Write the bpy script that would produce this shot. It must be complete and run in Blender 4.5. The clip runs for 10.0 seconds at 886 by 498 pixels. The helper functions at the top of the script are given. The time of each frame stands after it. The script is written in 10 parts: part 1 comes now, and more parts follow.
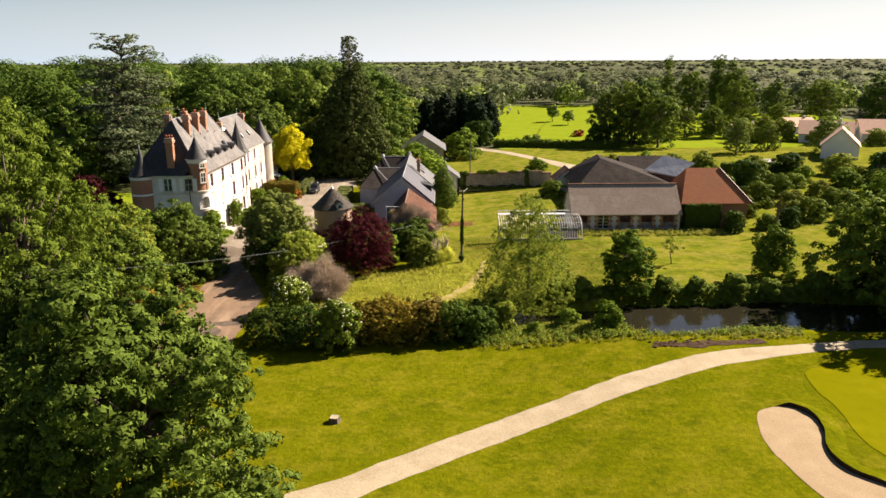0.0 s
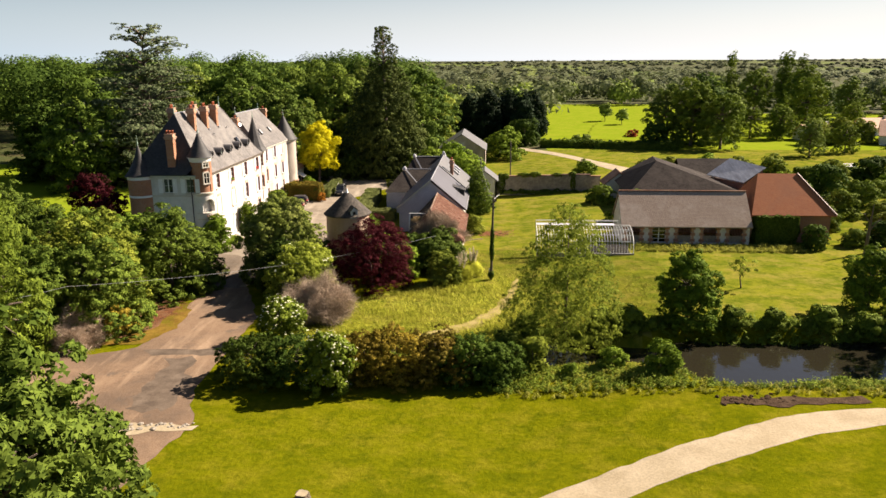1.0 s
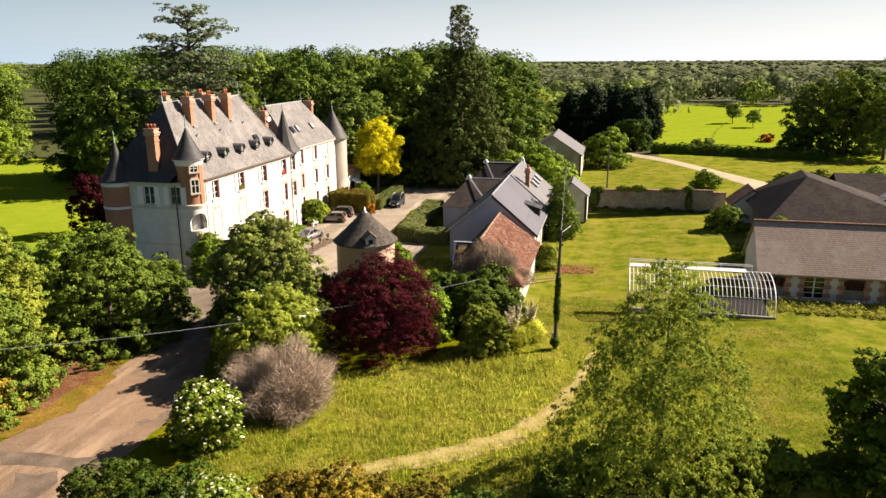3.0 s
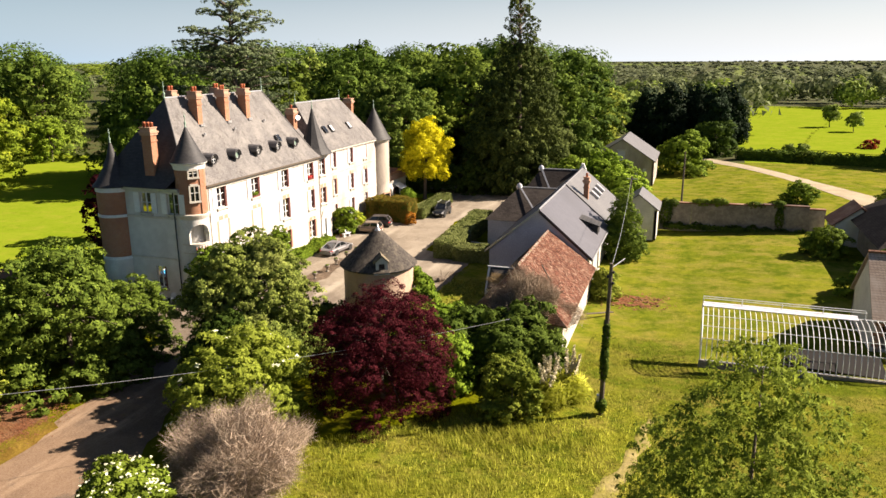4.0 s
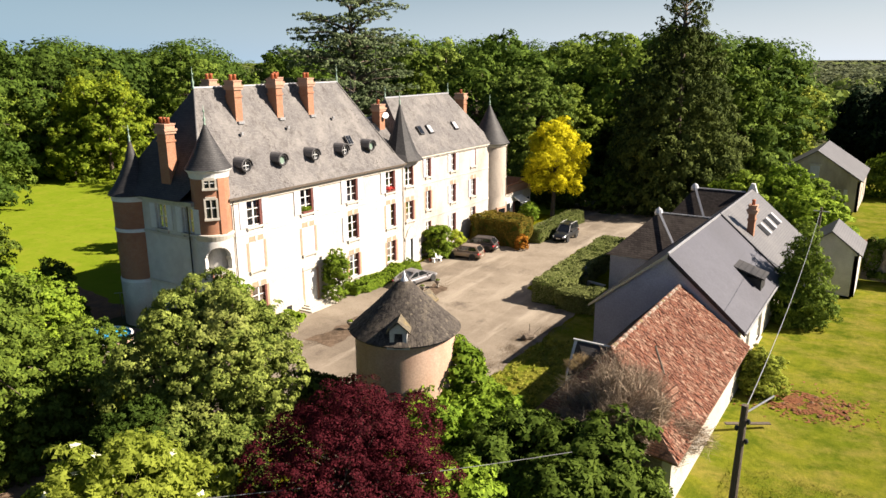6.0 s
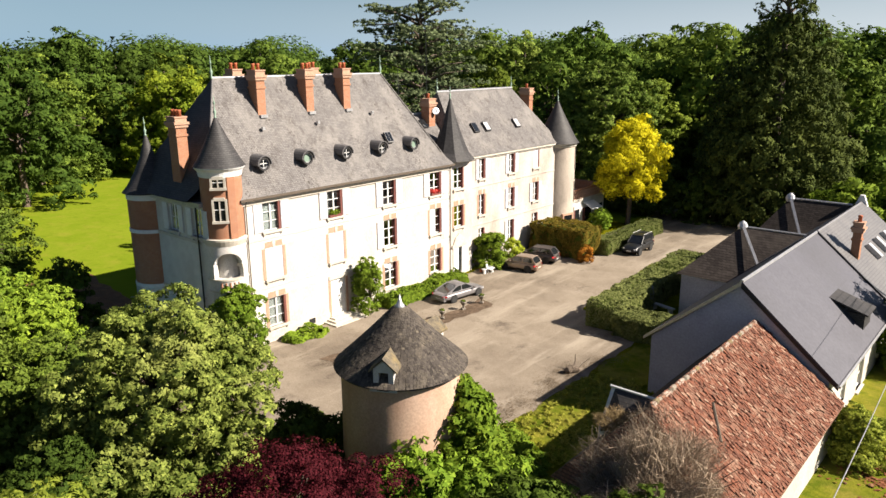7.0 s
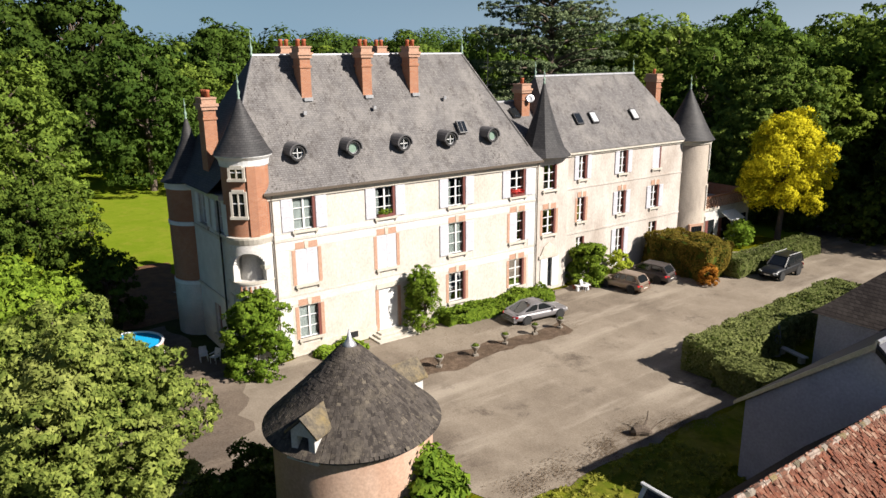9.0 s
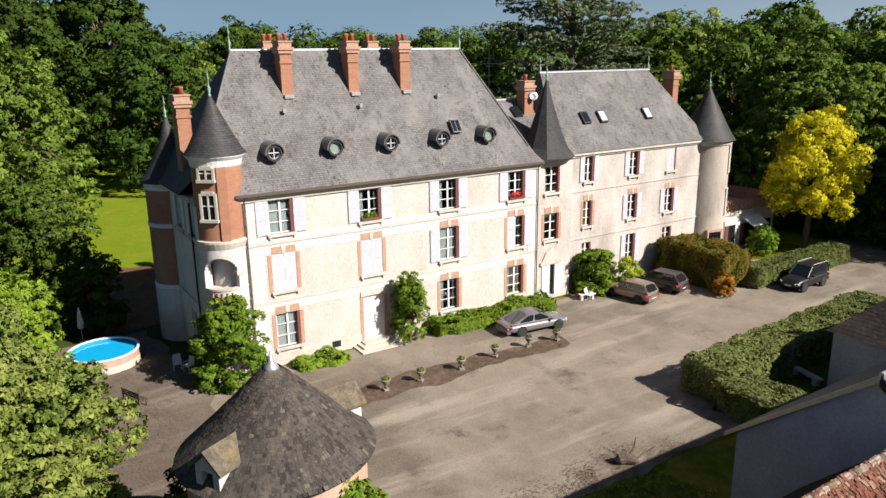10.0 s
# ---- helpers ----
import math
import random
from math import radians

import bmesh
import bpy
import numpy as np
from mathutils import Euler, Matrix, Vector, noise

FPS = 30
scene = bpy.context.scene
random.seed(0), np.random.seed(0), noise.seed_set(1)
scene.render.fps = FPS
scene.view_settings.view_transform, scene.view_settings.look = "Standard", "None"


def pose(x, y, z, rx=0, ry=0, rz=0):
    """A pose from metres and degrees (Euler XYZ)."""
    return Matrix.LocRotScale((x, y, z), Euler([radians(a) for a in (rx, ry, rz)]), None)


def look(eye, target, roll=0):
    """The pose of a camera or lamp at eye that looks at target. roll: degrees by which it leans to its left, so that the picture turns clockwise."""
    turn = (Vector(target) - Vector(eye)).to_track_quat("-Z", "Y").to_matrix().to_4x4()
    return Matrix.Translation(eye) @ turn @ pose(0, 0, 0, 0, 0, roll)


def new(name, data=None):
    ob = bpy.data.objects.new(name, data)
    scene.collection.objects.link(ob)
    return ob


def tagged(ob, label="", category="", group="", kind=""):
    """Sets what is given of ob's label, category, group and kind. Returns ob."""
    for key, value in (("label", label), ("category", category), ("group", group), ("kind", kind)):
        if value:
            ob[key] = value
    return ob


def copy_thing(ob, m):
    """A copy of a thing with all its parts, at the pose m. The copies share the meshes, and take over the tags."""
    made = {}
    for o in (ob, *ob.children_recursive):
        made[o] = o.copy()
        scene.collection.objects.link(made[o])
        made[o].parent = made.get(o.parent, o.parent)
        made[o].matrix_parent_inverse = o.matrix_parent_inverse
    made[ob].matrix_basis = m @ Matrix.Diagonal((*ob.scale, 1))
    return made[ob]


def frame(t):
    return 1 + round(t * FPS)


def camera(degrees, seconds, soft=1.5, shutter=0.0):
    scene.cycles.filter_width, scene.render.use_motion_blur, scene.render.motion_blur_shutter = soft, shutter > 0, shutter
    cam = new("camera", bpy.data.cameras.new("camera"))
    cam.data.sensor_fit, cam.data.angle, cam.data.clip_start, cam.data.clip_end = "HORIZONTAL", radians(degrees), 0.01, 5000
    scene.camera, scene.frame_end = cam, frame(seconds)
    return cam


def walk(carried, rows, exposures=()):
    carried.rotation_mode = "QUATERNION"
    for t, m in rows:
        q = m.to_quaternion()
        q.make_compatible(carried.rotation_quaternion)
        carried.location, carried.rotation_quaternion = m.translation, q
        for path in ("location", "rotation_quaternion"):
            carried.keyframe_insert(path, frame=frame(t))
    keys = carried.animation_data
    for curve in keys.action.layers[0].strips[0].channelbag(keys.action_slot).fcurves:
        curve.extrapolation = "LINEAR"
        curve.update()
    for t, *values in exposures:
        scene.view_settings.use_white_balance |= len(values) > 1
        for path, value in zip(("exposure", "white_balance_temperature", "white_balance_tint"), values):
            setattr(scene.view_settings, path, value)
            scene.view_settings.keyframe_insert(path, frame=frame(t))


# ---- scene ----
# camera and its flight
cam = camera(63.2, 10.0)
METRES, EYE, TILT, LEAN, TURN = 100.0, 27.8, 0.0, 0.0, -0.1
ROWS = [
    (0.0, 0.0, 0.0, 0.0, -0.1, -14.85, 0.36),
    (0.5, 0.0153, 0.0673, -0.0086, 1.95, -14.84, 0.34),
    (1.0, 0.0281, 0.1358, -0.0166, 4.03, -14.85, 0.33),
    (1.5, 0.0391, 0.2047, -0.0248, 6.26, -14.83, 0.34),
    (2.0, 0.0489, 0.2738, -0.0314, 8.59, -14.83, 0.32),
    (3.5, 0.0667, 0.4791, -0.05, 15.78, -14.74, 0.26),
    (4.0, 0.0692, 0.5408, -0.0543, 19.06, -14.73, 0.25),
    (4.5, 0.0696, 0.5958, -0.0578, 22.29, -14.73, 0.25),
    (5.0, 0.0679, 0.6542, -0.0613, 26.1, -14.71, 0.27),
    (5.5, 0.0654, 0.7016, -0.0645, 29.5, -14.72, 0.28),
    (7.0, 0.0553, 0.8307, -0.0769, 40.82, -14.77, 0.37),
    (7.5, 0.0528, 0.8618, -0.0806, 44.34, -14.8, 0.43),
    (8.0, 0.05, 0.894, -0.0846, 48.11, -14.85, 0.49),
    (8.5, 0.0466, 0.9195, -0.0881, 51.24, -14.91, 0.53),
    (9.0, 0.0425, 0.9461, -0.0908, 54.46, -14.97, 0.58),
    (9.5, 0.0399, 0.9668, -0.0926, 56.25, -14.97, 0.66),
    (10.0, 0.038, 0.9885, -0.0939, 57.52, -14.99, 0.74),
]
walk(cam, [(t, pose(0, 0, EYE, TILT, LEAN, TURN) @ pose(METRES * x, METRES * y, METRES * z, 90 + pitch, roll, yaw)) for t, x, y, z, yaw, pitch, roll in ROWS],
     exposures=[(0.0, 1.64, 6800, 16), (3.5, 1.70, 6750, 16), (5.5, 1.57, 6480, 15), (7.5, 1.35, 6220, 13), (10.0, 0.96, 5820, 13)])

# ---- world, sun ----
SUN_AZ, SUN_EL = 30.0, 36.5          # azimuth from +x towards +y, height, degrees
world = bpy.data.worlds.new("sky")
scene.world = world
world.use_nodes = True
wn = world.node_tree.nodes
wl = world.node_tree.links
sky = wn.new("ShaderNodeTexSky")
sky.sky_type = 'NISHITA'
sky.sun_disc = False
sky.sun_elevation = radians(SUN_EL)
sky.sun_rotation = radians(90 - SUN_AZ)
sky.air_density, sky.dust_density, sky.ozone_density = 1.0, 0.5, 3.0
wn["Background"].inputs[1].default_value = 0.027
sun_dir = Vector((math.cos(radians(SUN_EL)) * math.cos(radians(SUN_AZ)), math.cos(radians(SUN_EL)) * math.sin(radians(SUN_AZ)), math.sin(radians(SUN_EL))))
# low haze: pale blue all round, whiter towards the sun
where = wn.new("ShaderNodeTexCoord")
split = wn.new("ShaderNodeSeparateXYZ")
wl.new(where.outputs["Generated"], split.inputs[0])
low = wn.new("ShaderNodeMapRange")
low.inputs[1].default_value, low.inputs[2].default_value, low.inputs[3].default_value, low.inputs[4].default_value = 0.0, 0.14, 0.92, 0.0
wl.new(split.outputs[2], low.inputs[0])
glow = wn.new("ShaderNodeVectorMath")
glow.operation = 'DOT_PRODUCT'
wl.new(where.outputs["Generated"], glow.inputs[0])
glow.inputs[1].default_value = sun_dir
glow_range = wn.new("ShaderNodeMapRange")
glow_range.inputs[1].default_value, glow_range.inputs[2].default_value = -0.45, 0.95
wl.new(glow.outputs["Value"], glow_range.inputs[0])
haze = wn.new("ShaderNodeMix")
haze.data_type = 'RGBA'
haze.inputs[6].default_value, haze.inputs[7].default_value = (4.6, 7.3, 9.4, 1), (14.9, 14.9, 14.5, 1)
wl.new(glow_range.outputs[0], haze.inputs[0])
tint = wn.new("ShaderNodeMix")
tint.data_type = 'RGBA'
wl.new(low.outputs[0], tint.inputs[0])
wl.new(sky.outputs[0], tint.inputs[6])
wl.new(haze.outputs[2], tint.inputs[7])
wl.new(tint.outputs[2], wn["Background"].inputs[0])
sun_data = bpy.data.lights.new("sun", 'SUN')
sun_data.energy, sun_data.angle, sun_data.color = 5.0, radians(0.53), (1.0, 0.895, 0.73)
sun = new("sun", sun_data)
sun.matrix_basis = look(sun_dir * 200, (0, 0, 0))


# ---- materials ----
def nodes_of(name):
    m = bpy.data.materials.new(name)
    m.use_nodes = True
    return m, m.node_tree.nodes, m.node_tree.links, m.node_tree.nodes["Principled BSDF"]


def set_in(node, **values):
    for k, v in values.items():
        node.inputs[k.replace("_", " ")].default_value = v


def mixed(n, l, fac, a, b, mode='MIX'):
    """Colour mix; a, b: sockets or rgb tuples."""
    x = n.new("ShaderNodeMix")
    x.data_type, x.blend_type = 'RGBA', mode
    for sock, val in ((x.inputs[0], fac), (x.inputs[6], a), (x.inputs[7], b)):
        if isinstance(val, bpy.types.NodeSocket):
            l.new(val, sock)
        elif isinstance(val, (int, float)):
            sock.default_value = val
        else:
            sock.default_value = (*val, 1)
    return x.outputs[2]


def noise_tex(n, l, vec, scale, detail=4.0, rough=0.55, lo=0.35, hi=0.65):
    t = n.new("ShaderNodeTexNoise")
    t.inputs["Scale"].default_value, t.inputs["Detail"].default_value, t.inputs["Roughness"].default_value = scale, detail, rough
    l.new(vec, t.inputs["Vector"])
    r = n.new("ShaderNodeMapRange")
    r.inputs[1].default_value, r.inputs[2].default_value = lo, hi
    l.new(t.outputs[0], r.inputs[0])
    return r.outputs[0]


def position(n, l, stretch=(1, 1, 1)):
    g = n.new("ShaderNodeNewGeometry")
    m = n.new("ShaderNodeMapping")
    m.inputs["Scale"].default_value = stretch
    l.new(g.outputs["Position"], m.inputs[0])
    return m.outputs[0], g


def bumped(n, l, p, height, strength, distance=0.05):
    b = n.new("ShaderNodeBump")
    b.inputs["Strength"].default_value, b.inputs["Distance"].default_value = strength, distance
    l.new(height, b.inputs["Height"])
    l.new(b.outputs[0], p.inputs["Normal"])


def surf(name, c1, c2, c3=None, scale=6.0, big=0.5, rough=0.85, bump=0.3, stretch=(1, 1, 1), spec=0.3, metal=0.0, fine=40.0, amount=0.8):
    """Two-scale mottled surface: c1/c2 at the middle scale, c3 in large stains, fine grain in the bump."""
    m, n, l, p = nodes_of(name)
    pos, g = position(n, l, stretch)
    col = mixed(n, l, noise_tex(n, l, pos, scale), c1, c2)
    if c3:
        f = noise_tex(n, l, pos, big, 6.0, 0.6, 0.48, 0.68)
        k = n.new("ShaderNodeMath")
        k.operation = 'MULTIPLY'
        k.inputs[1].default_value = amount
        l.new(f, k.inputs[0])
        col = mixed(n, l, k.outputs[0], col, c3)
    flat, g2 = position(n, l)
    grain = noise_tex(n, l, flat if stretch[2] < 0.4 else pos, fine, 3.0, 0.6, 0.3, 0.7)
    gs = n.new("ShaderNodeMapRange")
    gs.inputs[3].default_value, gs.inputs[4].default_value = 0.82, 1.12
    l.new(grain, gs.inputs[0])
    gc = n.new("ShaderNodeVectorMath")
    gc.operation = 'SCALE'
    l.new(col, gc.inputs[0])
    l.new(gs.outputs[0], gc.inputs["Scale"])
    l.new(gc.outputs[0], p.inputs["Base Color"])
    set_in(p, Roughness=rough, Metallic=metal, Specular_IOR_Level=spec)
    if bump:
        bumped(n, l, p, grain, bump)
    return m


def courses(name, c1, c2, mortar, width, height, c3=None, gap=0.02, rough=0.8, bump=0.5, big=0.35, amount=0.7, spec=0.3, lo=0.48, streak=None):
    """Slates, tiles or bricks too small to pick apart: rows along the slope, with stains."""
    m, n, l, p = nodes_of(name)
    g = n.new("ShaderNodeNewGeometry")
    sp = n.new("ShaderNodeSeparateXYZ")
    l.new(g.outputs["Position"], sp.inputs[0])
    ad = n.new("ShaderNodeMath")
    l.new(sp.outputs[0], ad.inputs[0])
    l.new(sp.outputs[1], ad.inputs[1])
    cb = n.new("ShaderNodeCombineXYZ")
    l.new(ad.outputs[0], cb.inputs[0])
    l.new(sp.outputs[2], cb.inputs[1])
    b = n.new("ShaderNodeTexBrick")
    b.inputs["Color1"].default_value, b.inputs["Color2"].default_value, b.inputs["Mortar"].default_value = (*c1, 1), (*c2, 1), (*mortar, 1)
    b.inputs["Scale"].default_value = 1.0
    b.inputs["Mortar Size"].default_value = gap
    b.inputs["Mortar Smooth"].default_value = 0.3
    b.inputs["Brick Width"].default_value, b.inputs["Row Height"].default_value = width, height
    l.new(cb.outputs[0], b.inputs["Vector"])
    col = b.outputs["Color"]
    col = mixed(n, l, noise_tex(n, l, g.outputs["Position"], 2.5, 5.0, 0.65, 0.4, 0.75), col, mixed(n, l, 0.35, col, c1))
    if c3:
        f = noise_tex(n, l, g.outputs["Position"], big, 8.0, 0.7, lo, lo + 0.17)
        k = n.new("ShaderNodeMath")
        k.operation = 'MULTIPLY'
        k.inputs[1].default_value = amount
        l.new(f, k.inputs[0])
        col = mixed(n, l, k.outputs[0], col, c3)
        f2 = noise_tex(n, l, g.outputs["Position"], big * 9, 6.0, 0.7, 0.55, 0.7)
        k2 = n.new("ShaderNodeMath")
        k2.operation = 'MULTIPLY'
        k2.inputs[1].default_value = amount * 0.6
        l.new(f2, k2.inputs[0])
        col = mixed(n, l, k2.outputs[0], col, c3)
    if streak:
        run, g3 = position(n, l, (1.0, 1.0, 0.22))
        f3 = noise_tex(n, l, run, 1.5, 9.0, 0.78, 0.525, 0.635)
        k3 = n.new("ShaderNodeMath")
        k3.operation = 'MULTIPLY'
        k3.inputs[1].default_value = 0.6
        l.new(f3, k3.inputs[0])
        col = mixed(n, l, k3.outputs[0], col, streak)
        # moss and missing corners: small dark specks, thick in places
        spot = noise_tex(n, l, g.outputs["Position"], 5.5, 6.0, 0.75, 0.54, 0.60)
        thick = noise_tex(n, l, run, 0.55, 6.0, 0.65, 0.46, 0.60)
        k4 = n.new("ShaderNodeMath")
        k4.operation = 'MULTIPLY'
        l.new(spot, k4.inputs[0])
        l.new(thick, k4.inputs[1])
        col = mixed(n, l, k4.outputs[0], col, streak)
        pale = noise_tex(n, l, g.outputs["Position"], 7.0, 5.0, 0.7, 0.63, 0.68)
        col = mixed(n, l, pale, col, c3)
    l.new(col, p.inputs["Base Color"])
    set_in(p, Roughness=rough, Specular_IOR_Level=spec)
    bumped(n, l, p, b.outputs["Fac"], -bump, 0.03)
    return m


def leafy(name, dark, light, tip=None, translucent=0.22, rough=0.75):
    """Foliage: colour varies leaf by leaf, clump by clump and plant by plant."""
    m, n, l, p = nodes_of(name)
    pos, g = position(n, l)
    few = n.new("ShaderNodeMath")
    few.operation = 'POWER'
    few.inputs[1].default_value = 1.7
    l.new(g.outputs["Random Per Island"], few.inputs[0])
    col = mixed(n, l, few.outputs[0], tuple(v * 0.8 for v in dark), tuple(v * 1.2 for v in light))
    col = mixed(n, l, noise_tex(n, l, pos, 0.9, 3.0, 0.6, 0.35, 0.7), col, mixed(n, l, 0.4, col, light))
    if tip:
        col = mixed(n, l, noise_tex(n, l, pos, 0.45, 4.0, 0.6, 0.5, 0.7), col, mixed(n, l, 0.5, col, tip))
    col = mixed(n, l, noise_tex(n, l, pos, 0.075, 2.0, 0.5, 0.36, 0.62), mixed(n, l, 0.55, col, dark), mixed(n, l, 0.22, col, light))
    oi = n.new("ShaderNodeObjectInfo")
    hs = n.new("ShaderNodeHueSaturation")
    mr = n.new("ShaderNodeMapRange")
    mr.inputs[3].default_value, mr.inputs[4].default_value = 0.78, 1.2
    l.new(oi.outputs["Random"], mr.inputs[0])
    l.new(mr.outputs[0], hs.inputs["Value"])
    l.new(col, hs.inputs["Color"])
    l.new(hs.outputs[0], p.inputs["Base Color"])
    set_in(p, Roughness=rough, Specular_IOR_Level=0.05)
    t = n.new("ShaderNodeBsdfTranslucent")
    l.new(hs.outputs[0], t.inputs[0])
    x = n.new("ShaderNodeMixShader")
    x.inputs[0].default_value = translucent
    l.new(p.outputs[0], x.inputs[1])
    l.new(t.outputs[0], x.inputs[2])
    l.new(x.outputs[0], n["Material Output"].inputs[0])
    return m


def glassy(name, tint=(0.9, 0.95, 0.95)):
    m, n, l, p = nodes_of(name)
    tr = n.new("ShaderNodeBsdfTransparent")
    tr.inputs[0].default_value = (*tint, 1)
    gl = n.new("ShaderNodeBsdfGlossy")
    gl.inputs["Roughness"].default_value = 0.03
    fr = n.new("ShaderNodeFresnel")
    fr.inputs[0].default_value = 1.5
    x = n.new("ShaderNodeMixShader")
    l.new(fr.outputs[0], x.inputs[0])
    l.new(tr.outputs[0], x.inputs[1])
    l.new(gl.outputs[0], x.inputs[2])
    l.new(x.outputs[0], n["Material Output"].inputs[0])
    return m


def plain(name, c, rough=0.5, metal=0.0, spec=0.5, coat=0.0):
    m, n, l, p = nodes_of(name)
    pos, g = position(n, l)
    l.new(mixed(n, l, noise_tex(n, l, pos, 9.0), tuple(v * 0.88 for v in c), tuple(min(1, v * 1.08) for v in c)), p.inputs["Base Color"])
    set_in(p, Roughness=rough, Metallic=metal, Specular_IOR_Level=spec, Coat_Weight=coat)
    return m


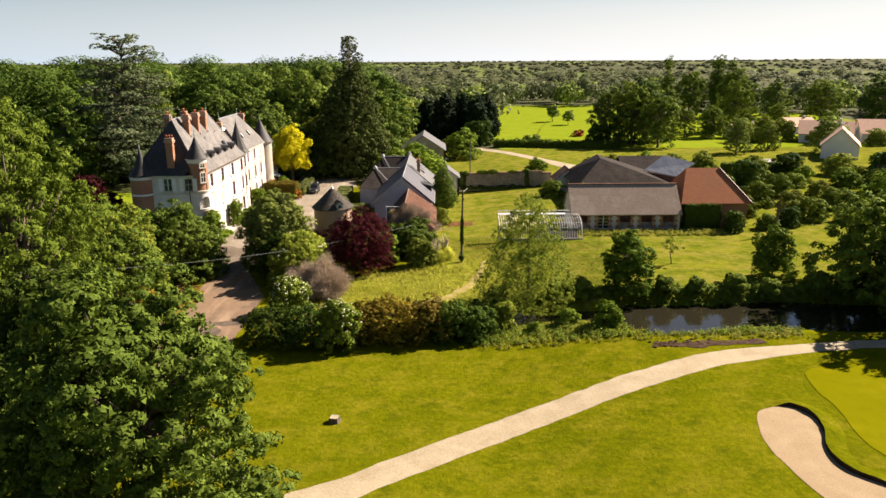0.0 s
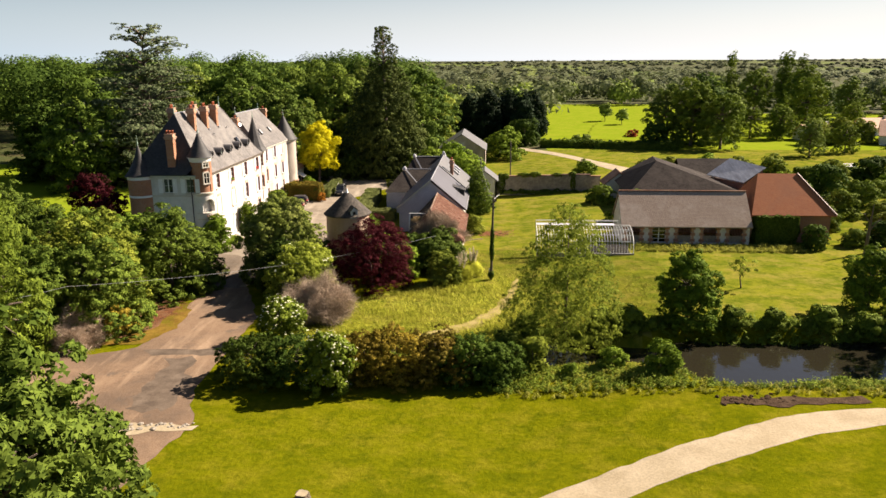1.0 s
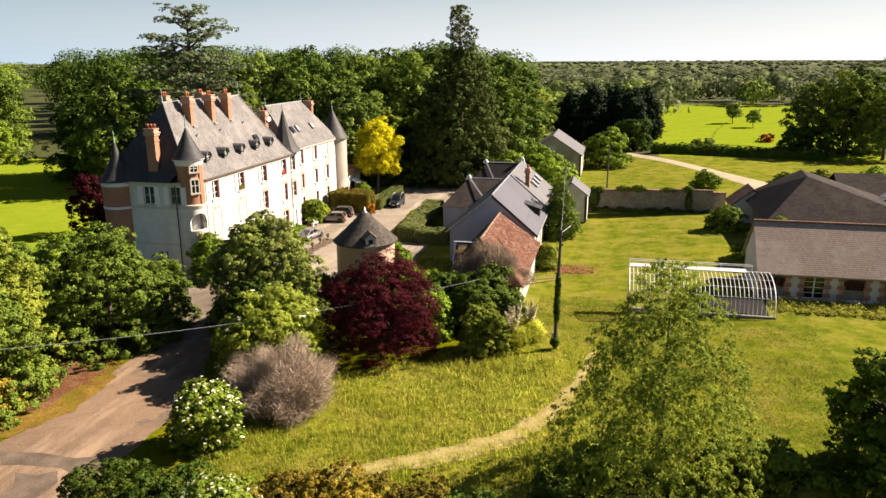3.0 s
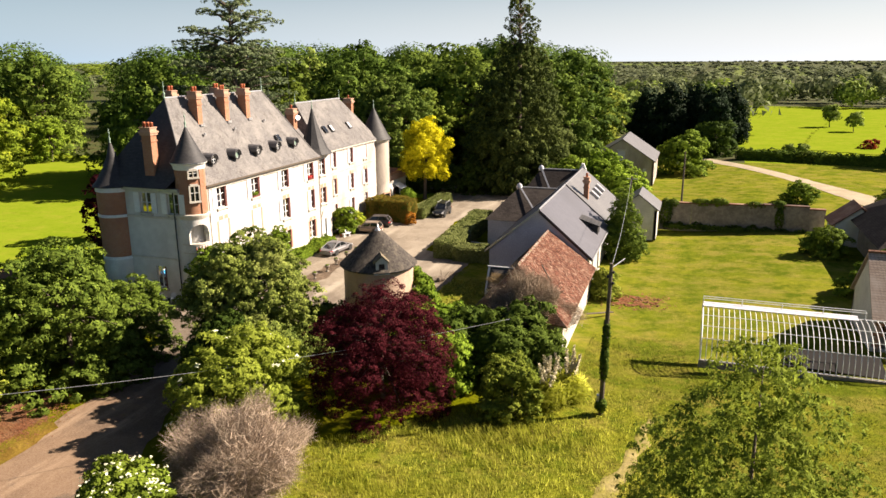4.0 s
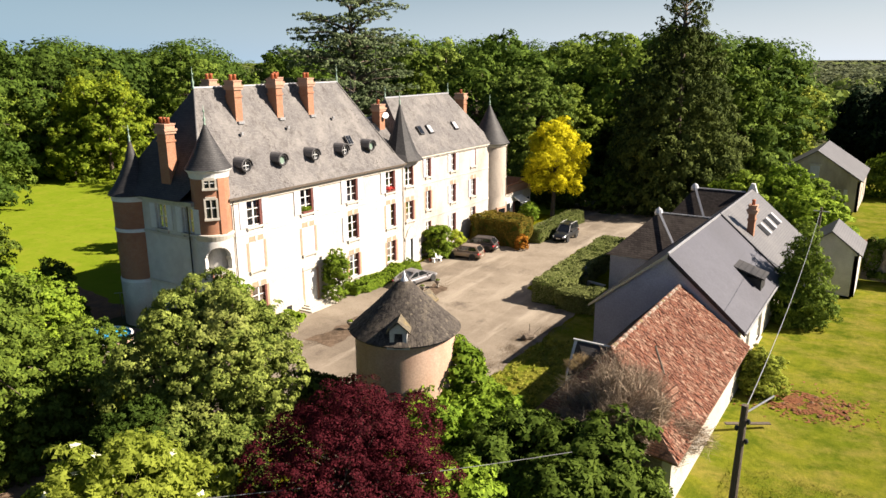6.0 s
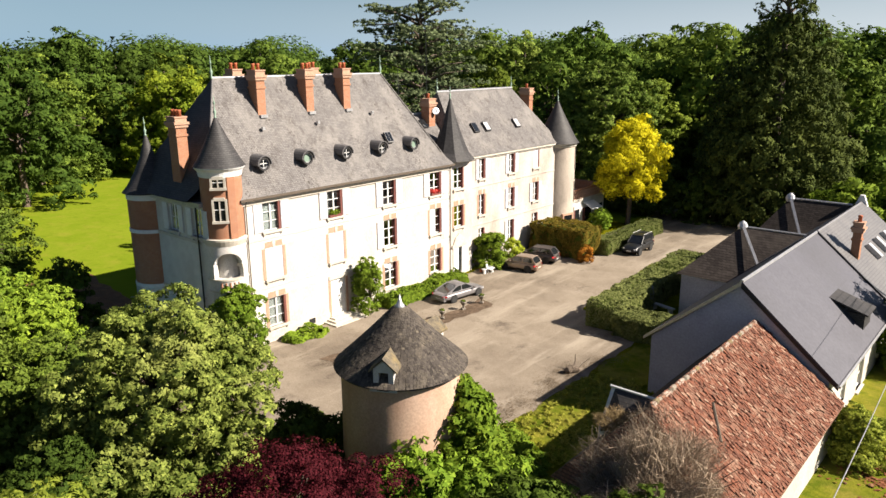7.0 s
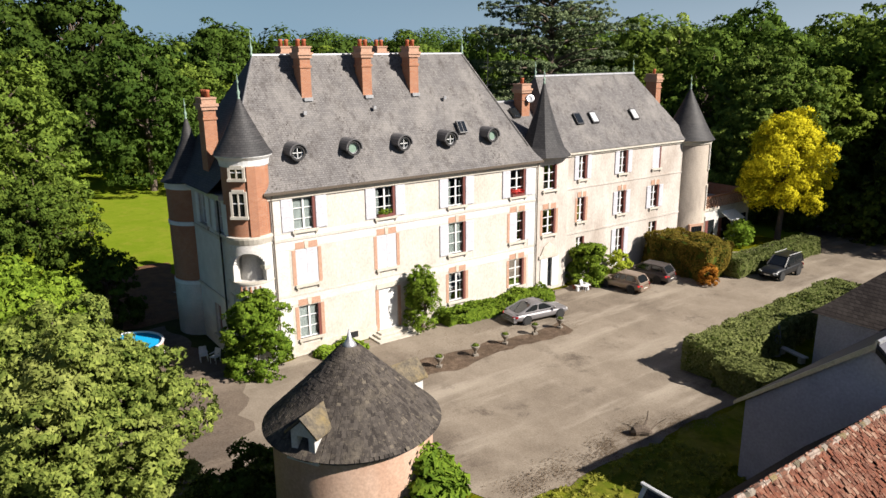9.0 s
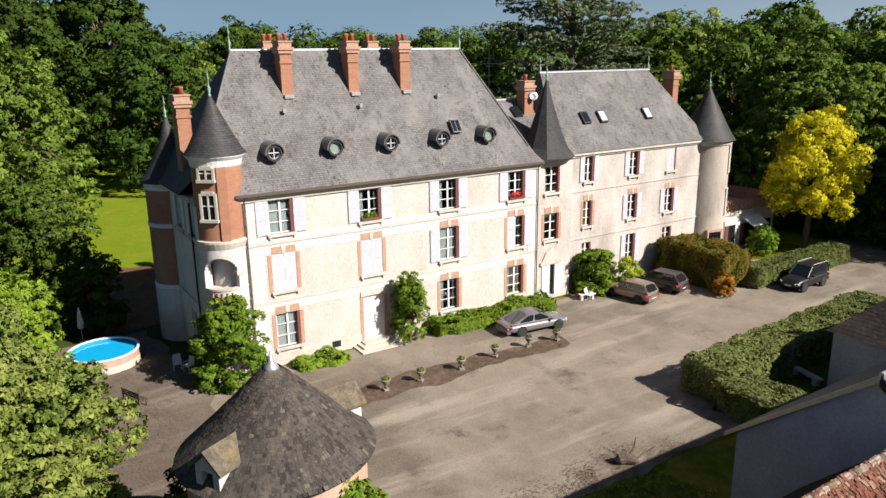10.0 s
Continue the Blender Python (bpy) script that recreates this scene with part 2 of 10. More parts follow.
M = dict(
    plaster=surf("cream_plaster", (0.475, 0.435, 0.380), (0.525, 0.490, 0.440), (0.395, 0.350, 0.295), scale=0.8, big=0.28, fine=9, bump=0.06, amount=0.5, stretch=(1, 1, 0.6)),
    band=surf("whitish_plaster_band", (0.545, 0.525, 0.495), (0.60, 0.585, 0.56), (0.46, 0.42, 0.37), scale=1.0, big=0.4, fine=9, bump=0.06, amount=0.6),
    wing_plaster=surf("dingy_wing_plaster", (0.430, 0.385, 0.340), (0.520, 0.475, 0.430), (0.315, 0.262, 0.220), scale=0.8, big=0.30, fine=9, bump=0.06, amount=0.75, stretch=(1, 1, 0.5)),
    shutter=surf("greyish_white_shutter_paint", (0.47, 0.465, 0.50), (0.54, 0.535, 0.575), scale=3, fine=20, bump=0.05, rough=0.6),
    urn_stone=surf("weathered_urn_stone", (0.19, 0.165, 0.135), (0.29, 0.255, 0.21), scale=6, fine=20, bump=0.3),
    moss=surf("mossy_weathered_slate", (0.085, 0.072, 0.055), (0.16, 0.13, 0.085), (0.23, 0.17, 0.07), scale=3, big=1.2, fine=12, bump=0.6),
    plaster_white=surf("grey_white_plaster", (0.52, 0.505, 0.475), (0.59, 0.575, 0.54), (0.38, 0.365, 0.34), scale=1.5, big=0.4, fine=14, bump=0.15, amount=0.6),
    tower_plaster=surf("weathered_tower_plaster", (0.395, 0.338, 0.280), (0.480, 0.415, 0.345), (0.180, 0.152, 0.130), scale=0.9, big=0.45, fine=12, bump=0.2, stretch=(1, 1, 0.35), amount=0.8),
    dove_plaster=surf("stained_pink_plaster", (0.43, 0.272, 0.19), (0.50, 0.350, 0.262), (0.30, 0.135, 0.066), scale=0.7, big=0.30, fine=10, bump=0.06, stretch=(1, 1, 0.35), amount=0.75),
    grey_wall=surf("grey_lilac_render", (0.36, 0.355, 0.425), (0.42, 0.413, 0.485), (0.30, 0.294, 0.345), scale=0.9, big=0.3, fine=8, bump=0.06, amount=0.5),
    white=surf("white_paint", (0.64, 0.64, 0.635), (0.70, 0.70, 0.69), scale=3, fine=20, bump=0.05, rough=0.55),
    stone_trim=surf("pale_stone_trim", (0.475, 0.432, 0.360), (0.533, 0.497, 0.432), (0.346, 0.310, 0.259), scale=4, big=0.9, fine=18, bump=0.15, amount=0.5),
    brick=courses("red_brick", (0.288, 0.112, 0.054), (0.360, 0.158, 0.079), (0.331, 0.259, 0.202), 0.23, 0.075, (0.216, 0.094, 0.058), gap=0.008, amount=0.4),
    brick_trim=surf("pink_brick_trim", (0.374, 0.216, 0.144), (0.432, 0.274, 0.194), scale=9, fine=25, bump=0.2),
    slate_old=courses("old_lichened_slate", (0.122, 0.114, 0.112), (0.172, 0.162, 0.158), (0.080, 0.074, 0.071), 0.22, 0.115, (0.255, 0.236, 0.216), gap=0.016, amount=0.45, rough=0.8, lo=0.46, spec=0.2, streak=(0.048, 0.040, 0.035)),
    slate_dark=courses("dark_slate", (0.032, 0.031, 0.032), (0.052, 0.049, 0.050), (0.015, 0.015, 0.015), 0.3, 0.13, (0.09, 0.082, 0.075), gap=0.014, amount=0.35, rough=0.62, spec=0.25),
    slate_new=surf("smooth_new_slate", (0.058, 0.057, 0.072), (0.070, 0.069, 0.085), (0.050, 0.049, 0.060), scale=0.8, big=0.2, fine=5, bump=0.06, rough=0.55, spec=0.4),
    slate_mid=courses("mid_grey_slate", (0.090, 0.086, 0.090), (0.119, 0.114, 0.115), (0.043, 0.043, 0.043), 0.3, 0.14, (0.144, 0.137, 0.133), gap=0.014, amount=0.4, rough=0.5, spec=0.45),
    tile_old=courses("old_clay_tiles", (0.144, 0.061, 0.036), (0.238, 0.112, 0.068), (0.058, 0.032, 0.022), 0.2, 0.11, (0.302, 0.209, 0.151), gap=0.018, amount=0.55, rough=0.9, big=0.7),
    tile_red=courses("orange_clay_tiles", (0.36, 0.115, 0.045), (0.44, 0.165, 0.07), (0.16, 0.06, 0.03), 0.2, 0.12, (0.26, 0.105, 0.055), gap=0.016, amount=0.5, rough=0.9),
    tile_pale=courses("pale_pink_tiles", (0.58, 0.35, 0.25), (0.66, 0.43, 0.32), (0.42, 0.26, 0.19), 0.3, 0.3, None, gap=0.02, rough=0.9),
    tile_brown=courses("brown_flat_tiles", (0.29, 0.222, 0.180), (0.365, 0.29, 0.24), (0.165, 0.125, 0.10), 0.25, 0.16, (0.42, 0.36, 0.31), gap=0.018, amount=0.5, rough=0.95, spec=0.05),
    barn_slate=courses("brown_black_barn_slate", (0.030, 0.025, 0.023), (0.052, 0.044, 0.040), (0.014, 0.012, 0.012), 0.3, 0.14, (0.085, 0.073, 0.063), gap=0.014, amount=0.4, rough=0.9, spec=0.05),
    rubble=surf("rubble_stone_wall", (0.216, 0.180, 0.144), (0.302, 0.259, 0.209), (0.144, 0.115, 0.094), scale=2.4, big=0.5, fine=9, bump=0.6, amount=0.6),
    brick_wall=courses("brick_wall", (0.274, 0.108, 0.058), (0.331, 0.144, 0.079), (0.302, 0.230, 0.180), 0.23, 0.08, (0.180, 0.086, 0.058), gap=0.01, amount=0.5),
    zinc=surf("zinc_sheet", (0.40, 0.40, 0.41), (0.50, 0.50, 0.51), scale=3, fine=12, bump=0.05, rough=0.4, metal=0.6),
    wood_red=plain("dark_red_wood", (0.14, 0.045, 0.035), 0.6),
    wood_grey=surf("weathered_pole_wood", (0.085, 0.065, 0.05), (0.13, 0.105, 0.08), scale=5, stretch=(6, 6, 0.5), fine=20, bump=0.4),
    bark=surf("bark", (0.10, 0.075, 0.055), (0.16, 0.125, 0.095), scale=4, stretch=(3, 3, 0.6), fine=16, bump=0.7),
    glass=glassy("window_glass", (0.55, 0.6, 0.6)),
    clear=glassy("greenhouse_glass", (0.9, 0.94, 0.93)),
    curtain=surf("white_curtain", (0.66, 0.65, 0.63), (0.74, 0.73, 0.71), scale=2, stretch=(6, 6, 0.4), fine=10, bump=0.2),
    dark=plain("dark_interior", (0.02, 0.018, 0.017), 0.9, spec=0.1),
    litter_soil=surf("bare_soil_with_leaf_litter", (0.085, 0.055, 0.034), (0.15, 0.105, 0.07), (0.055, 0.038, 0.026), scale=2.2, big=0.7, fine=9, bump=0.6, rough=0.95),
    patch=surf("worn_asphalt_patch", (0.095, 0.072, 0.055), (0.145, 0.112, 0.086), (0.065, 0.05, 0.04), scale=0.9, fine=9, bump=0.2, rough=0.95, spec=0.05),
    path=surf("pale_sand_path", (0.285, 0.232, 0.150), (0.335, 0.275, 0.185), (0.215, 0.165, 0.095), scale=0.5, big=0.35, fine=6, bump=0.2, amount=0.55, rough=0.95),
    track=surf("trodden_straw_track", (0.235, 0.195, 0.065), (0.31, 0.25, 0.11), (0.17, 0.155, 0.02), scale=0.9, big=0.5, fine=5, bump=0.5, rough=0.95, spec=0.0),
    verge=surf("rusty_dry_grass", (0.125, 0.075, 0.016), (0.185, 0.120, 0.024), (0.105, 0.095, 0.010), scale=0.9, big=0.5, fine=5, bump=0.5, rough=0.95, spec=0.0),
    sheet_metal=surf("blue_grey_sheet_metal", (0.20, 0.215, 0.25), (0.29, 0.305, 0.34), (0.14, 0.145, 0.16), scale=1.2, big=0.5, fine=6, bump=0.1, rough=0.4, spec=0.5, stretch=(3, 0.4, 1)),
    sand=surf("bunker_sand", (0.245, 0.175, 0.10), (0.285, 0.21, 0.125), (0.20, 0.14, 0.08), scale=0.8, big=0.4, fine=12, bump=0.25, amount=0.4, rough=0.95),
    soil=surf("turned_soil", (0.032, 0.018, 0.010), (0.062, 0.037, 0.021), (0.085, 0.055, 0.032), scale=1.6, big=0.9, fine=6, bump=0.9, spec=0.05),
    leaf_litter=surf("rusty_dry_litter", (0.135, 0.062, 0.028), (0.195, 0.098, 0.042), (0.085, 0.048, 0.028), scale=1.6, big=0.5, fine=8, bump=0.7),
    wood_floor=surf("woodland_floor", (0.036, 0.047, 0.013), (0.058, 0.068, 0.018), (0.072, 0.050, 0.025), scale=0.6, big=0.15, fine=3, bump=0.8, rough=0.95, spec=0.1),
    field=surf("far_fields", (0.072, 0.101, 0.022), (0.144, 0.166, 0.043), (0.043, 0.065, 0.018), scale=0.006, big=0.003, fine=0.05, bump=0.0, rough=1.0, spec=0.05),
    oak=leafy("oak_leaves", (0.030, 0.062, 0.009), (0.102, 0.158, 0.020)),
    # darker copy of the oak leaves, with shade put into the colour
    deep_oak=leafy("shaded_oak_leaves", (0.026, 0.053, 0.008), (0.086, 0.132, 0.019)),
    lime=leafy("lime_leaves", (0.036, 0.074, 0.011), (0.34, 0.39, 0.08), (0.47, 0.47, 0.15)),
    chestnut=leafy("chestnut_leaves", (0.046, 0.086, 0.012), (0.22, 0.28, 0.05), (0.29, 0.33, 0.085)),
    robinia=leafy("robinia_leaves", (0.105, 0.165, 0.014), (0.28, 0.345, 0.030), (0.50, 0.45, 0.02), translucent=0.35),
    hazel=leafy("hazel_leaves", (0.046, 0.086, 0.012), (0.180, 0.240, 0.034)),
    mid=leafy("broad_leaves", (0.072, 0.112, 0.012), (0.185, 0.24, 0.028), (0.235, 0.275, 0.035)),
    sunny=leafy("sunlit_yellow_green_leaves", (0.19, 0.24, 0.02), (0.37, 0.42, 0.04), (0.46, 0.44, 0.03)),
    russet=leafy("russet_hedge_leaves", (0.10, 0.078, 0.014), (0.23, 0.168, 0.026), (0.085, 0.125, 0.018)),
    dark_leaf=leafy("dark_green_leaves", (0.042, 0.074, 0.010), (0.12, 0.165, 0.024)),
    conifer=leafy("conifer_needles", (0.026, 0.042, 0.010), (0.092, 0.112, 0.024), translucent=0.12),
    cedar=leafy("cedar_needles", (0.060, 0.088, 0.038), (0.22, 0.26, 0.128), translucent=0.15),
    black_pine=leafy("black_pine_needles", (0.008, 0.018, 0.008), (0.022, 0.04, 0.016), translucent=0.1),
    birch=leafy("pale_birch_leaves", (0.15, 0.20, 0.022), (0.33, 0.38, 0.055), (0.38, 0.42, 0.06), translucent=0.5),
    olive_birch=leafy("olive_birch_leaves", (0.105, 0.152, 0.018), (0.33, 0.385, 0.052), (0.38, 0.41, 0.06), translucent=0.42),
    # distance haze is put into the colour of these two foliages
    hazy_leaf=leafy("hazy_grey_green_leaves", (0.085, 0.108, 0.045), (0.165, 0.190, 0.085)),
    far_leaf=leafy("haze_paled_far_leaves", (0.125, 0.145, 0.075), (0.160, 0.180, 0.100)),
    red_bush=leafy("red_bush_leaves", (0.22, 0.03, 0.02), (0.36, 0.06, 0.03)),
    pale=leafy("grey_green_willow_leaves", (0.115, 0.165, 0.03), (0.255, 0.32, 0.06)),
    yellow=leafy("golden_yellow_leaves", (0.54, 0.48, 0.010), (0.78, 0.70, 0.022), (0.46, 0.48, 0.02), translucent=0.3),
    bright=leafy("fresh_green_leaves", (0.075, 0.140, 0.012), (0.25, 0.335, 0.032)),
    purple=leafy("purple_maple_leaves", (0.020, 0.004, 0.006), (0.078, 0.011, 0.016), translucent=0.25),
    autumn=leafy("bronze_hedge_leaves", (0.085, 0.066, 0.012), (0.34, 0.25, 0.030), (0.40, 0.31, 0.03), translucent=0.28),
    orange_leaf=leafy("orange_bush_leaves", (0.25, 0.10, 0.015), (0.40, 0.17, 0.02)),
    hedge=leafy("clipped_hedge_leaves", (0.10, 0.125, 0.035), (0.22, 0.24, 0.08)),
    twig=leafy("dry_grey_twigs", (0.26, 0.19, 0.14), (0.58, 0.46, 0.35), translucent=0.1, rough=0.9),
    vine=leafy("dark_bare_vine", (0.19, 0.145, 0.105), (0.58, 0.46, 0.34), translucent=0.1, rough=0.9),
    straw=leafy("dry_straw_creeper", (0.22, 0.155, 0.08), (0.42, 0.32, 0.18), (0.17, 0.17, 0.05), translucent=0.15, rough=0.9),
    fallen=leafy("fallen_brown_leaves", (0.085, 0.062, 0.042), (0.20, 0.15, 0.10), (0.23, 0.165, 0.11), translucent=0.05, rough=0.95),
    debris=leafy("rusty_broken_tile_debris", (0.16, 0.055, 0.026), (0.28, 0.125, 0.065), (0.14, 0.15, 0.03), translucent=0.05, rough=0.95),
    flower=leafy("cream_elder_flowers", (0.55, 0.55, 0.36), (0.78, 0.78, 0.58), translucent=0.2),
    straw_grass=leafy("straw_tipped_grass", (0.20, 0.22, 0.025), (0.40, 0.37, 0.07), (0.24, 0.27, 0.03), translucent=0.4),
    ash=leafy("yellow_green_ash_leaves", (0.095, 0.135, 0.015), (0.30, 0.33, 0.045), (0.36, 0.37, 0.055)),
    grass=leafy("meadow_blades", (0.40, 0.44, 0.038), (0.56, 0.53, 0.10), (0.38, 0.44, 0.035), translucent=0.72),
    cropped=leafy("short_olive_blades", (0.12, 0.145, 0.015), (0.33, 0.31, 0.055), (0.20, 0.23, 0.02), translucent=0.5),
    reed=leafy("pampas_plumes", (0.50, 0.44, 0.30), (0.66, 0.60, 0.45)),
    rubber=plain("tyre_rubber", (0.02, 0.02, 0.02), 0.85),
    alloy=plain("alloy_rim", (0.62, 0.62, 0.63), 0.4, 0.35),
    silver=plain("silver_paint", (0.21, 0.20, 0.205), 0.45, 0.5, coat=0.12),
    bronze=plain("bronze_brown_paint", (0.27, 0.205, 0.155), 0.4, 0.5, coat=0.2),
    graphite=plain("graphite_paint", (0.10, 0.085, 0.08), 0.45, 0.6, coat=0.12),
    black=plain("black_paint", (0.008, 0.009, 0.011), 0.4, 0.0, coat=0.15),
    car_glass=plain("tinted_car_glass", (0.012, 0.014, 0.016), 0.06, 0.0, 0.8),
    red_lamp=plain("red_lamp_lens", (0.45, 0.02, 0.02), 0.15),
    clear_lamp=plain("clear_lamp_lens", (0.75, 0.75, 0.75), 0.12),
    plate=plain("plain_plate", (0.7, 0.7, 0.66), 0.5),
    metal=plain("dark_painted_metal", (0.03, 0.03, 0.033), 0.5, 0.5),
    green_metal=plain("verdigris_metal", (0.20, 0.28, 0.22), 0.6, 0.3),
    terracotta=plain("terracotta", (0.346, 0.094, 0.036), 0.8),
    pool_blue=plain("pool_blue_liner", (0.02, 0.33, 0.62), 0.4),
    red_flower=plain("red_geraniums", (0.5, 0.03, 0.02), 0.7),
    awning=plain("white_canvas", (0.72, 0.72, 0.70), 0.8),
)


def court_ground(name, low, high, damp, worn, stain):
    """Compacted grit: pale worn lanes, dark damp stains, old wheel marks and specks."""
    m, n, l, p = nodes_of(name)
    pos, g = position(n, l)
    lanes, g2 = position(n, l, (1.0, 0.16, 1.0))
    col = mixed(n, l, noise_tex(n, l, pos, 0.5, 6.0, 0.62, 0.3, 0.7), low, high)
    col = mixed(n, l, noise_tex(n, l, pos, 0.10, 7.0, 0.62, 0.46, 0.62), col, damp)
    col = mixed(n, l, noise_tex(n, l, lanes, 0.55, 6.0, 0.6, 0.52, 0.68), col, worn)
    col = mixed(n, l, noise_tex(n, l, pos, 0.33, 8.0, 0.72, 0.565, 0.70), col, stain)
    grain = noise_tex(n, l, pos, 11.0, 5.0, 0.7, 0.3, 0.7)
    col = mixed(n, l, grain, mixed(n, l, 0.24, col, (0.03, 0.025, 0.02)), mixed(n, l, 0.14, col, (0.5, 0.46, 0.4)))
    l.new(col, p.inputs["Base Color"])
    set_in(p, Roughness=0.95, Specular_IOR_Level=0.15)
    bumped(n, l, p, grain, 0.25, 0.03)
    return m


M["court"] = court_ground("stained_courtyard_grit", (0.185, 0.147, 0.106), (0.272, 0.225, 0.170), (0.132, 0.102, 0.073), (0.325, 0.275, 0.212), (0.085, 0.062, 0.044))
# brown soil with the shade of nearby trees put into its colour
M["earth"] = court_ground("shaded_brown_earth", (0.098, 0.070, 0.048), (0.150, 0.112, 0.080), (0.070, 0.050, 0.036), (0.195, 0.150, 0.110), (0.045, 0.032, 0.023))
M["drive"] = court_ground("worn_drive_surface", (0.140, 0.080, 0.044), (0.205, 0.126, 0.072), (0.090, 0.052, 0.030), (0.28, 0.185, 0.115), (0.062, 0.042, 0.030))


def turf(name, green, pale, dry, dark, bump=0.4, speck=0.5, patchy=0.0):
    """Grass seen from above: broad drifts, dry and lush patches, clumps and blade grain."""
    m, n, l, p = nodes_of(name)
    pos, g = position(n, l)
    drift, g2 = position(n, l, (0.75, 1.0, 1.0))
    col = mixed(n, l, noise_tex(n, l, pos, 0.16, 6.0, 0.6, 0.36 + patchy, 0.64 - patchy), green, pale)
    col = mixed(n, l, noise_tex(n, l, drift, 0.45, 7.0, 0.65, 0.50 - patchy, 0.72 - patchy * 1.5), col, dry)
    col = mixed(n, l, noise_tex(n, l, pos, 0.7 - 4 * patchy, 8.0, 0.68, 0.54 - patchy, 0.74 - patchy * 1.8), col, dark)
    clump = noise_tex(n, l, pos, 1.9, 7.0, 0.75, 0.38, 0.64)
    col = mixed(n, l, clump, mixed(n, l, speck * 0.55, col, dark), mixed(n, l, speck * 0.35, col, pale))
    blade = noise_tex(n, l, pos, 8.0, 5.0, 0.75, 0.34, 0.66)
    col = mixed(n, l, blade, mixed(n, l, speck * 0.35, col, dark), col)
    l.new(col, p.inputs["Base Color"])
    set_in(p, Roughness=0.95, Specular_IOR_Level=0.0)
    bumped(n, l, p, clump, bump, 0.08)
    return m


M["lawn"] = turf("mown_lawn", (0.096, 0.104, 0.002), (0.146, 0.144, 0.004), (0.215, 0.178, 0.014), (0.048, 0.062, 0.002), 0.5, 0.95, 0.03)
M["green"] = turf("fine_green_turf", (0.124, 0.122, 0.002), (0.142, 0.138, 0.003), (0.160, 0.148, 0.004), (0.105, 0.108, 0.002), 0.08, 0.3)
M["meadow"] = turf("tall_meadow_grass", (0.104, 0.130, 0.010), (0.196, 0.188, 0.019), (0.240, 0.190, 0.045), (0.060, 0.086, 0.007), 0.4, 0.75, 0.06)
M["park_lawn"] = turf("sunny_park_lawn", (0.140, 0.195, 0.010), (0.180, 0.222, 0.016), (0.215, 0.22, 0.025), (0.105, 0.150, 0.008), 0.15, 0.4)


def watery(name, c):
    m, n, l, p = nodes_of(name)
    pos, g = position(n, l, (1, 1, 1))
    p.inputs["Base Color"].default_value = (*c, 1)
    set_in(p, Roughness=0.04, Specular_IOR_Level=0.6)
    bumped(n, l, p, noise_tex(n, l, pos, 1.4, 3.0), 0.12, 0.05)
    return m


M["water"] = watery("pond_water", (0.018, 0.016, 0.010))
M["pool_water"] = watery("pool_water", (0.02, 0.36, 0.66))


# ---- builders ----
class Geo:
    """Collects points and faces, through an optional placing matrix."""

    def __init__(self, xf=None):
        self.v, self.f, self.xf = [], [], xf

    def pt(self, p):
        self.v.append(tuple(self.xf @ Vector(p)) if self.xf else tuple(p))
        return len(self.v) - 1

    def poly(self, *pts):
        self.f.append([self.pt(p) for p in pts])
        return self

    def box(self, x0, x1, y0, y1, z0, z1):
        i = [self.pt((x, y, z)) for z in (z0, z1) for y in (y0, y1) for x in (x0, x1)]
        for a, b, c, d in ((0, 2, 3, 1), (4, 5, 7, 6), (0, 1, 5, 4), (2, 6, 7, 3), (0, 4, 6, 2), (1, 3, 7, 5)):
            self.f.append([i[a], i[b], i[c], i[d]])
        return self

    def prism(self, pts, shift):
        """A closed slab: outline pts swept by shift."""
        a = [self.pt(p) for p in pts]
        b = [self.pt(Vector(p) + Vector(shift)) for p in pts]
        self.f += [a[::-1], b]
        for k in range(len(a)):
            q = (k + 1) % len(a)
            self.f.append([a[k], a[q], b[q], b[k]])
        return self

    def lathe(self, cx, cy, prof, n=32, cap=True):
        rings = [[self.pt((cx + r * math.cos(2 * math.pi * k / n), cy + r * math.sin(2 * math.pi * k / n), z)) for k in range(n)] for r, z in prof]
        for a, b in zip(rings, rings[1:]):
            for k in range(n):
                self.f.append([a[k], a[(k + 1) % n], b[(k + 1) % n], b[k]])
        if cap:
            self.f += [rings[0][::-1], rings[-1]]
        return self

    def tube(self, pts, radii, n=7):
        pts = [Vector(p) for p in pts]
        rings = []
        for k, p in enumerate(pts):
            d = (pts[min(k + 1, len(pts) - 1)] - pts[max(k - 1, 0)]).normalized()
            a = d.cross(Vector((0.31, 0.95, 0.05))).normalized()
            b = d.cross(a)
            r = radii[k] if isinstance(radii, (list, tuple)) else radii
            rings.append([self.pt(p + (a * math.cos(2 * math.pi * j / n) + b * math.sin(2 * math.pi * j / n)) * r) for j in range(n)])
        for a, b in zip(rings, rings[1:]):
            for k in range(n):
                self.f.append([a[k], a[(k + 1) % n], b[(k + 1) % n], b[k]])
        self.f += [rings[0][::-1], rings[-1]]
        return self

    def mesh(self, name, smooth=False):
        me = bpy.data.meshes.new(name)
        me.from_pydata(self.v, [], self.f)
        if smooth:
            me.shade_smooth()
        me.update()
        return me


def world_of(ob):
    m = ob.matrix_basis
    return world_of(ob.parent) @ ob.matrix_parent_inverse @ m if ob.parent else m


def part(name, geo, mat, parent=None, label="", kind="", smooth=False):
    me = geo.mesh(name, smooth) if isinstance(geo, Geo) else geo
    if mat and not me.materials:
        me.materials.append(mat)
    ob = new(name, me)
    if parent:
        ob.parent = parent
        ob.matrix_parent_inverse = world_of(parent).inverted()
    return tagged(ob, label, kind=kind)


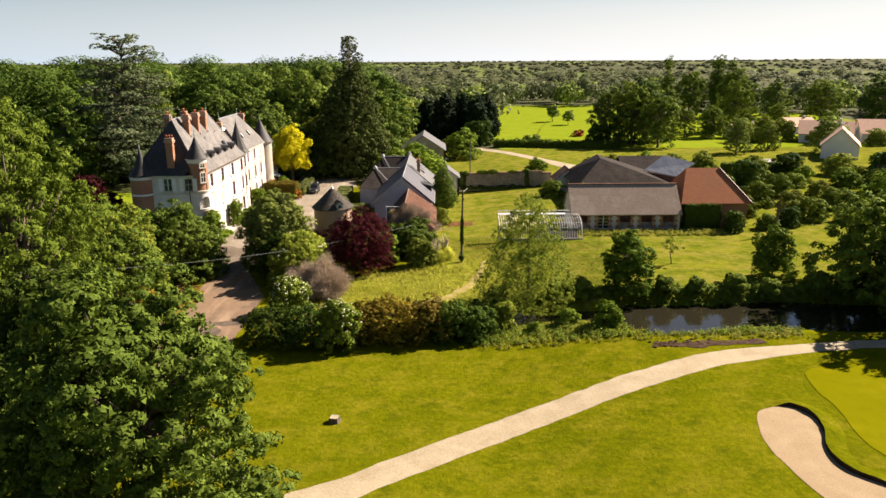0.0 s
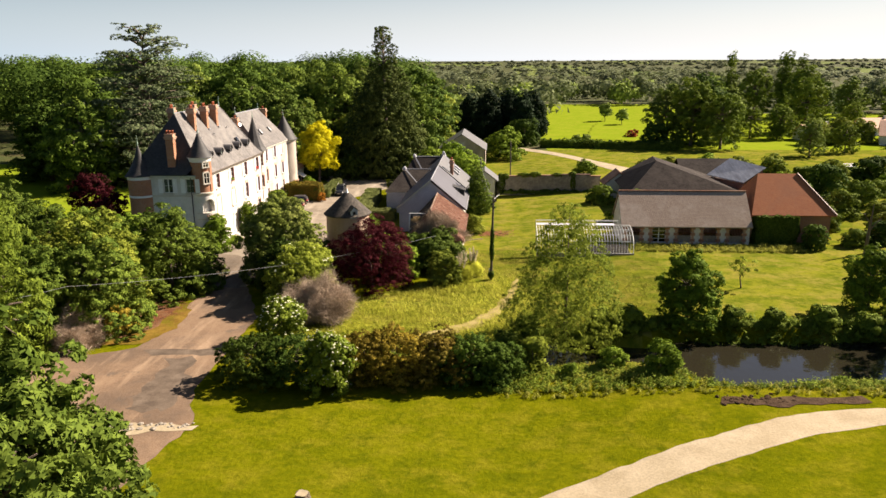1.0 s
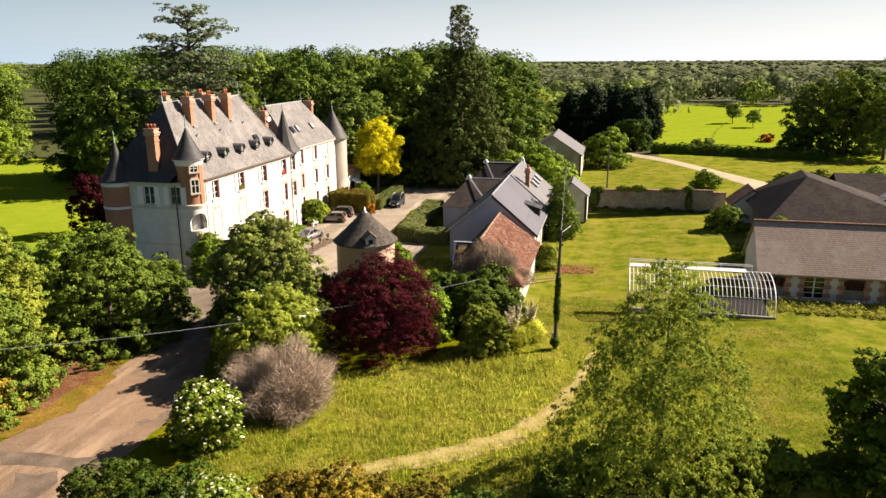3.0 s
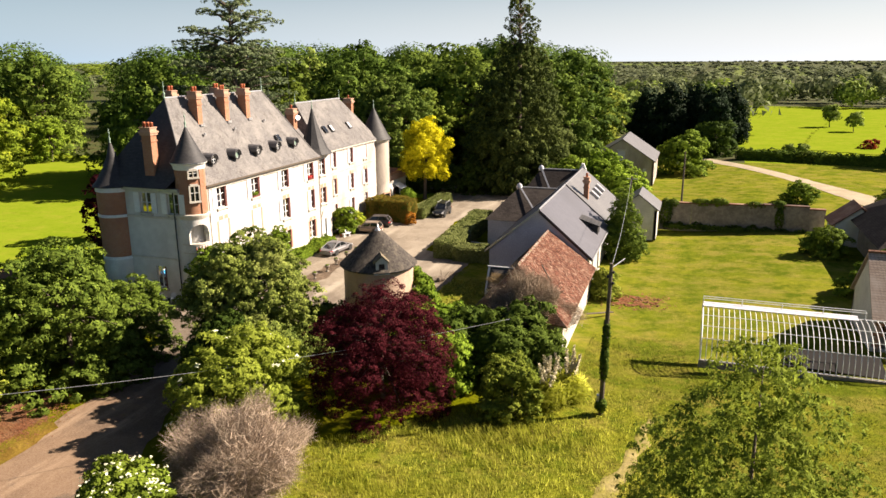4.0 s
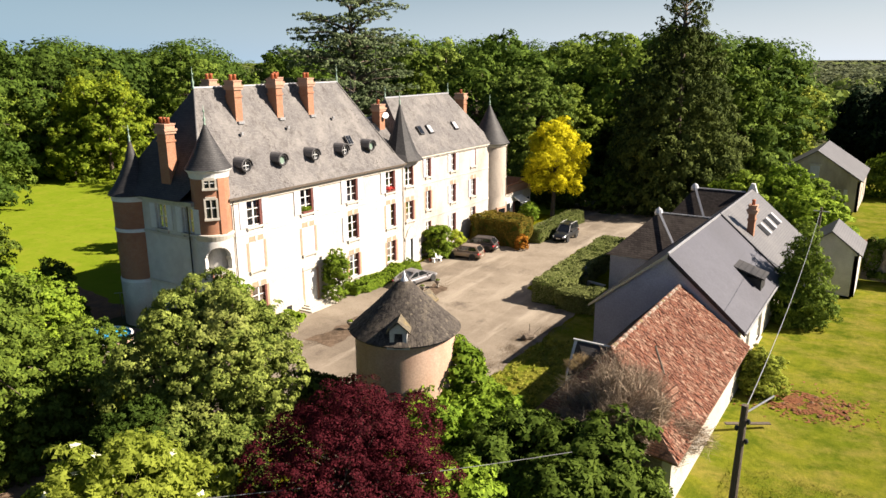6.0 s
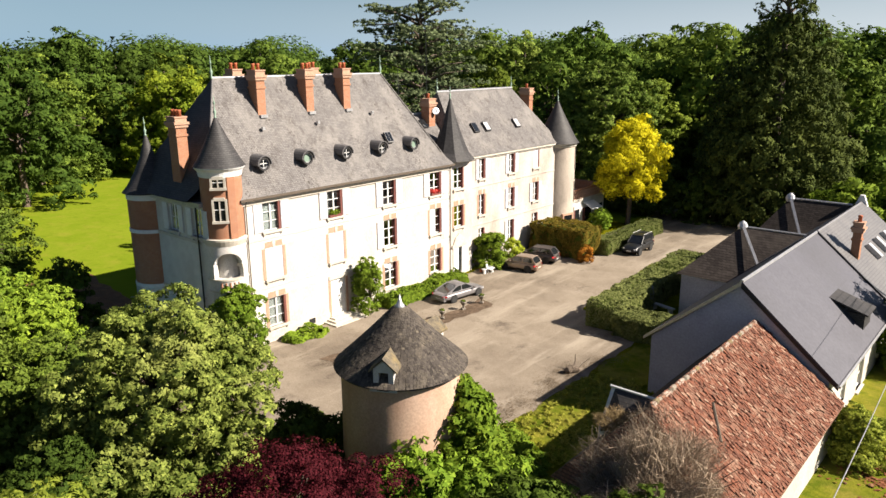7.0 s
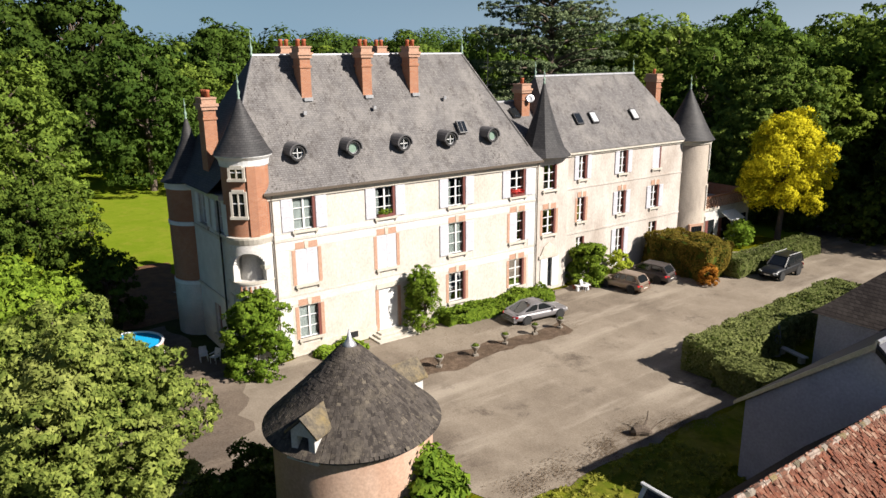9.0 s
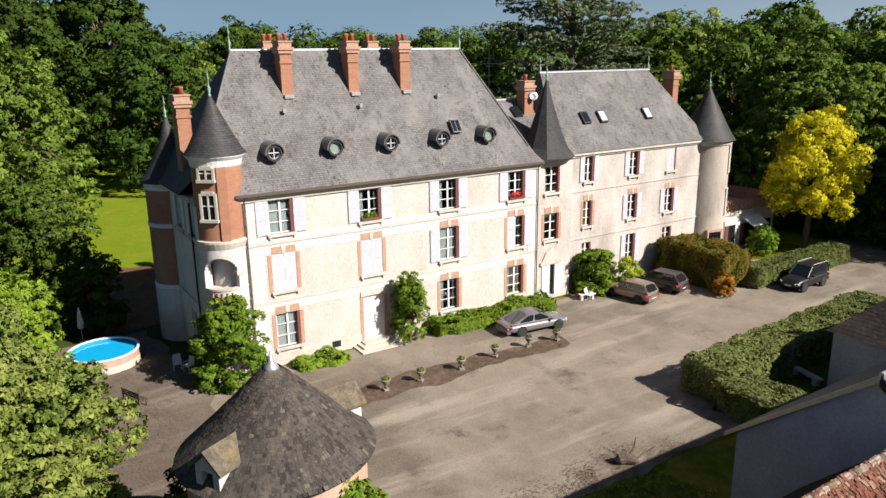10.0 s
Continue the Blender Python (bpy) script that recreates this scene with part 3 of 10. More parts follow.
def thing(name, label, category, at=(0, 0, 0), group="", kind=""):
    ob = new(name)
    ob.empty_display_size = 0.3
    ob.matrix_basis = Matrix.Translation(at)
    return tagged(ob, label, category, group, kind)


def smooth01(t):
    t = min(1.0, max(0.0, t))
    return t * t * (3 - 2 * t)


def pond_depth(x, y):
    """How far inside the pond's bed a point lies, 0 to 1."""
    if x < 4:
        return 0.0
    half = 2.2 * smooth01((x - 4.5) / 3.0) + 2.9 * smooth01((x - 16.0) / 6.0) + 0.35 * math.sin(x * 0.35)
    mid = 75.1 - 1.1 * smooth01((x - 14) / 8) + 0.4 * math.sin(x * 0.21)
    return smooth01((half + 1.3 - abs(y - mid)) / 1.9) if half > 0.6 else 0.0


def gz(x, y):
    """Height of the ground."""
    z = 1.1 * smooth01((x - 2.0) / 20.0)
    z -= 2.0 * pond_depth(x, y)
    if x > 150 or y > 260 or x < -150:
        far = max(x - 150, y - 260, -150 - x)
        z += 5.0 * smooth01(far / 1500) * (0.6 + 0.4 * math.sin(x * 0.004) * math.cos(y * 0.003))
    return z


def inside(poly, x, y):
    c = False
    for k in range(len(poly)):
        (x1, y1), (x2, y2) = poly[k], poly[k - 1]
        if (y1 > y) != (y2 > y) and x < (x2 - x1) * (y - y1) / (y2 - y1) + x1:
            c = not c
    return c


def ragged(poly, step=0.8, amp=0.25, seed=1):
    """The outline with its edges broken up and worn."""
    out = []
    for k in range(len(poly)):
        a, b = Vector(poly[k]), Vector(poly[(k + 1) % len(poly)])
        n = max(1, int((b - a).length / step))
        nrm = Vector((-(b - a).y, (b - a).x)).normalized()
        for i in range(n):
            p = a.lerp(b, i / n)
            out.append(p + nrm * amp * noise.noise(Vector((p.x * 0.7, p.y * 0.7, seed * 3.7))) * 1.6)
    return out


def rounded(poly, sub=5):
    """A closed outline smoothed through its corners."""
    out, n = [], len(poly)
    for k in range(n):
        p0, p1, p2, p3 = (Vector(poly[(k + j) % n]) for j in (-1, 0, 1, 2))
        for i in range(sub):
            t = i / sub
            out.append(0.5 * ((2 * p1) + (p2 - p0) * t + (2 * p0 - 5 * p1 + 4 * p2 - p3) * t * t + (3 * p1 - p0 - 3 * p2 + p3) * t ** 3))
    return out


def sheet(name, poly, mat, lift, label, category, amp=0.25, seed=1, cell=2.0):
    """A worn patch of surfacing that lies on the ground."""
    bm = bmesh.new()
    vs = [bm.verts.new((p[0], p[1], 0)) for p in ragged(poly, 0.8, amp, seed)]
    f = bm.faces.new(vs)
    bmesh.ops.triangulate(bm, faces=[f])
    xs = [v.co.x for v in bm.verts]
    ys = [v.co.y for v in bm.verts]
    for axis, lo, hi in ((Vector((1, 0, 0)), min(xs), max(xs)), (Vector((0, 1, 0)), min(ys), max(ys))):
        k = math.ceil(lo / cell) * cell
        while k < hi:
            bmesh.ops.bisect_plane(bm, geom=bm.verts[:] + bm.edges[:] + bm.faces[:], plane_co=axis * k, plane_no=axis)
            k += cell
    for v in bm.verts:
        v.co.z = gz(v.co.x, v.co.y) + lift
    bmesh.ops.recalc_face_normals(bm, faces=bm.faces[:])
    if sum(f.normal.z for f in bm.faces) < 0:
        bmesh.ops.reverse_faces(bm, faces=bm.faces[:])
    me = bpy.data.meshes.new(name)
    bm.to_mesh(me)
    bm.free()
    me.materials.append(mat)
    ob = new(name, me)
    return tagged(ob, label, category, kind="structure")


def strip(name, left, right, mat, lift, label, category, sub=8, wear=0.3):
    """A path between two matching edge lines, smoothed."""
    def spline(pts):
        out = []
        for k in range(len(pts) - 1):
            p0, p1, p2, p3 = (Vector(pts[max(0, min(len(pts) - 1, k + j))]) for j in (-1, 0, 1, 2))
            for i in range(sub):
                t = i / sub
                out.append(0.5 * ((2 * p1) + (p2 - p0) * t + (2 * p0 - 5 * p1 + 4 * p2 - p3) * t * t + (3 * p1 - p0 - 3 * p2 + p3) * t ** 3))
        return out + [Vector(pts[-1])]
    a, b = spline(left), spline(right)
    g = Geo()
    rows = []
    for k, (p, q) in enumerate(zip(a, b)):
        w = (q - p).normalized()
        p = p + w * wear * noise.noise(Vector((p.x * 0.8, p.y * 0.8, 1)))
        q = q + w * wear * noise.noise(Vector((q.x * 0.8, q.y * 0.8, 5)))
        rows.append([g.pt((c.x, c.y, gz(c.x, c.y) + lift + (0.02 if 0 < i < 6 else -0.02))) for i, c in enumerate(p.lerp(q, j / 6) for j in range(7))])
    for r, s in zip(rows, rows[1:]):
        for i in range(6):
            g.f.append([r[i], r[i + 1], s[i + 1], s[i]])
    ob = part(name, g, mat, smooth=True)
    return tagged(ob, label, category, kind="structure")


def wall_slab(g, origin, u, out, length, height, thick, holes=()):
    """An upright wall with openings through it. holes: (u0, u1, z0, z1). Its outer face runs along u from origin."""
    o, u, w = Vector(origin), Vector(u), Vector(out)
    us = sorted({0.0, length, *(h[0] for h in holes), *(h[1] for h in holes)})
    zs = sorted({0.0, height, *(h[2] for h in holes), *(h[3] for h in holes)})

    def at(a, z, d):
        return o + u * a + Vector((0, 0, z)) - w * d

    def gone(i, j):
        a, z = (us[i] + us[i + 1]) / 2, (zs[j] + zs[j + 1]) / 2
        return any(h[0] < a < h[1] and h[2] < z < h[3] for h in holes)
    for i in range(len(us) - 1):
        for j in range(len(zs) - 1):
            if gone(i, j):
                continue
            a, b, c, d = us[i], us[i + 1], zs[j], zs[j + 1]
            g.poly(at(a, c, 0), at(b, c, 0), at(b, d, 0), at(a, d, 0))
            g.poly(at(b, c, thick), at(a, c, thick), at(a, d, thick), at(b, d, thick))
    for a, b, c, d in holes:
        g.poly(at(a, c, 0), at(a, d, 0), at(a, d, thick), at(a, c, thick))
        g.poly(at(b, d, 0), at(b, c, 0), at(b, c, thick), at(b, d, thick))
        g.poly(at(b, c, 0), at(a, c, 0), at(a, c, thick), at(b, c, thick))
        g.poly(at(a, d, 0), at(b, d, 0), at(b, d, thick), at(a, d, thick))
    g.poly(at(0, 0, 0), at(0, height, 0), at(0, height, thick), at(0, 0, thick))
    g.poly(at(length, height, 0), at(length, 0, 0), at(length, 0, thick), at(length, height, thick))
    g.poly(at(0, height, 0), at(length, height, 0), at(length, height, thick), at(0, height, thick))
    return g


def frame_matrix(origin, u, out):
    """Local x along the wall, local y outwards, z up."""
    u, w = Vector(u), Vector(out)
    return Matrix(((u.x, w.x, 0, origin[0]), (u.y, w.y, 0, origin[1]), (u.z, w.z, 1, origin[2]), (0, 0, 0, 1)))


def window(parent, xf, w, h, bars=3, shutters="open", trim=None, sill=True, curtain=0, inner="red", name="window", shut_mat=None):
    """A casement window in an opening w x h whose lower left outer corner is xf's origin."""
    g = Geo(xf)
    d = -0.16
    t = 0.07
    for a, b, c, e in ((0, t, 0, h), (w - t, w, 0, h), (t, w - t, 0, t), (t, w - t, h - t, h), (w / 2 - 0.06, w / 2 + 0.06, t, h - t)):
        g.box(a, b, d - 0.05, d + 0.03, c, e)
    for k in range(1, bars):
        z = h * k / bars
        g.box(t, w / 2 - 0.06, d - 0.03, d + 0.015, z - 0.025, z + 0.025)
        g.box(w / 2 + 0.06, w - t, d - 0.03, d + 0.015, z - 0.025, z + 0.025)
    win = part(name, g, M["white"], parent)
    for a, b in ((t, w / 2 - 0.06), (w / 2 + 0.06, w - t)):
        p = part("pane", Geo(xf).box(a, b, d - 0.015, d - 0.005, t, h - t), M["glass"], win)
        p.visible_shadow = False
    if curtain:
        for a, b in ((0.05, w * 0.24), (w * 0.76, w - 0.05)) if curtain == 1 else ((0.05, w * 0.45), (w * 0.55, w - 0.05)):
            c = Geo(xf)
            n = 8
            for k in range(n):
                x0, x1 = a + (b - a) * k / n, a + (b - a) * (k + 1) / n
                y0, y1 = -0.25 + 0.025 * (k % 2), -0.25 + 0.025 * ((k + 1) % 2)
                c.poly((x0, y0, 0.05), (x1, y1, 0.05), (x1, y1, h - 0.05), (x0, y0, h - 0.05))
            part("curtain", c, M["curtain"], win, "white net curtain")
    if sill:
        s = Geo(xf).box(-0.14, w + 0.14, -0.2, 0.17, -0.16, 0.0)
        s.box(-0.06, 0.06, 0.0, 0.13, -0.3, -0.16).box(w - 0.06, w + 0.06, 0.0, 0.13, -0.3, -0.16)
        part("sill", s, M["stone_trim"], win, "stone sill on two brackets")
    if trim:
        for a, b in ((-0.26, -0.02), (w + 0.02, w + 0.26)):
            part("jamb", Geo(xf).box(a, b, -0.02, 0.025, 0.0, h), M["brick_trim"], win, "pink brick jamb")
        for a, b in ((-0.02, w * 0.42), (w * 0.58, w + 0.02)):
            part("lintel", Geo(xf).prism([(a, -0.02, h + 0.05), (b, -0.02, h + 0.05), (b, -0.02, h + 0.47), (a, -0.02, h + 0.47)], (0, 0.05, 0)), M["brick_trim"], win, "pink brick lintel")
        part("keystone", Geo(xf).prism([(w * 0.43, -0.02, h + 0.03), (w * 0.57, -0.02, h + 0.03), (w * 0.6, -0.02, h + 0.55), (w * 0.4, -0.02, h + 0.55)], (0, 0.075, 0)), M["stone_trim"], win, "stone keystone")
    if inner:
        part("folded_shutter", Geo(xf).box(w - 0.17, w + 0.0, -0.12, 0.035, 0.0, h), M["wood_red"], win, "dark red wooden edge")
    if shutters in ("open", "shut", "half"):
        sw = w / 2
        sides = {"open": ((-sw - 0.03, 0.04), (w + 0.03, 0.04)), "shut": ((0.0, -0.04), (sw, -0.04)), "half": ((0.0, -0.04), (w + 0.03, 0.04))}[shutters]
        for a, y in sides:
            s = Geo(xf)
            s.box(a, a + sw - 0.01, y, y + 0.035, 0.0, h)
            for z0, z1 in ((0.06, 0.12), (h * 0.45, h * 0.45 + 0.08), (h - 0.12, h - 0.06)):
                s.box(a + 0.02, a + sw - 0.03, y + 0.035, y + 0.055, z0, z1)
            for k in range(int(h / 0.14)):
                z = 0.1 + k * 0.14
                if z + 0.1 < h:
                    s.poly((a + 0.07, y + 0.04, z), (a + sw - 0.08, y + 0.04, z), (a + sw - 0.08, y + 0.05, z + 0.09), (a + 0.07, y + 0.05, z + 0.09))
            part("shutter", s, shut_mat or M["shutter"], win, "white louvred shutter")
    return win


def hip_roof(g, x0, x1, y0, y1, z0, ridge, zr, flare=0.0, flare_z=0.0, thick=0.16):
    """A hipped roof. ridge: its two end points (x, y) at zr; flare: how far the lowest part is kicked out."""
    (ax, ay), (bx, by) = ridge
    low = [(x0, y0), (x1, y0), (x1, y1), (x0, y1)]
    fx, fy = 0.16, flare_z
    tops = [(ax, ay), (ax, ay), (bx, by), (bx, by)] if abs(ax - bx) < abs(ay - by) else [(ax, ay), (bx, by), (bx, by), (ax, ay)]
    if flare:
        mid = []
        for (x, y), (tx, ty) in zip(low, tops):
            mid.append((x + (tx - x) * flare, y + (ty - y) * flare, z0 + (zr - z0) * fy))
        for k in range(4):
            q = (k + 1) % 4
            g.poly((*low[k], z0), (*low[q], z0), mid[q], mid[k])
    else:
        mid = [(*p, z0) for p in low]
    for k in range(4):
        q = (k + 1) % 4
        a, b = (*tops[k], zr), (*tops[q], zr)
        if tops[k] == tops[q]:
            g.poly(mid[k], mid[q], a)
        else:
            g.poly(mid[k], mid[q], b, a)
    g.poly(*[(*p, z0) for p in low[::-1]])
    return g


def gable_roof(g, along, a0, a1, c, half0, half1, z0, zr, thick=0.14, z1=None):
    """Two slopes over a ridge along 'x' or 'y' at cross position c. half0/half1: reach to the low and high side."""
    z1 = z0 if z1 is None else z1

    def P(a, b, z):
        return (a, b, z) if along == "x" else (b, a, z)
    for lo, zl in ((c - half0, z0), (c + half1, z1)):
        g.prism([P(a0, c, zr), P(a1, c, zr), P(a1, lo, zl), P(a0, lo, zl)], (0, 0, thick))
    return g


def cone_roof(g, cx, cy, r, z0, z1, n=28, bell=0.08):
    prof = [(r, z0), (r * 0.86, z0 + (z1 - z0) * 0.10), (r * 0.62, z0 + (z1 - z0) * 0.34), (r * 0.3, z0 + (z1 - z0) * (0.68)), (0.05, z1)]
    return g.lathe(cx, cy, prof, n, False)


def finial(parent, x, y, z, h, mat=None):
    g = Geo().lathe(x, y, [(0.10, z - 0.1), (0.10, z + 0.1), (0.05, z + 0.18), (0.12, z + h * 0.3), (0.05, z + h * 0.38), (0.03, z + h * 0.6), (0.09, z + h * 0.68), (0.03, z + h * 0.75), (0.01, z + h)], 8)
    return part("finial", g, mat or M["green_metal"], parent, "slender metal finial", smooth=True)


def chimney(parent, x, y, wx, wy, z0, z1, pots=2, along="y", mat=None):
    g = Geo()
    g.box(x - wx / 2, x + wx / 2, y - wy / 2, y + wy / 2, z0, z1 - 0.75)
    g.box(x - wx / 2 - 0.06, x + wx / 2 + 0.06, y - wy / 2 - 0.06, y + wy / 2 + 0.06, z1 - 1.35, z1 - 1.2)
    st = part("chimney", g, mat or M["brick"], parent, "tall orange-red brick chimney stack")
    c = Geo()
    c.box(x - wx / 2 - 0.1, x + wx / 2 + 0.1, y - wy / 2 - 0.1, y + wy / 2 + 0.1, z1 - 0.75, z1 - 0.55)
    c.box(x - wx / 2 - 0.17, x + wx / 2 + 0.17, y - wy / 2 - 0.17, y + wy / 2 + 0.17, z1 - 0.55, z1 - 0.38)
    c.box(x - wx / 2 - 0.05, x + wx / 2 + 0.05, y - wy / 2 - 0.05, y + wy / 2 + 0.05, z1 - 0.38, z1 - 0.1)
    c.box(x - wx / 2 - 0.1, x + wx / 2 + 0.1, y - wy / 2 - 0.1, y + wy / 2 + 0.1, z1 - 0.1, z1)
    part("chimney_cap", c, M["brick_trim"], st, "corbelled brick cap")
    for k in range(pots):
        o = (k - (pots - 1) / 2) * 0.42
        px, py = (x, y + o) if along == "y" else (x + o, y)
        part("chimney_pot", Geo().lathe(px, py, [(0.15, z1), (0.13, z1 + 0.3), (0.16, z1 + 0.34), (0.15, z1 + 0.45)], 10), M["terracotta"], st, "terracotta pot", smooth=True)
    return st


# ---- ground ----
MEADOW = [(-17, 72.5), (-2, 71.5), (8, 71), (17, 69), (17, 80), (90, 80), (95, 110), (60, 125), (52, 118), (20, 111), (24, 153), (4, 153), (0, 124), (0.5, 104), (-3, 98), (-9, 92), (-16, 86)]
LAWN_FAR = [(-150, 95), (-75, 92), (-48, 110), (-47, 135), (-56, 150), (-70, 155), (-120, 190), (-170, 200)]


def ground_kind(x, y):
    jx = x + 1.2 * noise.noise(Vector((x * 0.3, y * 0.3, 0)))
    jy = y + 1.2 * noise.noise(Vector((x * 0.3, y * 0.3, 9)))
    if abs(x) > 260 or y > 420 or y < -120:
        return 2 if y > 380 and noise.noise(Vector((x * 0.004, y * 0.002, 5))) < 0.22 else 3
    if inside(MEADOW, jx, jy):
        return 1
    if y < 80 and jx > -75:
        return 0
    if inside(LAWN_FAR, jx, jy):
        return 4
    if x > 0 and 153 < jy < 420:
        return 1 if jy < 215 else 4 if (18 < x < 178 and jy < 358) or (jy >= 358 and x < 120) else 2
    if -40 < x < -20 and 165 < jy < 205:
        return 4
    if -37 < x and jx < -2.5 and 80 < y < 165:
        return 0
    if jx > -2.5 and y < 215:
        return 1
    return 2


def axis_lines(lo, hi, step, far):
    a = list(np.arange(lo, hi + 0.01, step))
    d, out = step, []
    p = a[-1]
    while p < far:
        d *= 1.35
        p += d
        out.append(p)
    q, neg, d = a[0], [], step
    while q > -far:
        d *= 1.35
        q -= d
        neg.append(q)
    return neg[::-1] + a + out


def build_ground():
    xs, ys = axis_lines(-75, 75, 1.0, 4800), axis_lines(30, 165, 1.0, 4800)
    g = Geo()
    g.v = [(x, y, gz(x, y)) for y in ys for x in xs]
    w = len(xs)
    g.f = [(j * w + i, j * w + i + 1, (j + 1) * w + i + 1, (j + 1) * w + i) for j in range(len(ys) - 1) for i in range(w - 1)]
    me = g.mesh("ground", True)
    for m in ("lawn", "meadow", "wood_floor", "field", "park_lawn"):
        me.materials.append(M[m])
    kinds = [ground_kind((xs[i] + xs[i + 1]) / 2, (ys[j] + ys[j + 1]) / 2) for j in range(len(ys) - 1) for i in range(w - 1)]
    me.polygons.foreach_set("material_index", kinds)
    tagged(new("ground", me), "grassy parkland with mown lawn and tall meadow", "ground", kind="structure")


build_ground()

COURT = [(-36.2, 109), (-36.2, 136), (-37, 150), (-34, 158), (-33, 168), (-40, 180), (-47, 196), (-40, 198), (-26, 176), (-21, 172), (-19, 160), (-24, 150), (-22.5, 133), (-15.9, 131), (-15.6, 113), (-20, 110.5), (-25, 104), (-25.5, 96), (-26.5, 92), (-31, 93), (-33, 100), (-41, 100), (-47, 101), (-47.3, 106), (-38, 107.5)]
sheet("courtyard", COURT, M["court"], 0.02, "dusty grey-beige gravel courtyard with worn patches", "courtyard", 0.3, 2)
DRIVE = [(-30.5, 93.5), (-26, 93.2), (-24.5, 90), (-21.6, 83), (-21.4, 73), (-21.4, 66), (-19.2, 60.3), (-25.1, 60), (-28.0, 60.4), (-33.5, 63.6), (-42, 66), (-42, 72.5), (-33.6, 72.6), (-30.2, 74.5), (-29.4, 81), (-30.3, 86)]
sheet("road", DRIVE, M["drive"], 0.026, "worn reddish-beige tarmac drive", "drive", 0.25, 3)
sheet("road_repair", [(-25.4, 62), (-22.0, 62.2), (-21.9, 66), (-24.3, 72.4), (-26.2, 72.2), (-25.5, 67)], M["patch"], 0.034, "grey asphalt repair in the drive", "asphalt patch", 0.75, 4)
sheet("road_repair", [(-28, 72.8), (-21.8, 73.2), (-21.8, 74.6), (-29.4, 74.0)], M["patch"], 0.034, "grey asphalt repair band across the drive", "asphalt patch", 0.25, 5)
sheet("flower_bed", [(-31.2, 112.8), (-28.6, 112.5), (-28.9, 129.6), (-30.4, 130)], M["litter_soil"], 0.034, "bare brown earth strip beside the courtyard", "bare bed", 0.55, 6)
sheet("dry_verge", [(-41, 76), (-32.2, 76.4), (-30.2, 80), (-30.4, 85.2), (-33.6, 88.5), (-40, 87)], M["leaf_litter"], 0.036, "rusty dry leaf litter beside the drive", "leaf litter", 0.3, 7)
sheet("dry_verge", [(-36, 74), (-30.2, 75.6), (-28.8, 79.5), (-29.4, 84.8), (-31.2, 85.5), (-30.8, 80), (-33, 76.8)], M["verge"], 0.042, "orange dry grass along the drive edge", "verge", 0.3, 17)
sheet("shaded_grass", [(-15.9, 112.5), (-15.3, 131), (-12, 131), (-11.9, 122), (-9.5, 112)], M["meadow"], 0.05, "rough yellowing grass beside the house", "grass", 0.3, 8)
strip("golf_path", [(-24, 33.5), (-16, 38.4), (-10.6, 41.8), (-7.1, 43.7), (-3.4, 46.4), (0.7, 49.2), (5.2, 52.1), (10.2, 55.0), (12.9, 56.5), (15.7, 58.1), (18.5, 59.3), (21.5, 60.9), (24.6, 62.3), (27.6, 63.1), (33.4, 64.1), (39.2, 64.9), (43.0, 65.1), (70, 65.6)],
      [(-20, 31), (-12, 36.6), (-7.6, 39.6), (-4.3, 42.5), (-0.6, 45.0), (2.7, 47.3), (6.9, 49.8), (11.2, 52.3), (13.8, 53.8), (16.6, 55.2), (19.3, 56.6), (22.3, 58.2), (25.2, 59.5), (28.2, 60.5), (33.4, 62.0), (38.6, 62.9), (42.5, 63.2), (70, 63.4)], M["path"], 0.03, "pale sandy golf path with worn edges", "path", wear=0.14)
strip("far_path", [(8.5, 232), (24, 204), (31, 190), (37, 179), (43, 171)], [(6.5, 230), (21, 202), (27.5, 187), (31, 177), (33, 169)], M["path"], 0.06, "pale sandy track beyond the garden wall", "path")
TRACK = [(-12.0, 74.0), (-7.3, 76.6), (-2.4, 79.6), (1.2, 82.6), (3.6, 87.0), (4.9, 91.6), (6.0, 97.6)]
TRACK_HALF = (0.4, 0.7, 0.95, 0.85, 0.7, 0.55, 0.2)
strip("meadow_track", [(x - 0.8 * w, y + 0.6 * w) for (x, y), w in zip(TRACK, TRACK_HALF)], [(x + 0.8 * w, y - 0.6 * w) for (x, y), w in zip(TRACK, TRACK_HALF)], M["track"], 0.03, "trodden straw-coloured track through the meadow", "track", wear=0.6)
sheet("bare_earth", [(-47.2, 100.6), (-40, 99.6), (-33.5, 99.6), (-31.5, 93.4), (-27, 92.6), (-26, 96), (-25.6, 103.5), (-29, 105.8), (-33.4, 107.6), (-38, 107.9), (-47.2, 106.6)], M["earth"], 0.046, "trodden brown earth round the pool, darkened for tree shade", "bare earth", 0.5, 23)
sheet("bare_earth", [(-66.5, 104.6), (-60, 103.6), (-48.5, 104.0), (-47.6, 109.2), (-59, 110.8), (-64.5, 111.6)], M["leaf_litter"], 0.046, "rusty bare strip at the edge of the park lawn", "bare earth", 0.6, 24)
sheet("road", [(-29.5, 59.0), (-19.4, 59.5), (-19.9, 55.9), (-20.8, 50), (-24, 46), (-29, 48), (-31, 55)], M["drive"], 0.03, "worn reddish-beige drive beyond the rubble strip", "drive", 0.3, 27)
BUNKER = rounded([(24.2, 50.2), (25.0, 51.1), (26.3, 51.5), (27.6, 51.3), (28.3, 49.7), (27.9, 47.5), (27.0, 45.5), (26.7, 43.7), (27.1, 42.1), (28.5, 40.5), (30.5, 37.5), (27.5, 35.5), (24.6, 37.3), (23.6, 40.2), (23.1, 43.4), (23.0, 45.6), (23.4, 48.0)])
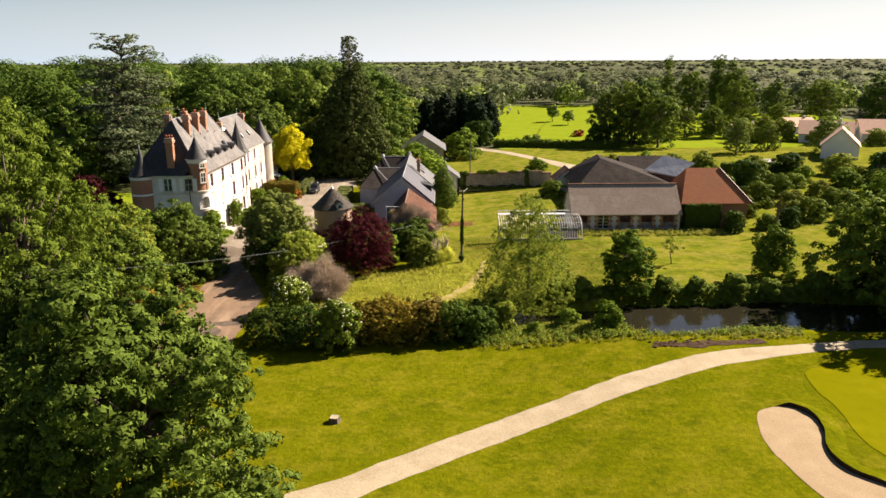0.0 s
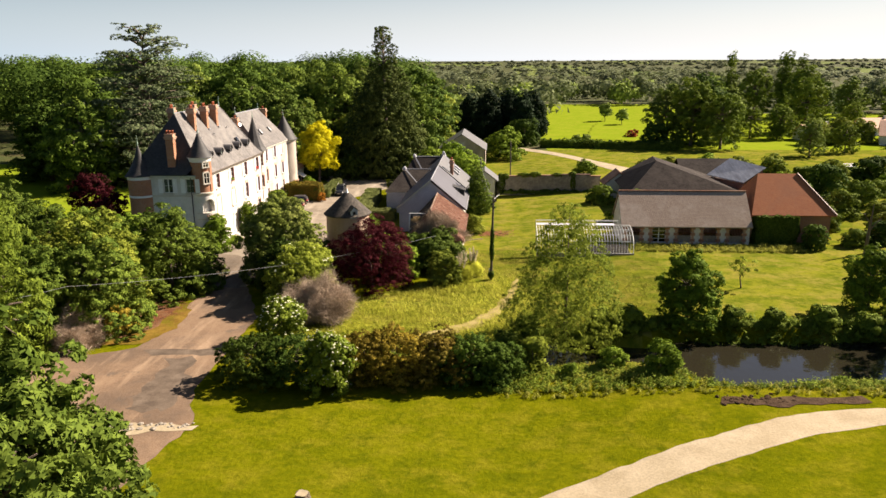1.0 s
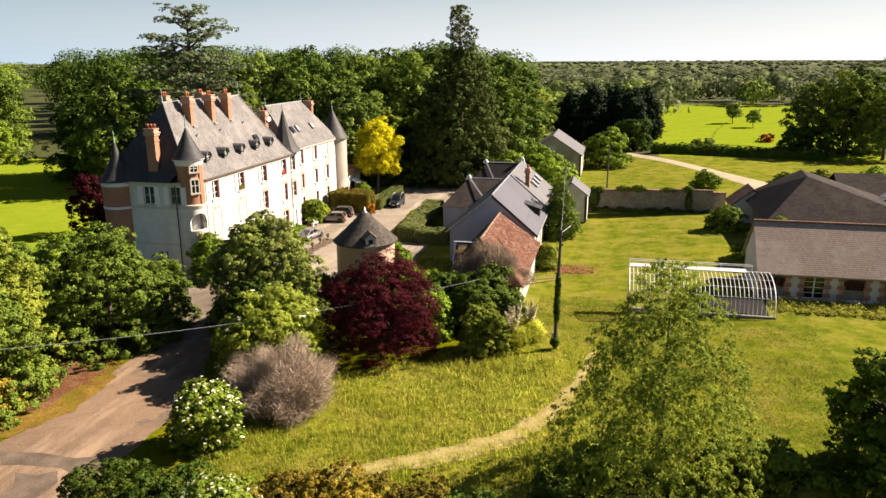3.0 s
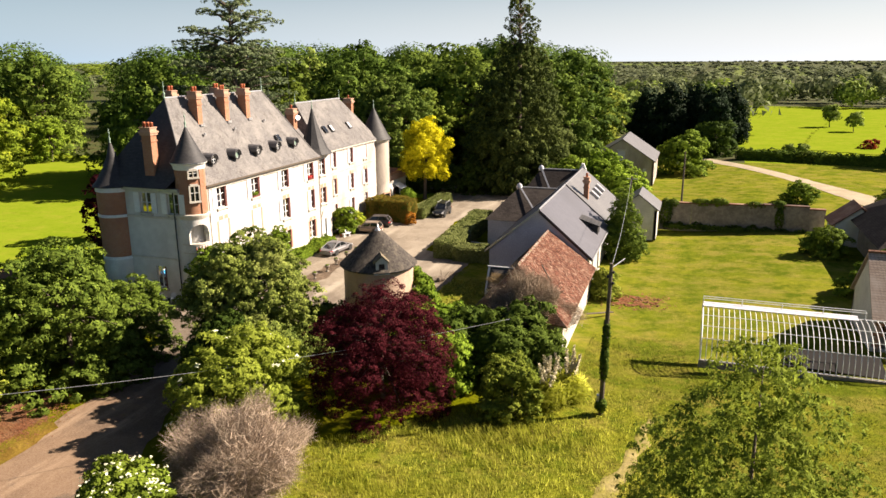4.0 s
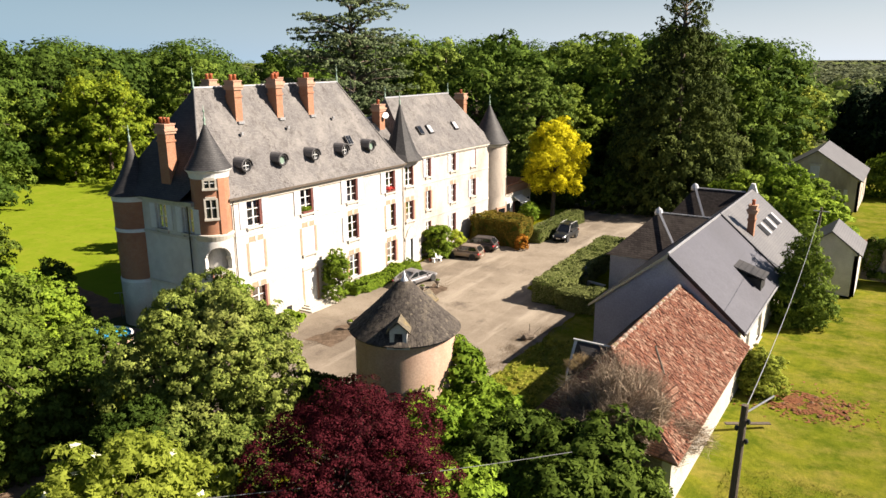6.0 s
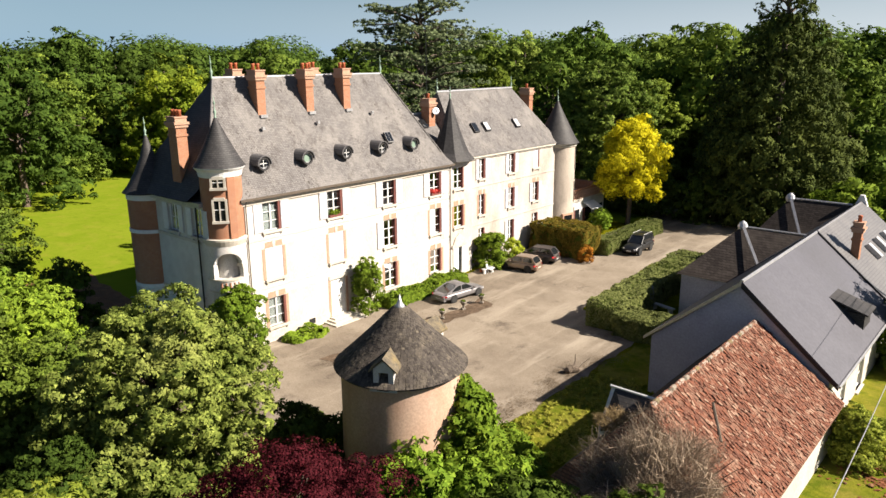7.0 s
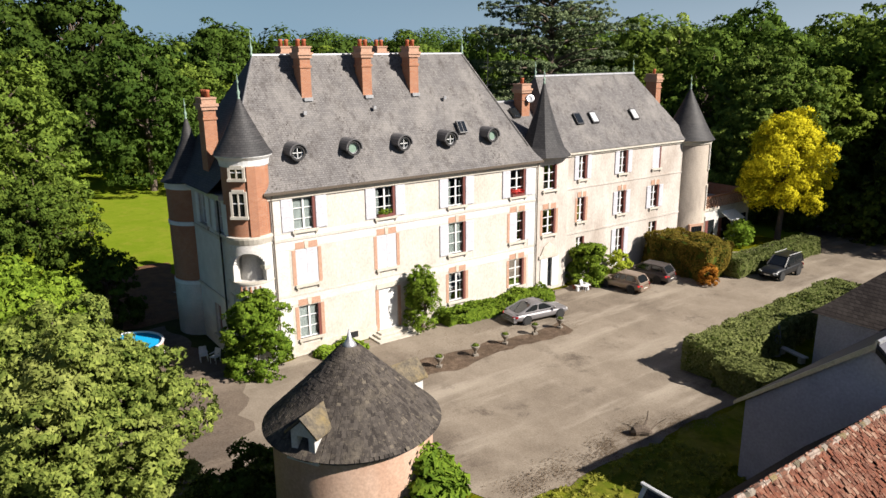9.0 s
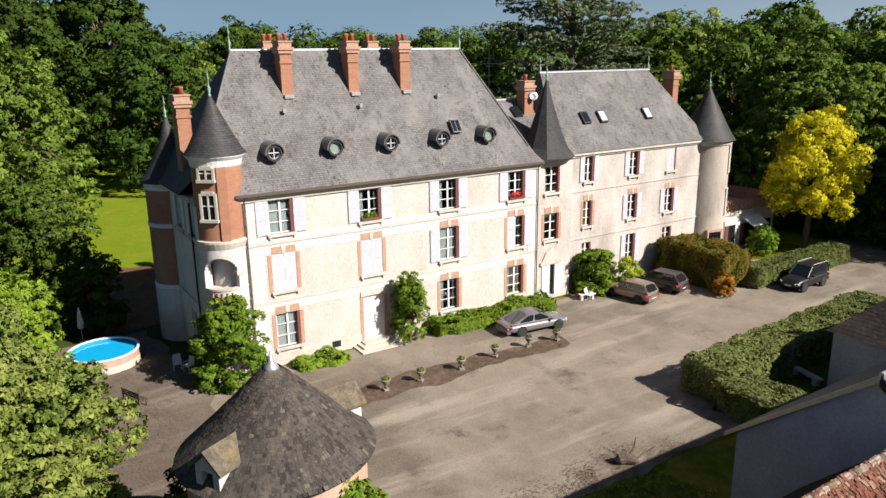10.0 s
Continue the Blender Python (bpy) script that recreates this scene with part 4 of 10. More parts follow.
sheet("bunker", BUNKER, M["sand"], 0.03, "kidney-shaped sand bunker", "bunker", 0.05, 9, 1.0)


def bunker_lip():
    """The turf edge that stands over the sand along the far side."""
    rim = [BUNKER[k] for k in range(8, 50)]
    soil, turf = Geo(), Geo()
    rows, tops = [], []
    for k, p in enumerate(rim):
        a, b = rim[max(0, k - 1)], rim[min(len(rim) - 1, k + 1)]
        w = Vector((-(b - a).y, (b - a).x)).normalized()
        h = 0.34 * smooth01(k / 6) * smooth01((len(rim) - 1 - k) / 6) * (1 + 0.3 * noise.noise(Vector((p.x, p.y, 2))))
        z = gz(p.x, p.y)
        o = p + w * 0.10
        rows.append((soil.pt((p.x, p.y, z)), soil.pt((o.x, o.y, z + h))))
        q, r = p + w * 0.02, p + w * 1.5
        tops.append((turf.pt((q.x, q.y, z + h + 0.01)), turf.pt(((o + w * 0.35).x, (o + w * 0.35).y, z + h * 0.9)), turf.pt((r.x, r.y, z - 0.02))))
    for a, b in zip(rows, rows[1:]):
        soil.f.append([a[0], b[0], b[1], a[1]])
    for a, b in zip(tops, tops[1:]):
        turf.f += [[a[0], b[0], b[1], a[1]], [a[1], b[1], b[2], a[2]]]
    e = part("bunker_edge", turf, M["lawn"], smooth=True)
    tagged(e, "raised turf lip along the bunker", "turf edge", kind="structure")
    part("soil_face", soil, M["soil"], e)


bunker_lip()
sheet("golf_green", rounded([(32.6, 58.6), (30.9, 54.5), (30.9, 51.0), (30.2, 45.5), (32.5, 42.0), (42, 40), (52, 44), (53, 56), (42, 60)], 4), M["green"], 0.035, "smooth yellow-green putting green", "golf green", 0.1, 10)
sheet("fairway", [(32, 245), (38, 280), (50, 330), (72, 345), (82, 300), (66, 262), (60, 235)], M["park_lawn"], 0.12, "sunlit mown fairway", "fairway", 0.8, 11, 8.0)
sheet("fairway", [(96, 300), (105, 345), (150, 350), (150, 300), (120, 285)], M["park_lawn"], 0.12, "sunlit mown fairway", "fairway", 0.8, 12, 8.0)
part("pond_water", Geo().poly((3, 66, -0.12), (110, 66, -0.12), (110, 83, -0.12), (3, 83, -0.12)), M["water"])
tagged(bpy.data.objects["pond_water"], "dark still pond reflecting trees and sky", "pond", kind="structure")


# ---- the chateau ----
FX, WX = -36.4, -37.2                 # outer faces of the main block and of the wing
EAVE, RIDGE = 10.85, 18.9
ch = thing("chateau", "cream three-storey chateau with slate roofs, brick turrets and chimneys", "chateau", (-41.5, 125, 0))
COLS = (113.1, 119.0, 124.95, 130.75)
WW = 1.5


def build_main():
    holes = []
    for k, y in enumerate(COLS):
        u = y - WW / 2 - 110.4
        holes.append((u, u + WW, 8.35, 10.4))
        holes.append((u, u + WW, 4.8, 7.1))
        holes.append((u, u + WW, 0.35 if k == 1 else 1.15, 3.35))
    part("front_wall", wall_slab(Geo(), (FX, 110.4, 0), (0, 1, 0), (1, 0, 0), 132.8 - 110.4, EAVE - 0.1, 0.55, holes), M["plaster"], ch, "sunlit cream plaster wall")
    part("plinth", Geo().box(FX - 0.02, FX + 0.05, 110.9, COLS[1] - 1.0, 0, 0.75).box(FX - 0.02, FX + 0.05, COLS[1] + 1.0, 132.8, 0, 0.75), M["stone_trim"], ch, "grey stone plinth")
    part("string_course", Geo().box(FX - 0.02, FX + 0.07, 110.8, 132.8, 7.75, 7.9).box(FX - 0.02, FX + 0.05, 110.8, 132.8, 4.1, 4.22), M["plaster"], ch, "plaster string course")
    for z0, z1 in ((7.2, 7.74), (7.91, 8.2), (3.55, 4.09)):
        part("plaster_band", Geo().box(FX - 0.02, FX + 0.02, 111.0, 132.78, z0, z1), M["band"], ch, "whiter plaster band between storeys")
    for y0, y1 in ((111.05, 111.9), (131.9, 132.6)):
        for z0, z1 in ((0.76, 3.5), (4.25, 7.15), (8.25, 10.4)):
            part("corner_band", Geo().box(FX - 0.02, FX + 0.02, y0, y1, z0, z1), M["band"], ch, "whiter plaster corner strip")
    c = Geo().box(FX - 0.05, FX + 0.12, 110.6, 132.9, EAVE - 0.42, EAVE - 0.25).box(FX - 0.05, FX + 0.22, 110.6, 132.9, EAVE - 0.25, EAVE - 0.1)
    c.box(FX - 0.05, FX + 0.34, 110.6, 132.9, EAVE - 0.1, EAVE + 0.02)
    part("cornice", c, M["stone_trim"], ch, "moulded stone cornice")
    # the gutter's dark colour also carries the shadow band below the roof
    part("gutter", Geo().box(FX + 0.28, FX + 0.46, 110.4, 133.0, EAVE - 0.06, EAVE + 0.08), M["wood_grey"], ch, "weathered gutter, darkened for the eaves shade")
    part("back_wall", Geo().box(-46.9, -46.4, 108.4, 133, 0, EAVE), M["plaster_white"], ch)
    part("end_wall", Geo().box(-46.4, FX - 0.56, 132.4, 132.78, 0, EAVE), M["plaster"], ch)
    # end wall towards the drive, with four windows
    hl = [(4.15, 5.45, 8.4, 10.35), (7.3, 8.6, 8.4, 10.35), (5.2, 6.4, 1.0, 3.2)]
    part("side_wall", wall_slab(Geo(), (-46.4, 108.5, 0), (1, 0, 0), (0, -1, 0), 9.2, EAVE, 0.5, hl), M["plaster_white"], ch, "shaded grey-white plaster end wall")
    for a, b, c, d in hl:
        window(ch, frame_matrix((-46.4 + a, 108.5, c), (1, 0, 0), (0, -1, 0)), b - a, d - c, 2, "open" if c > 5 else None, None, True, 2, inner="red" if c < 5 else None, shut_mat=M["white"])
    part("side_band", Geo().box(-44.2, -38.2, 108.42, 108.52, 7.9, 8.1), M["stone_trim"], ch)
    part("side_band", Geo().box(-44.2, -38.2, 108.42, 108.52, 3.9, 4.05), M["stone_trim"], ch)
    part("side_cornice", Geo().box(-46.4, -37.6, 108.2, 108.5, EAVE - 0.3, EAVE), M["zinc"], ch, "dark zinc eaves band")
    for k, y in enumerate(COLS):
        base = lambda z: frame_matrix((FX, y - WW / 2, z), (0, 1, 0), (1, 0, 0))
        window(ch, base(8.35), WW, 2.05, 3, "open", None, True, (2, 1, 1, 1)[k])
        window(ch, base(4.8), WW, 2.3, 3, ("shut", "shut", "open", "half")[k], True, True, (0, 0, 2, 1)[k], inner=None if k < 2 else "red")
        if k != 1:
            window(ch, base(1.15), WW, 2.2, 3, None, True, True, 2 if k == 0 else 1)
    # the white front door with its steps
    xf = frame_matrix((FX, COLS[1] - WW / 2, 0.35), (0, 1, 0), (1, 0, 0))
    d = Geo(xf).box(0, WW, -0.2, -0.1, 0, 3.0)
    door = part("door", d, M["white"], ch, "white panelled double door")
    for a, b in ((0.08, 0.7), (0.8, 1.42)):
        for z0, z1 in ((0.15, 0.9), (1.05, 2.0), (2.15, 2.85)):
            part("door_panel", Geo(xf).box(a, b, -0.1, -0.075, z0, z1), M["white"], door)
    part("door_handle", Geo(xf).box(0.82, 0.86, -0.1, -0.03, 1.05, 1.2), M["metal"], door)
    for a, b in ((-0.26, -0.02), (WW + 0.02, WW + 0.26)):
        part("jamb", Geo(xf).box(a, b, -0.02, 0.025, 0.0, 3.0), M["brick_trim"], door, "pink brick jamb")
    part("door_head", Geo(xf).box(-0.2, WW + 0.2, -0.02, 0.08, 3.02, 3.35), M["stone_trim"], door)
    part("step", Geo(xf).box(-0.9, WW + 0.9, 0.05, 1.5, -0.35, -0.23), M["stone_trim"], ch)
    part("step", Geo(xf).box(-0.6, WW + 0.6, 0.05, 1.1, -0.23, -0.1), M["stone_trim"], ch)
    part("step", Geo(xf).box(-0.3, WW + 0.3, 0.05, 0.7, -0.1, 0.0), M["stone_trim"], ch)
    part("vent_grille", Geo().box(FX, FX + 0.06, 115.9, 116.5, 0.35, 0.75), M["metal"], ch, "dark cellar grille")
    for y in (110.95, 132.7):
        part("downpipe", Geo().tube([(FX + 0.12, y, 0.1), (FX + 0.12, y, EAVE - 0.3), (FX + 0.36, y, EAVE)], 0.045, 7), M["wood_grey"], ch, "dark downpipe")
    part("downpipe", Geo().tube([(-38.3, 108.35, 0.1), (-38.3, 108.35, EAVE)], 0.06, 7), M["metal"], ch, "dark downpipe")
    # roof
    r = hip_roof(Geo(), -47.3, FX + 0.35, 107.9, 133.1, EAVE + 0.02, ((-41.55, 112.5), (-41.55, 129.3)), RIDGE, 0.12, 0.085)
    roof = part("roof", r, M["slate_old"], ch, "steep hipped roof of lichened slate, end slope darkened for shade")
    bm = bmesh.new()
    bm.from_mesh(roof.data)
    bmesh.ops.bisect_plane(bm, geom=bm.verts[:] + bm.edges[:] + bm.faces[:], plane_co=(-37.05, 109.55, 0), plane_no=(0.707, -0.707, 0), clear_outer=True)
    bm.to_mesh(roof.data)
    bm.free()
    # shade on the end slope is put into its colour with darker slate
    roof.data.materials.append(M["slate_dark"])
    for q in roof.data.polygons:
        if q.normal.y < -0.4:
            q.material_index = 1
    part("ridge_cap", Geo().tube([(-41.55, 112.4, RIDGE + 0.02), (-41.55, 129.4, RIDGE + 0.02)], 0.09, 6), M["zinc"], roof, "pale zinc ridge")
    part("hip_cap", Geo().tube([(-41.55, 112.5, RIDGE), (-37.0, 108.7, 12.0)], 0.06, 6), M["slate_mid"], roof, "grey hip flashing")
    part("hip_cap", Geo().tube([(-41.55, 129.3, RIDGE), (-37.0, 132.3, 12.0)], 0.09, 6), M["slate_old"], roof)
    finial(roof, -41.55, 112.45, RIDGE, 1.6)
    finial(roof, -41.55, 129.35, RIDGE, 1.6)
    for y in (115.33, 119.88, 123.73):
        ck = chimney(roof, -40.28, y, 1.0, 0.72, 15.5, 19.45, 2, "y")
        part("flashing", Geo().box(-39.85, -39.5, y - 0.3, y + 0.3, 16.0, 16.22), M["zinc"], ck)
    for y in (115.4, 122.9):
        chimney(roof, -43.2, y, 0.9, 0.7, 16.0, 19.5, 2, "y")
    chimney(roof, -40.9, 109.05, 1.05, 0.78, 10.9, 16.45, 3, "x")
    # five round dormers
    for k, y in enumerate((113.2, 117.1, 121.0, 124.9, 128.75)):
        z = 13.05
        fx = -37.0
        ring = Geo()
        n = 20
        for j in range(n):
            a0, a1 = 2 * math.pi * j / n, 2 * math.pi * (j + 1) / n
            for r0, r1, w0, w1 in ((0.37, 0.50, 0.0, 0.0),):
                P = lambda r, a, d: (fx + d, y + r * math.cos(a), z + r * math.sin(a))
                ring.poly(P(r0, a0, 0.06), P(r1, a0, 0.06), P(r1, a1, 0.06), P(r0, a1, 0.06))
                ring.poly(P(r1, a0, 0.06), P(r1, a0, -1.2), P(r1, a1, -1.2), P(r1, a1, 0.06))
                ring.poly(P(r0, a0, -0.3), P(r0, a0, 0.06), P(r0, a1, 0.06), P(r0, a1, -0.3))
        dm = part("dormer", ring, M["slate_dark"], roof, "round zinc-hooded dormer window")
        hood = Geo()
        for j in range(10):
            a0, a1 = math.pi * (j / 10) * 1.1 - 0.157, math.pi * ((j + 1) / 10) * 1.1 - 0.157
            P = lambda r, a, d: (fx + d, y + r * math.cos(a), z + r * math.sin(a))
            hood.poly(P(0.53, a0, 0.16), P(0.53, a1, 0.16), P(0.58, a1, -1.3), P(0.58, a0, -1.3))
            hood.poly(P(0.53, a0, 0.16), P(0.61, a0, 0.16), P(0.61, a1, 0.16), P(0.53, a1, 0.16))
            hood.poly(P(0.61, a0, 0.16), P(0.65, a0, -1.3), P(0.65, a1, -1.3), P(0.61, a1, 0.16))
        part("hood", hood, M["slate_mid"], dm, "curved slate hood")
        fr = Geo()
        for j in range(n):
            a0, a1 = 2 * math.pi * j / n, 2 * math.pi * (j + 1) / n
            P = lambda r, a, d: (fx + d, y + r * math.cos(a), z + r * math.sin(a))
            fr.poly(P(0.31, a0, -0.06), P(0.375, a0, -0.06), P(0.375, a1, -0.06), P(0.31, a1, -0.06))
            fr.poly(P(0.31, a0, -0.12), P(0.31, a0, -0.06), P(0.31, a1, -0.06), P(0.31, a1, -0.12))
        part("pane_frame", fr, M["zinc"], dm, "pale round frame")
        disc = Geo()
        disc.poly(*[(fx - 0.12, y + 0.38 * math.cos(2 * math.pi * j / 20), z + 0.38 * math.sin(2 * math.pi * j / 20)) for j in range(20)])
        part("pane", disc, M["green_metal"] if k in (1, 4) else M["car_glass"], dm, "greenish pane" if k in (1, 4) else "")
        if k not in (1, 4):
            part("glazing_bar", Geo().box(fx - 0.11, fx - 0.05, y - 0.36, y + 0.36, z - 0.02, z + 0.02).box(fx - 0.11, fx - 0.05, y - 0.02, y + 0.02, z - 0.36, z + 0.36), M["white"], dm)
    for y, zz in ((114.7, 15.3), (126.0, 15.8), (119.9, 16.9 - 1.5)):
        x = FX + 0.35 - (zz - EAVE) * 0.643
        part("roof_vent", Geo().box(x - 0.1, x + 0.1, y - 0.1, y + 0.1, zz - 0.1, zz + 0.12), M["zinc"], roof)
    xf = Matrix.Translation((FX + 0.38 - 2.9 * 0.643, 126.55, 13.75)) @ Euler((0, radians(57.3), 0)).to_matrix().to_4x4()
    sk = part("skylight", Geo(xf).box(-0.5, 0.5, -0.36, 0.36, -0.1, 0.07), M["slate_mid"], roof, "small two-pane roof window")
    for a in (-0.31, 0.03):
        part("pane", Geo(xf).box(-0.42, 0.42, a, a + 0.28, 0.07, 0.09), M["car_glass"], sk)


def cyl_wall(g, cx, cy, r, z0, z1, a0, a1, n=24, thick=0.3):
    """A standing ring segment between angles, in degrees."""
    for k in range(n):
        b0, b1 = radians(a0 + (a1 - a0) * k / n), radians(a0 + (a1 - a0) * (k + 1) / n)
        P = lambda rr, a, z: (cx + rr * math.cos(a), cy + rr * math.sin(a), z)
        g.poly(P(r, b0, z0), P(r, b1, z0), P(r, b1, z1), P(r, b0, z1))
        g.poly(P(r - thick, b1, z0), P(r - thick, b0, z0), P(r - thick, b0, z1), P(r - thick, b1, z1))
        g.poly(P(r, b0, z1), P(r, b1, z1), P(r - thick, b1, z1), P(r - thick, b0, z1))
        g.poly(P(r, b1, z0), P(r, b0, z0), P(r - thick, b0, z0), P(r - thick, b1, z0))
    for a in (radians(a0), radians(a1)):
        P = lambda rr, z: (cx + rr * math.cos(a), cy + rr * math.sin(a), z)
        g.poly(P(r, z0), P(r, z1), P(r - thick, z1), P(r - thick, z0))
    return g


def build_turret():
    cx, cy, r = -37.35, 109.85, 1.38
    part("turret_foot", Geo().lathe(cx, cy, [(r - 0.05, 0.0), (r - 0.05, 4.6)], 28, False), M["plaster_white"], ch, "curved plaster turret foot", smooth=True)
    b = cyl_wall(Geo(), cx, cy, r, 4.6, 5.5, -112, 80, 26, 1.2)
    balcony = part("balcony", b, M["band"], ch, "solid curved balcony front")
    part("coping", cyl_wall(Geo(), cx, cy, r + 0.05, 5.5, 5.62, -112, 80, 26, 0.35), M["stone_trim"], balcony)
    part("coping", cyl_wall(Geo(), cx, cy, r + 0.04, 4.66, 4.78, -112, 80, 26, 0.2), M["stone_trim"], balcony)
    for a in (-52, -40, -28, -16, -4):
        x, y = cx + r * math.cos(radians(a)), cy + r * math.sin(radians(a))
        o, u = Vector((math.cos(radians(a)), math.sin(radians(a)), 0)), Vector((-math.sin(radians(a)), math.cos(radians(a)), 0))
        xf = frame_matrix(Vector((x, y, 4.95)), u, o)
        part("baluster", Geo(xf).lathe(0, 0.0, [(0.05, 0.0), (0.085, 0.15), (0.05, 0.32), (0.07, 0.42)], 6), M["brick"], balcony, "little brick baluster")
    # arched loggia: broad piers and a round head
    part("loggia_pier", cyl_wall(Geo(), cx, cy, r, 5.62, 6.9, 16, 80, 10, 0.35), M["band"], ch, "broad plaster pier")
    part("loggia_pier", cyl_wall(Geo(), cx, cy, r, 5.62, 6.9, -112, -74, 6, 0.35), M["plaster_white"], ch)
    part("capital", cyl_wall(Geo(), cx, cy, r + 0.08, 6.35, 6.6, 10, 30, 4, 0.5), M["stone_trim"], ch, "carved stone capital")
    sp = Geo()
    n = 40
    for k in range(n):
        a0, a1 = -112 + 192 * k / n, -112 + 192 * (k + 1) / n
        mid = ((a0 + a1) / 2 - (-29)) / 45
        z = 6.35 + 1.1 * math.sqrt(max(0.0, 1 - mid * mid)) if abs(mid) < 1 else 6.2
        cyl_wall(sp, cx, cy, r, z, 8.0, a0, a1, 1, 0.35)
    part("arch", sp, M["band"], ch, "round-arched plaster loggia head")
    part("loggia_wall", Geo().lathe(cx - 0.35, cy + 0.35, [(0.98, 4.8), (0.98, 8.0)], 20), M["plaster_white"], ch)
    part("turret_base", Geo().lathe(cx, cy, [(r - 0.2, 7.8), (r + 0.02, 7.95), (r + 0.1, 8.15), (r + 0.16, 8.3), (r + 0.16, 8.42), (r, 8.46)], 32), M["stone_trim"], ch, "moulded stone corbel", smooth=False)
    tw = part("turret_wall", Geo().lathe(cx, cy, [(r, 8.4), (r, 12.7)], 32, False), M["brick"], ch, "round brick turret wall", smooth=True)
    part("turret_cornice", Geo().lathe(cx, cy, [(r, 12.6), (r + 0.05, 12.66), (r + 0.07, 12.8), (r + 0.12, 13.0), (r + 0.3, 13.2), (r + 0.3, 13.3)], 32), M["white"], tw)
    part("brick_pilaster", Geo(frame_matrix((cx, cy, 0), (math.sin(radians(8)), math.cos(radians(8)), 0), (math.cos(radians(8)), -math.sin(radians(8)), 0))).box(-0.22, 0.3, r - 0.1, r + 0.09, 8.45, 12.66), M["brick"], tw, "brick pilaster strip")
    for z, h in ((9.75, 1.45), (12.0, 0.62)):
        a = radians(-40)
        o, u = Vector((math.cos(a), math.sin(a), 0)), Vector((-math.sin(a), math.cos(a), 0))
        at = Vector((cx, cy, z)) + o * (r - 0.02) - u * 0.42
        xf = frame_matrix(at, u, o)
        w = Geo(xf)
        for x0, x1, z0, z1 in ((-0.08, 0.06, -0.1, h), (0.78, 0.92, -0.1, h), (0.06, 0.78, h - 0.1, h + 0.12), (0.38, 0.46, 0, h)):
            w.box(x0, x1, -0.2, 0.1, z0, z1)
        w.box(-0.12, 0.96, -0.2, 0.18, -0.18, -0.02)
        ww = part("window", w, M["stone_trim"], tw, "narrow stone-framed turret window")
        part("pane", Geo(xf).box(0.06, 0.38, -0.05, 0.04, 0, h - 0.1), M["car_glass"], ww)
        part("pane", Geo(xf).box(0.46, 0.78, -0.05, 0.04, 0, h - 0.1), M["car_glass"], ww)
        part("glazing_bar", Geo(xf).box(0.06, 0.78, 0.03, 0.06, h * 0.5, h * 0.5 + 0.06), M["white"], ww)
    cone = part("turret_roof", cone_roof(Geo(), cx, cy, r + 0.36, 13.28, 16.55, 32), M["slate_dark"], ch, "pointed conical slate turret roof", smooth=True)
    finial(cone, cx, cy, 16.4, 1.5)
    # round brick turret at the far corner of the end wall
    bx, by, br = -45.6, 109.1, 1.75
    bw = part("corner_turret", Geo().lathe(bx, by, [(br, 0), (br, 10.75)], 32, False), M["brick"], ch, "round red-brick corner turret with white bands", smooth=True)
    part("turret_foot", Geo().lathe(bx, by, [(br + 0.05, 0), (br + 0.05, 3.6), (br, 3.75)], 32), M["plaster_white"], bw)
    for z in (3.7, 7.85, 10.3):
        part("stone_band", Geo().lathe(bx, by, [(br, z - 0.02), (br + 0.06, z), (br + 0.06, z + (0.22 if z < 10 else 0.5)), (br, z + (0.26 if z < 10 else 0.52))], 32), M["white"], bw, "white band")
    c2 = part("turret_roof", Geo().lathe(bx, by, [(br + 0.3, 10.75), (br * 0.95, 11.2), (br * 0.6, 12.2), (0.5, 13.4), (0.08, 14.9)], 28, False), M["slate_dark"], ch, "bell-curved conical slate turret roof", smooth=True)
    finial(c2, bx, by, 14.8, 1.4)


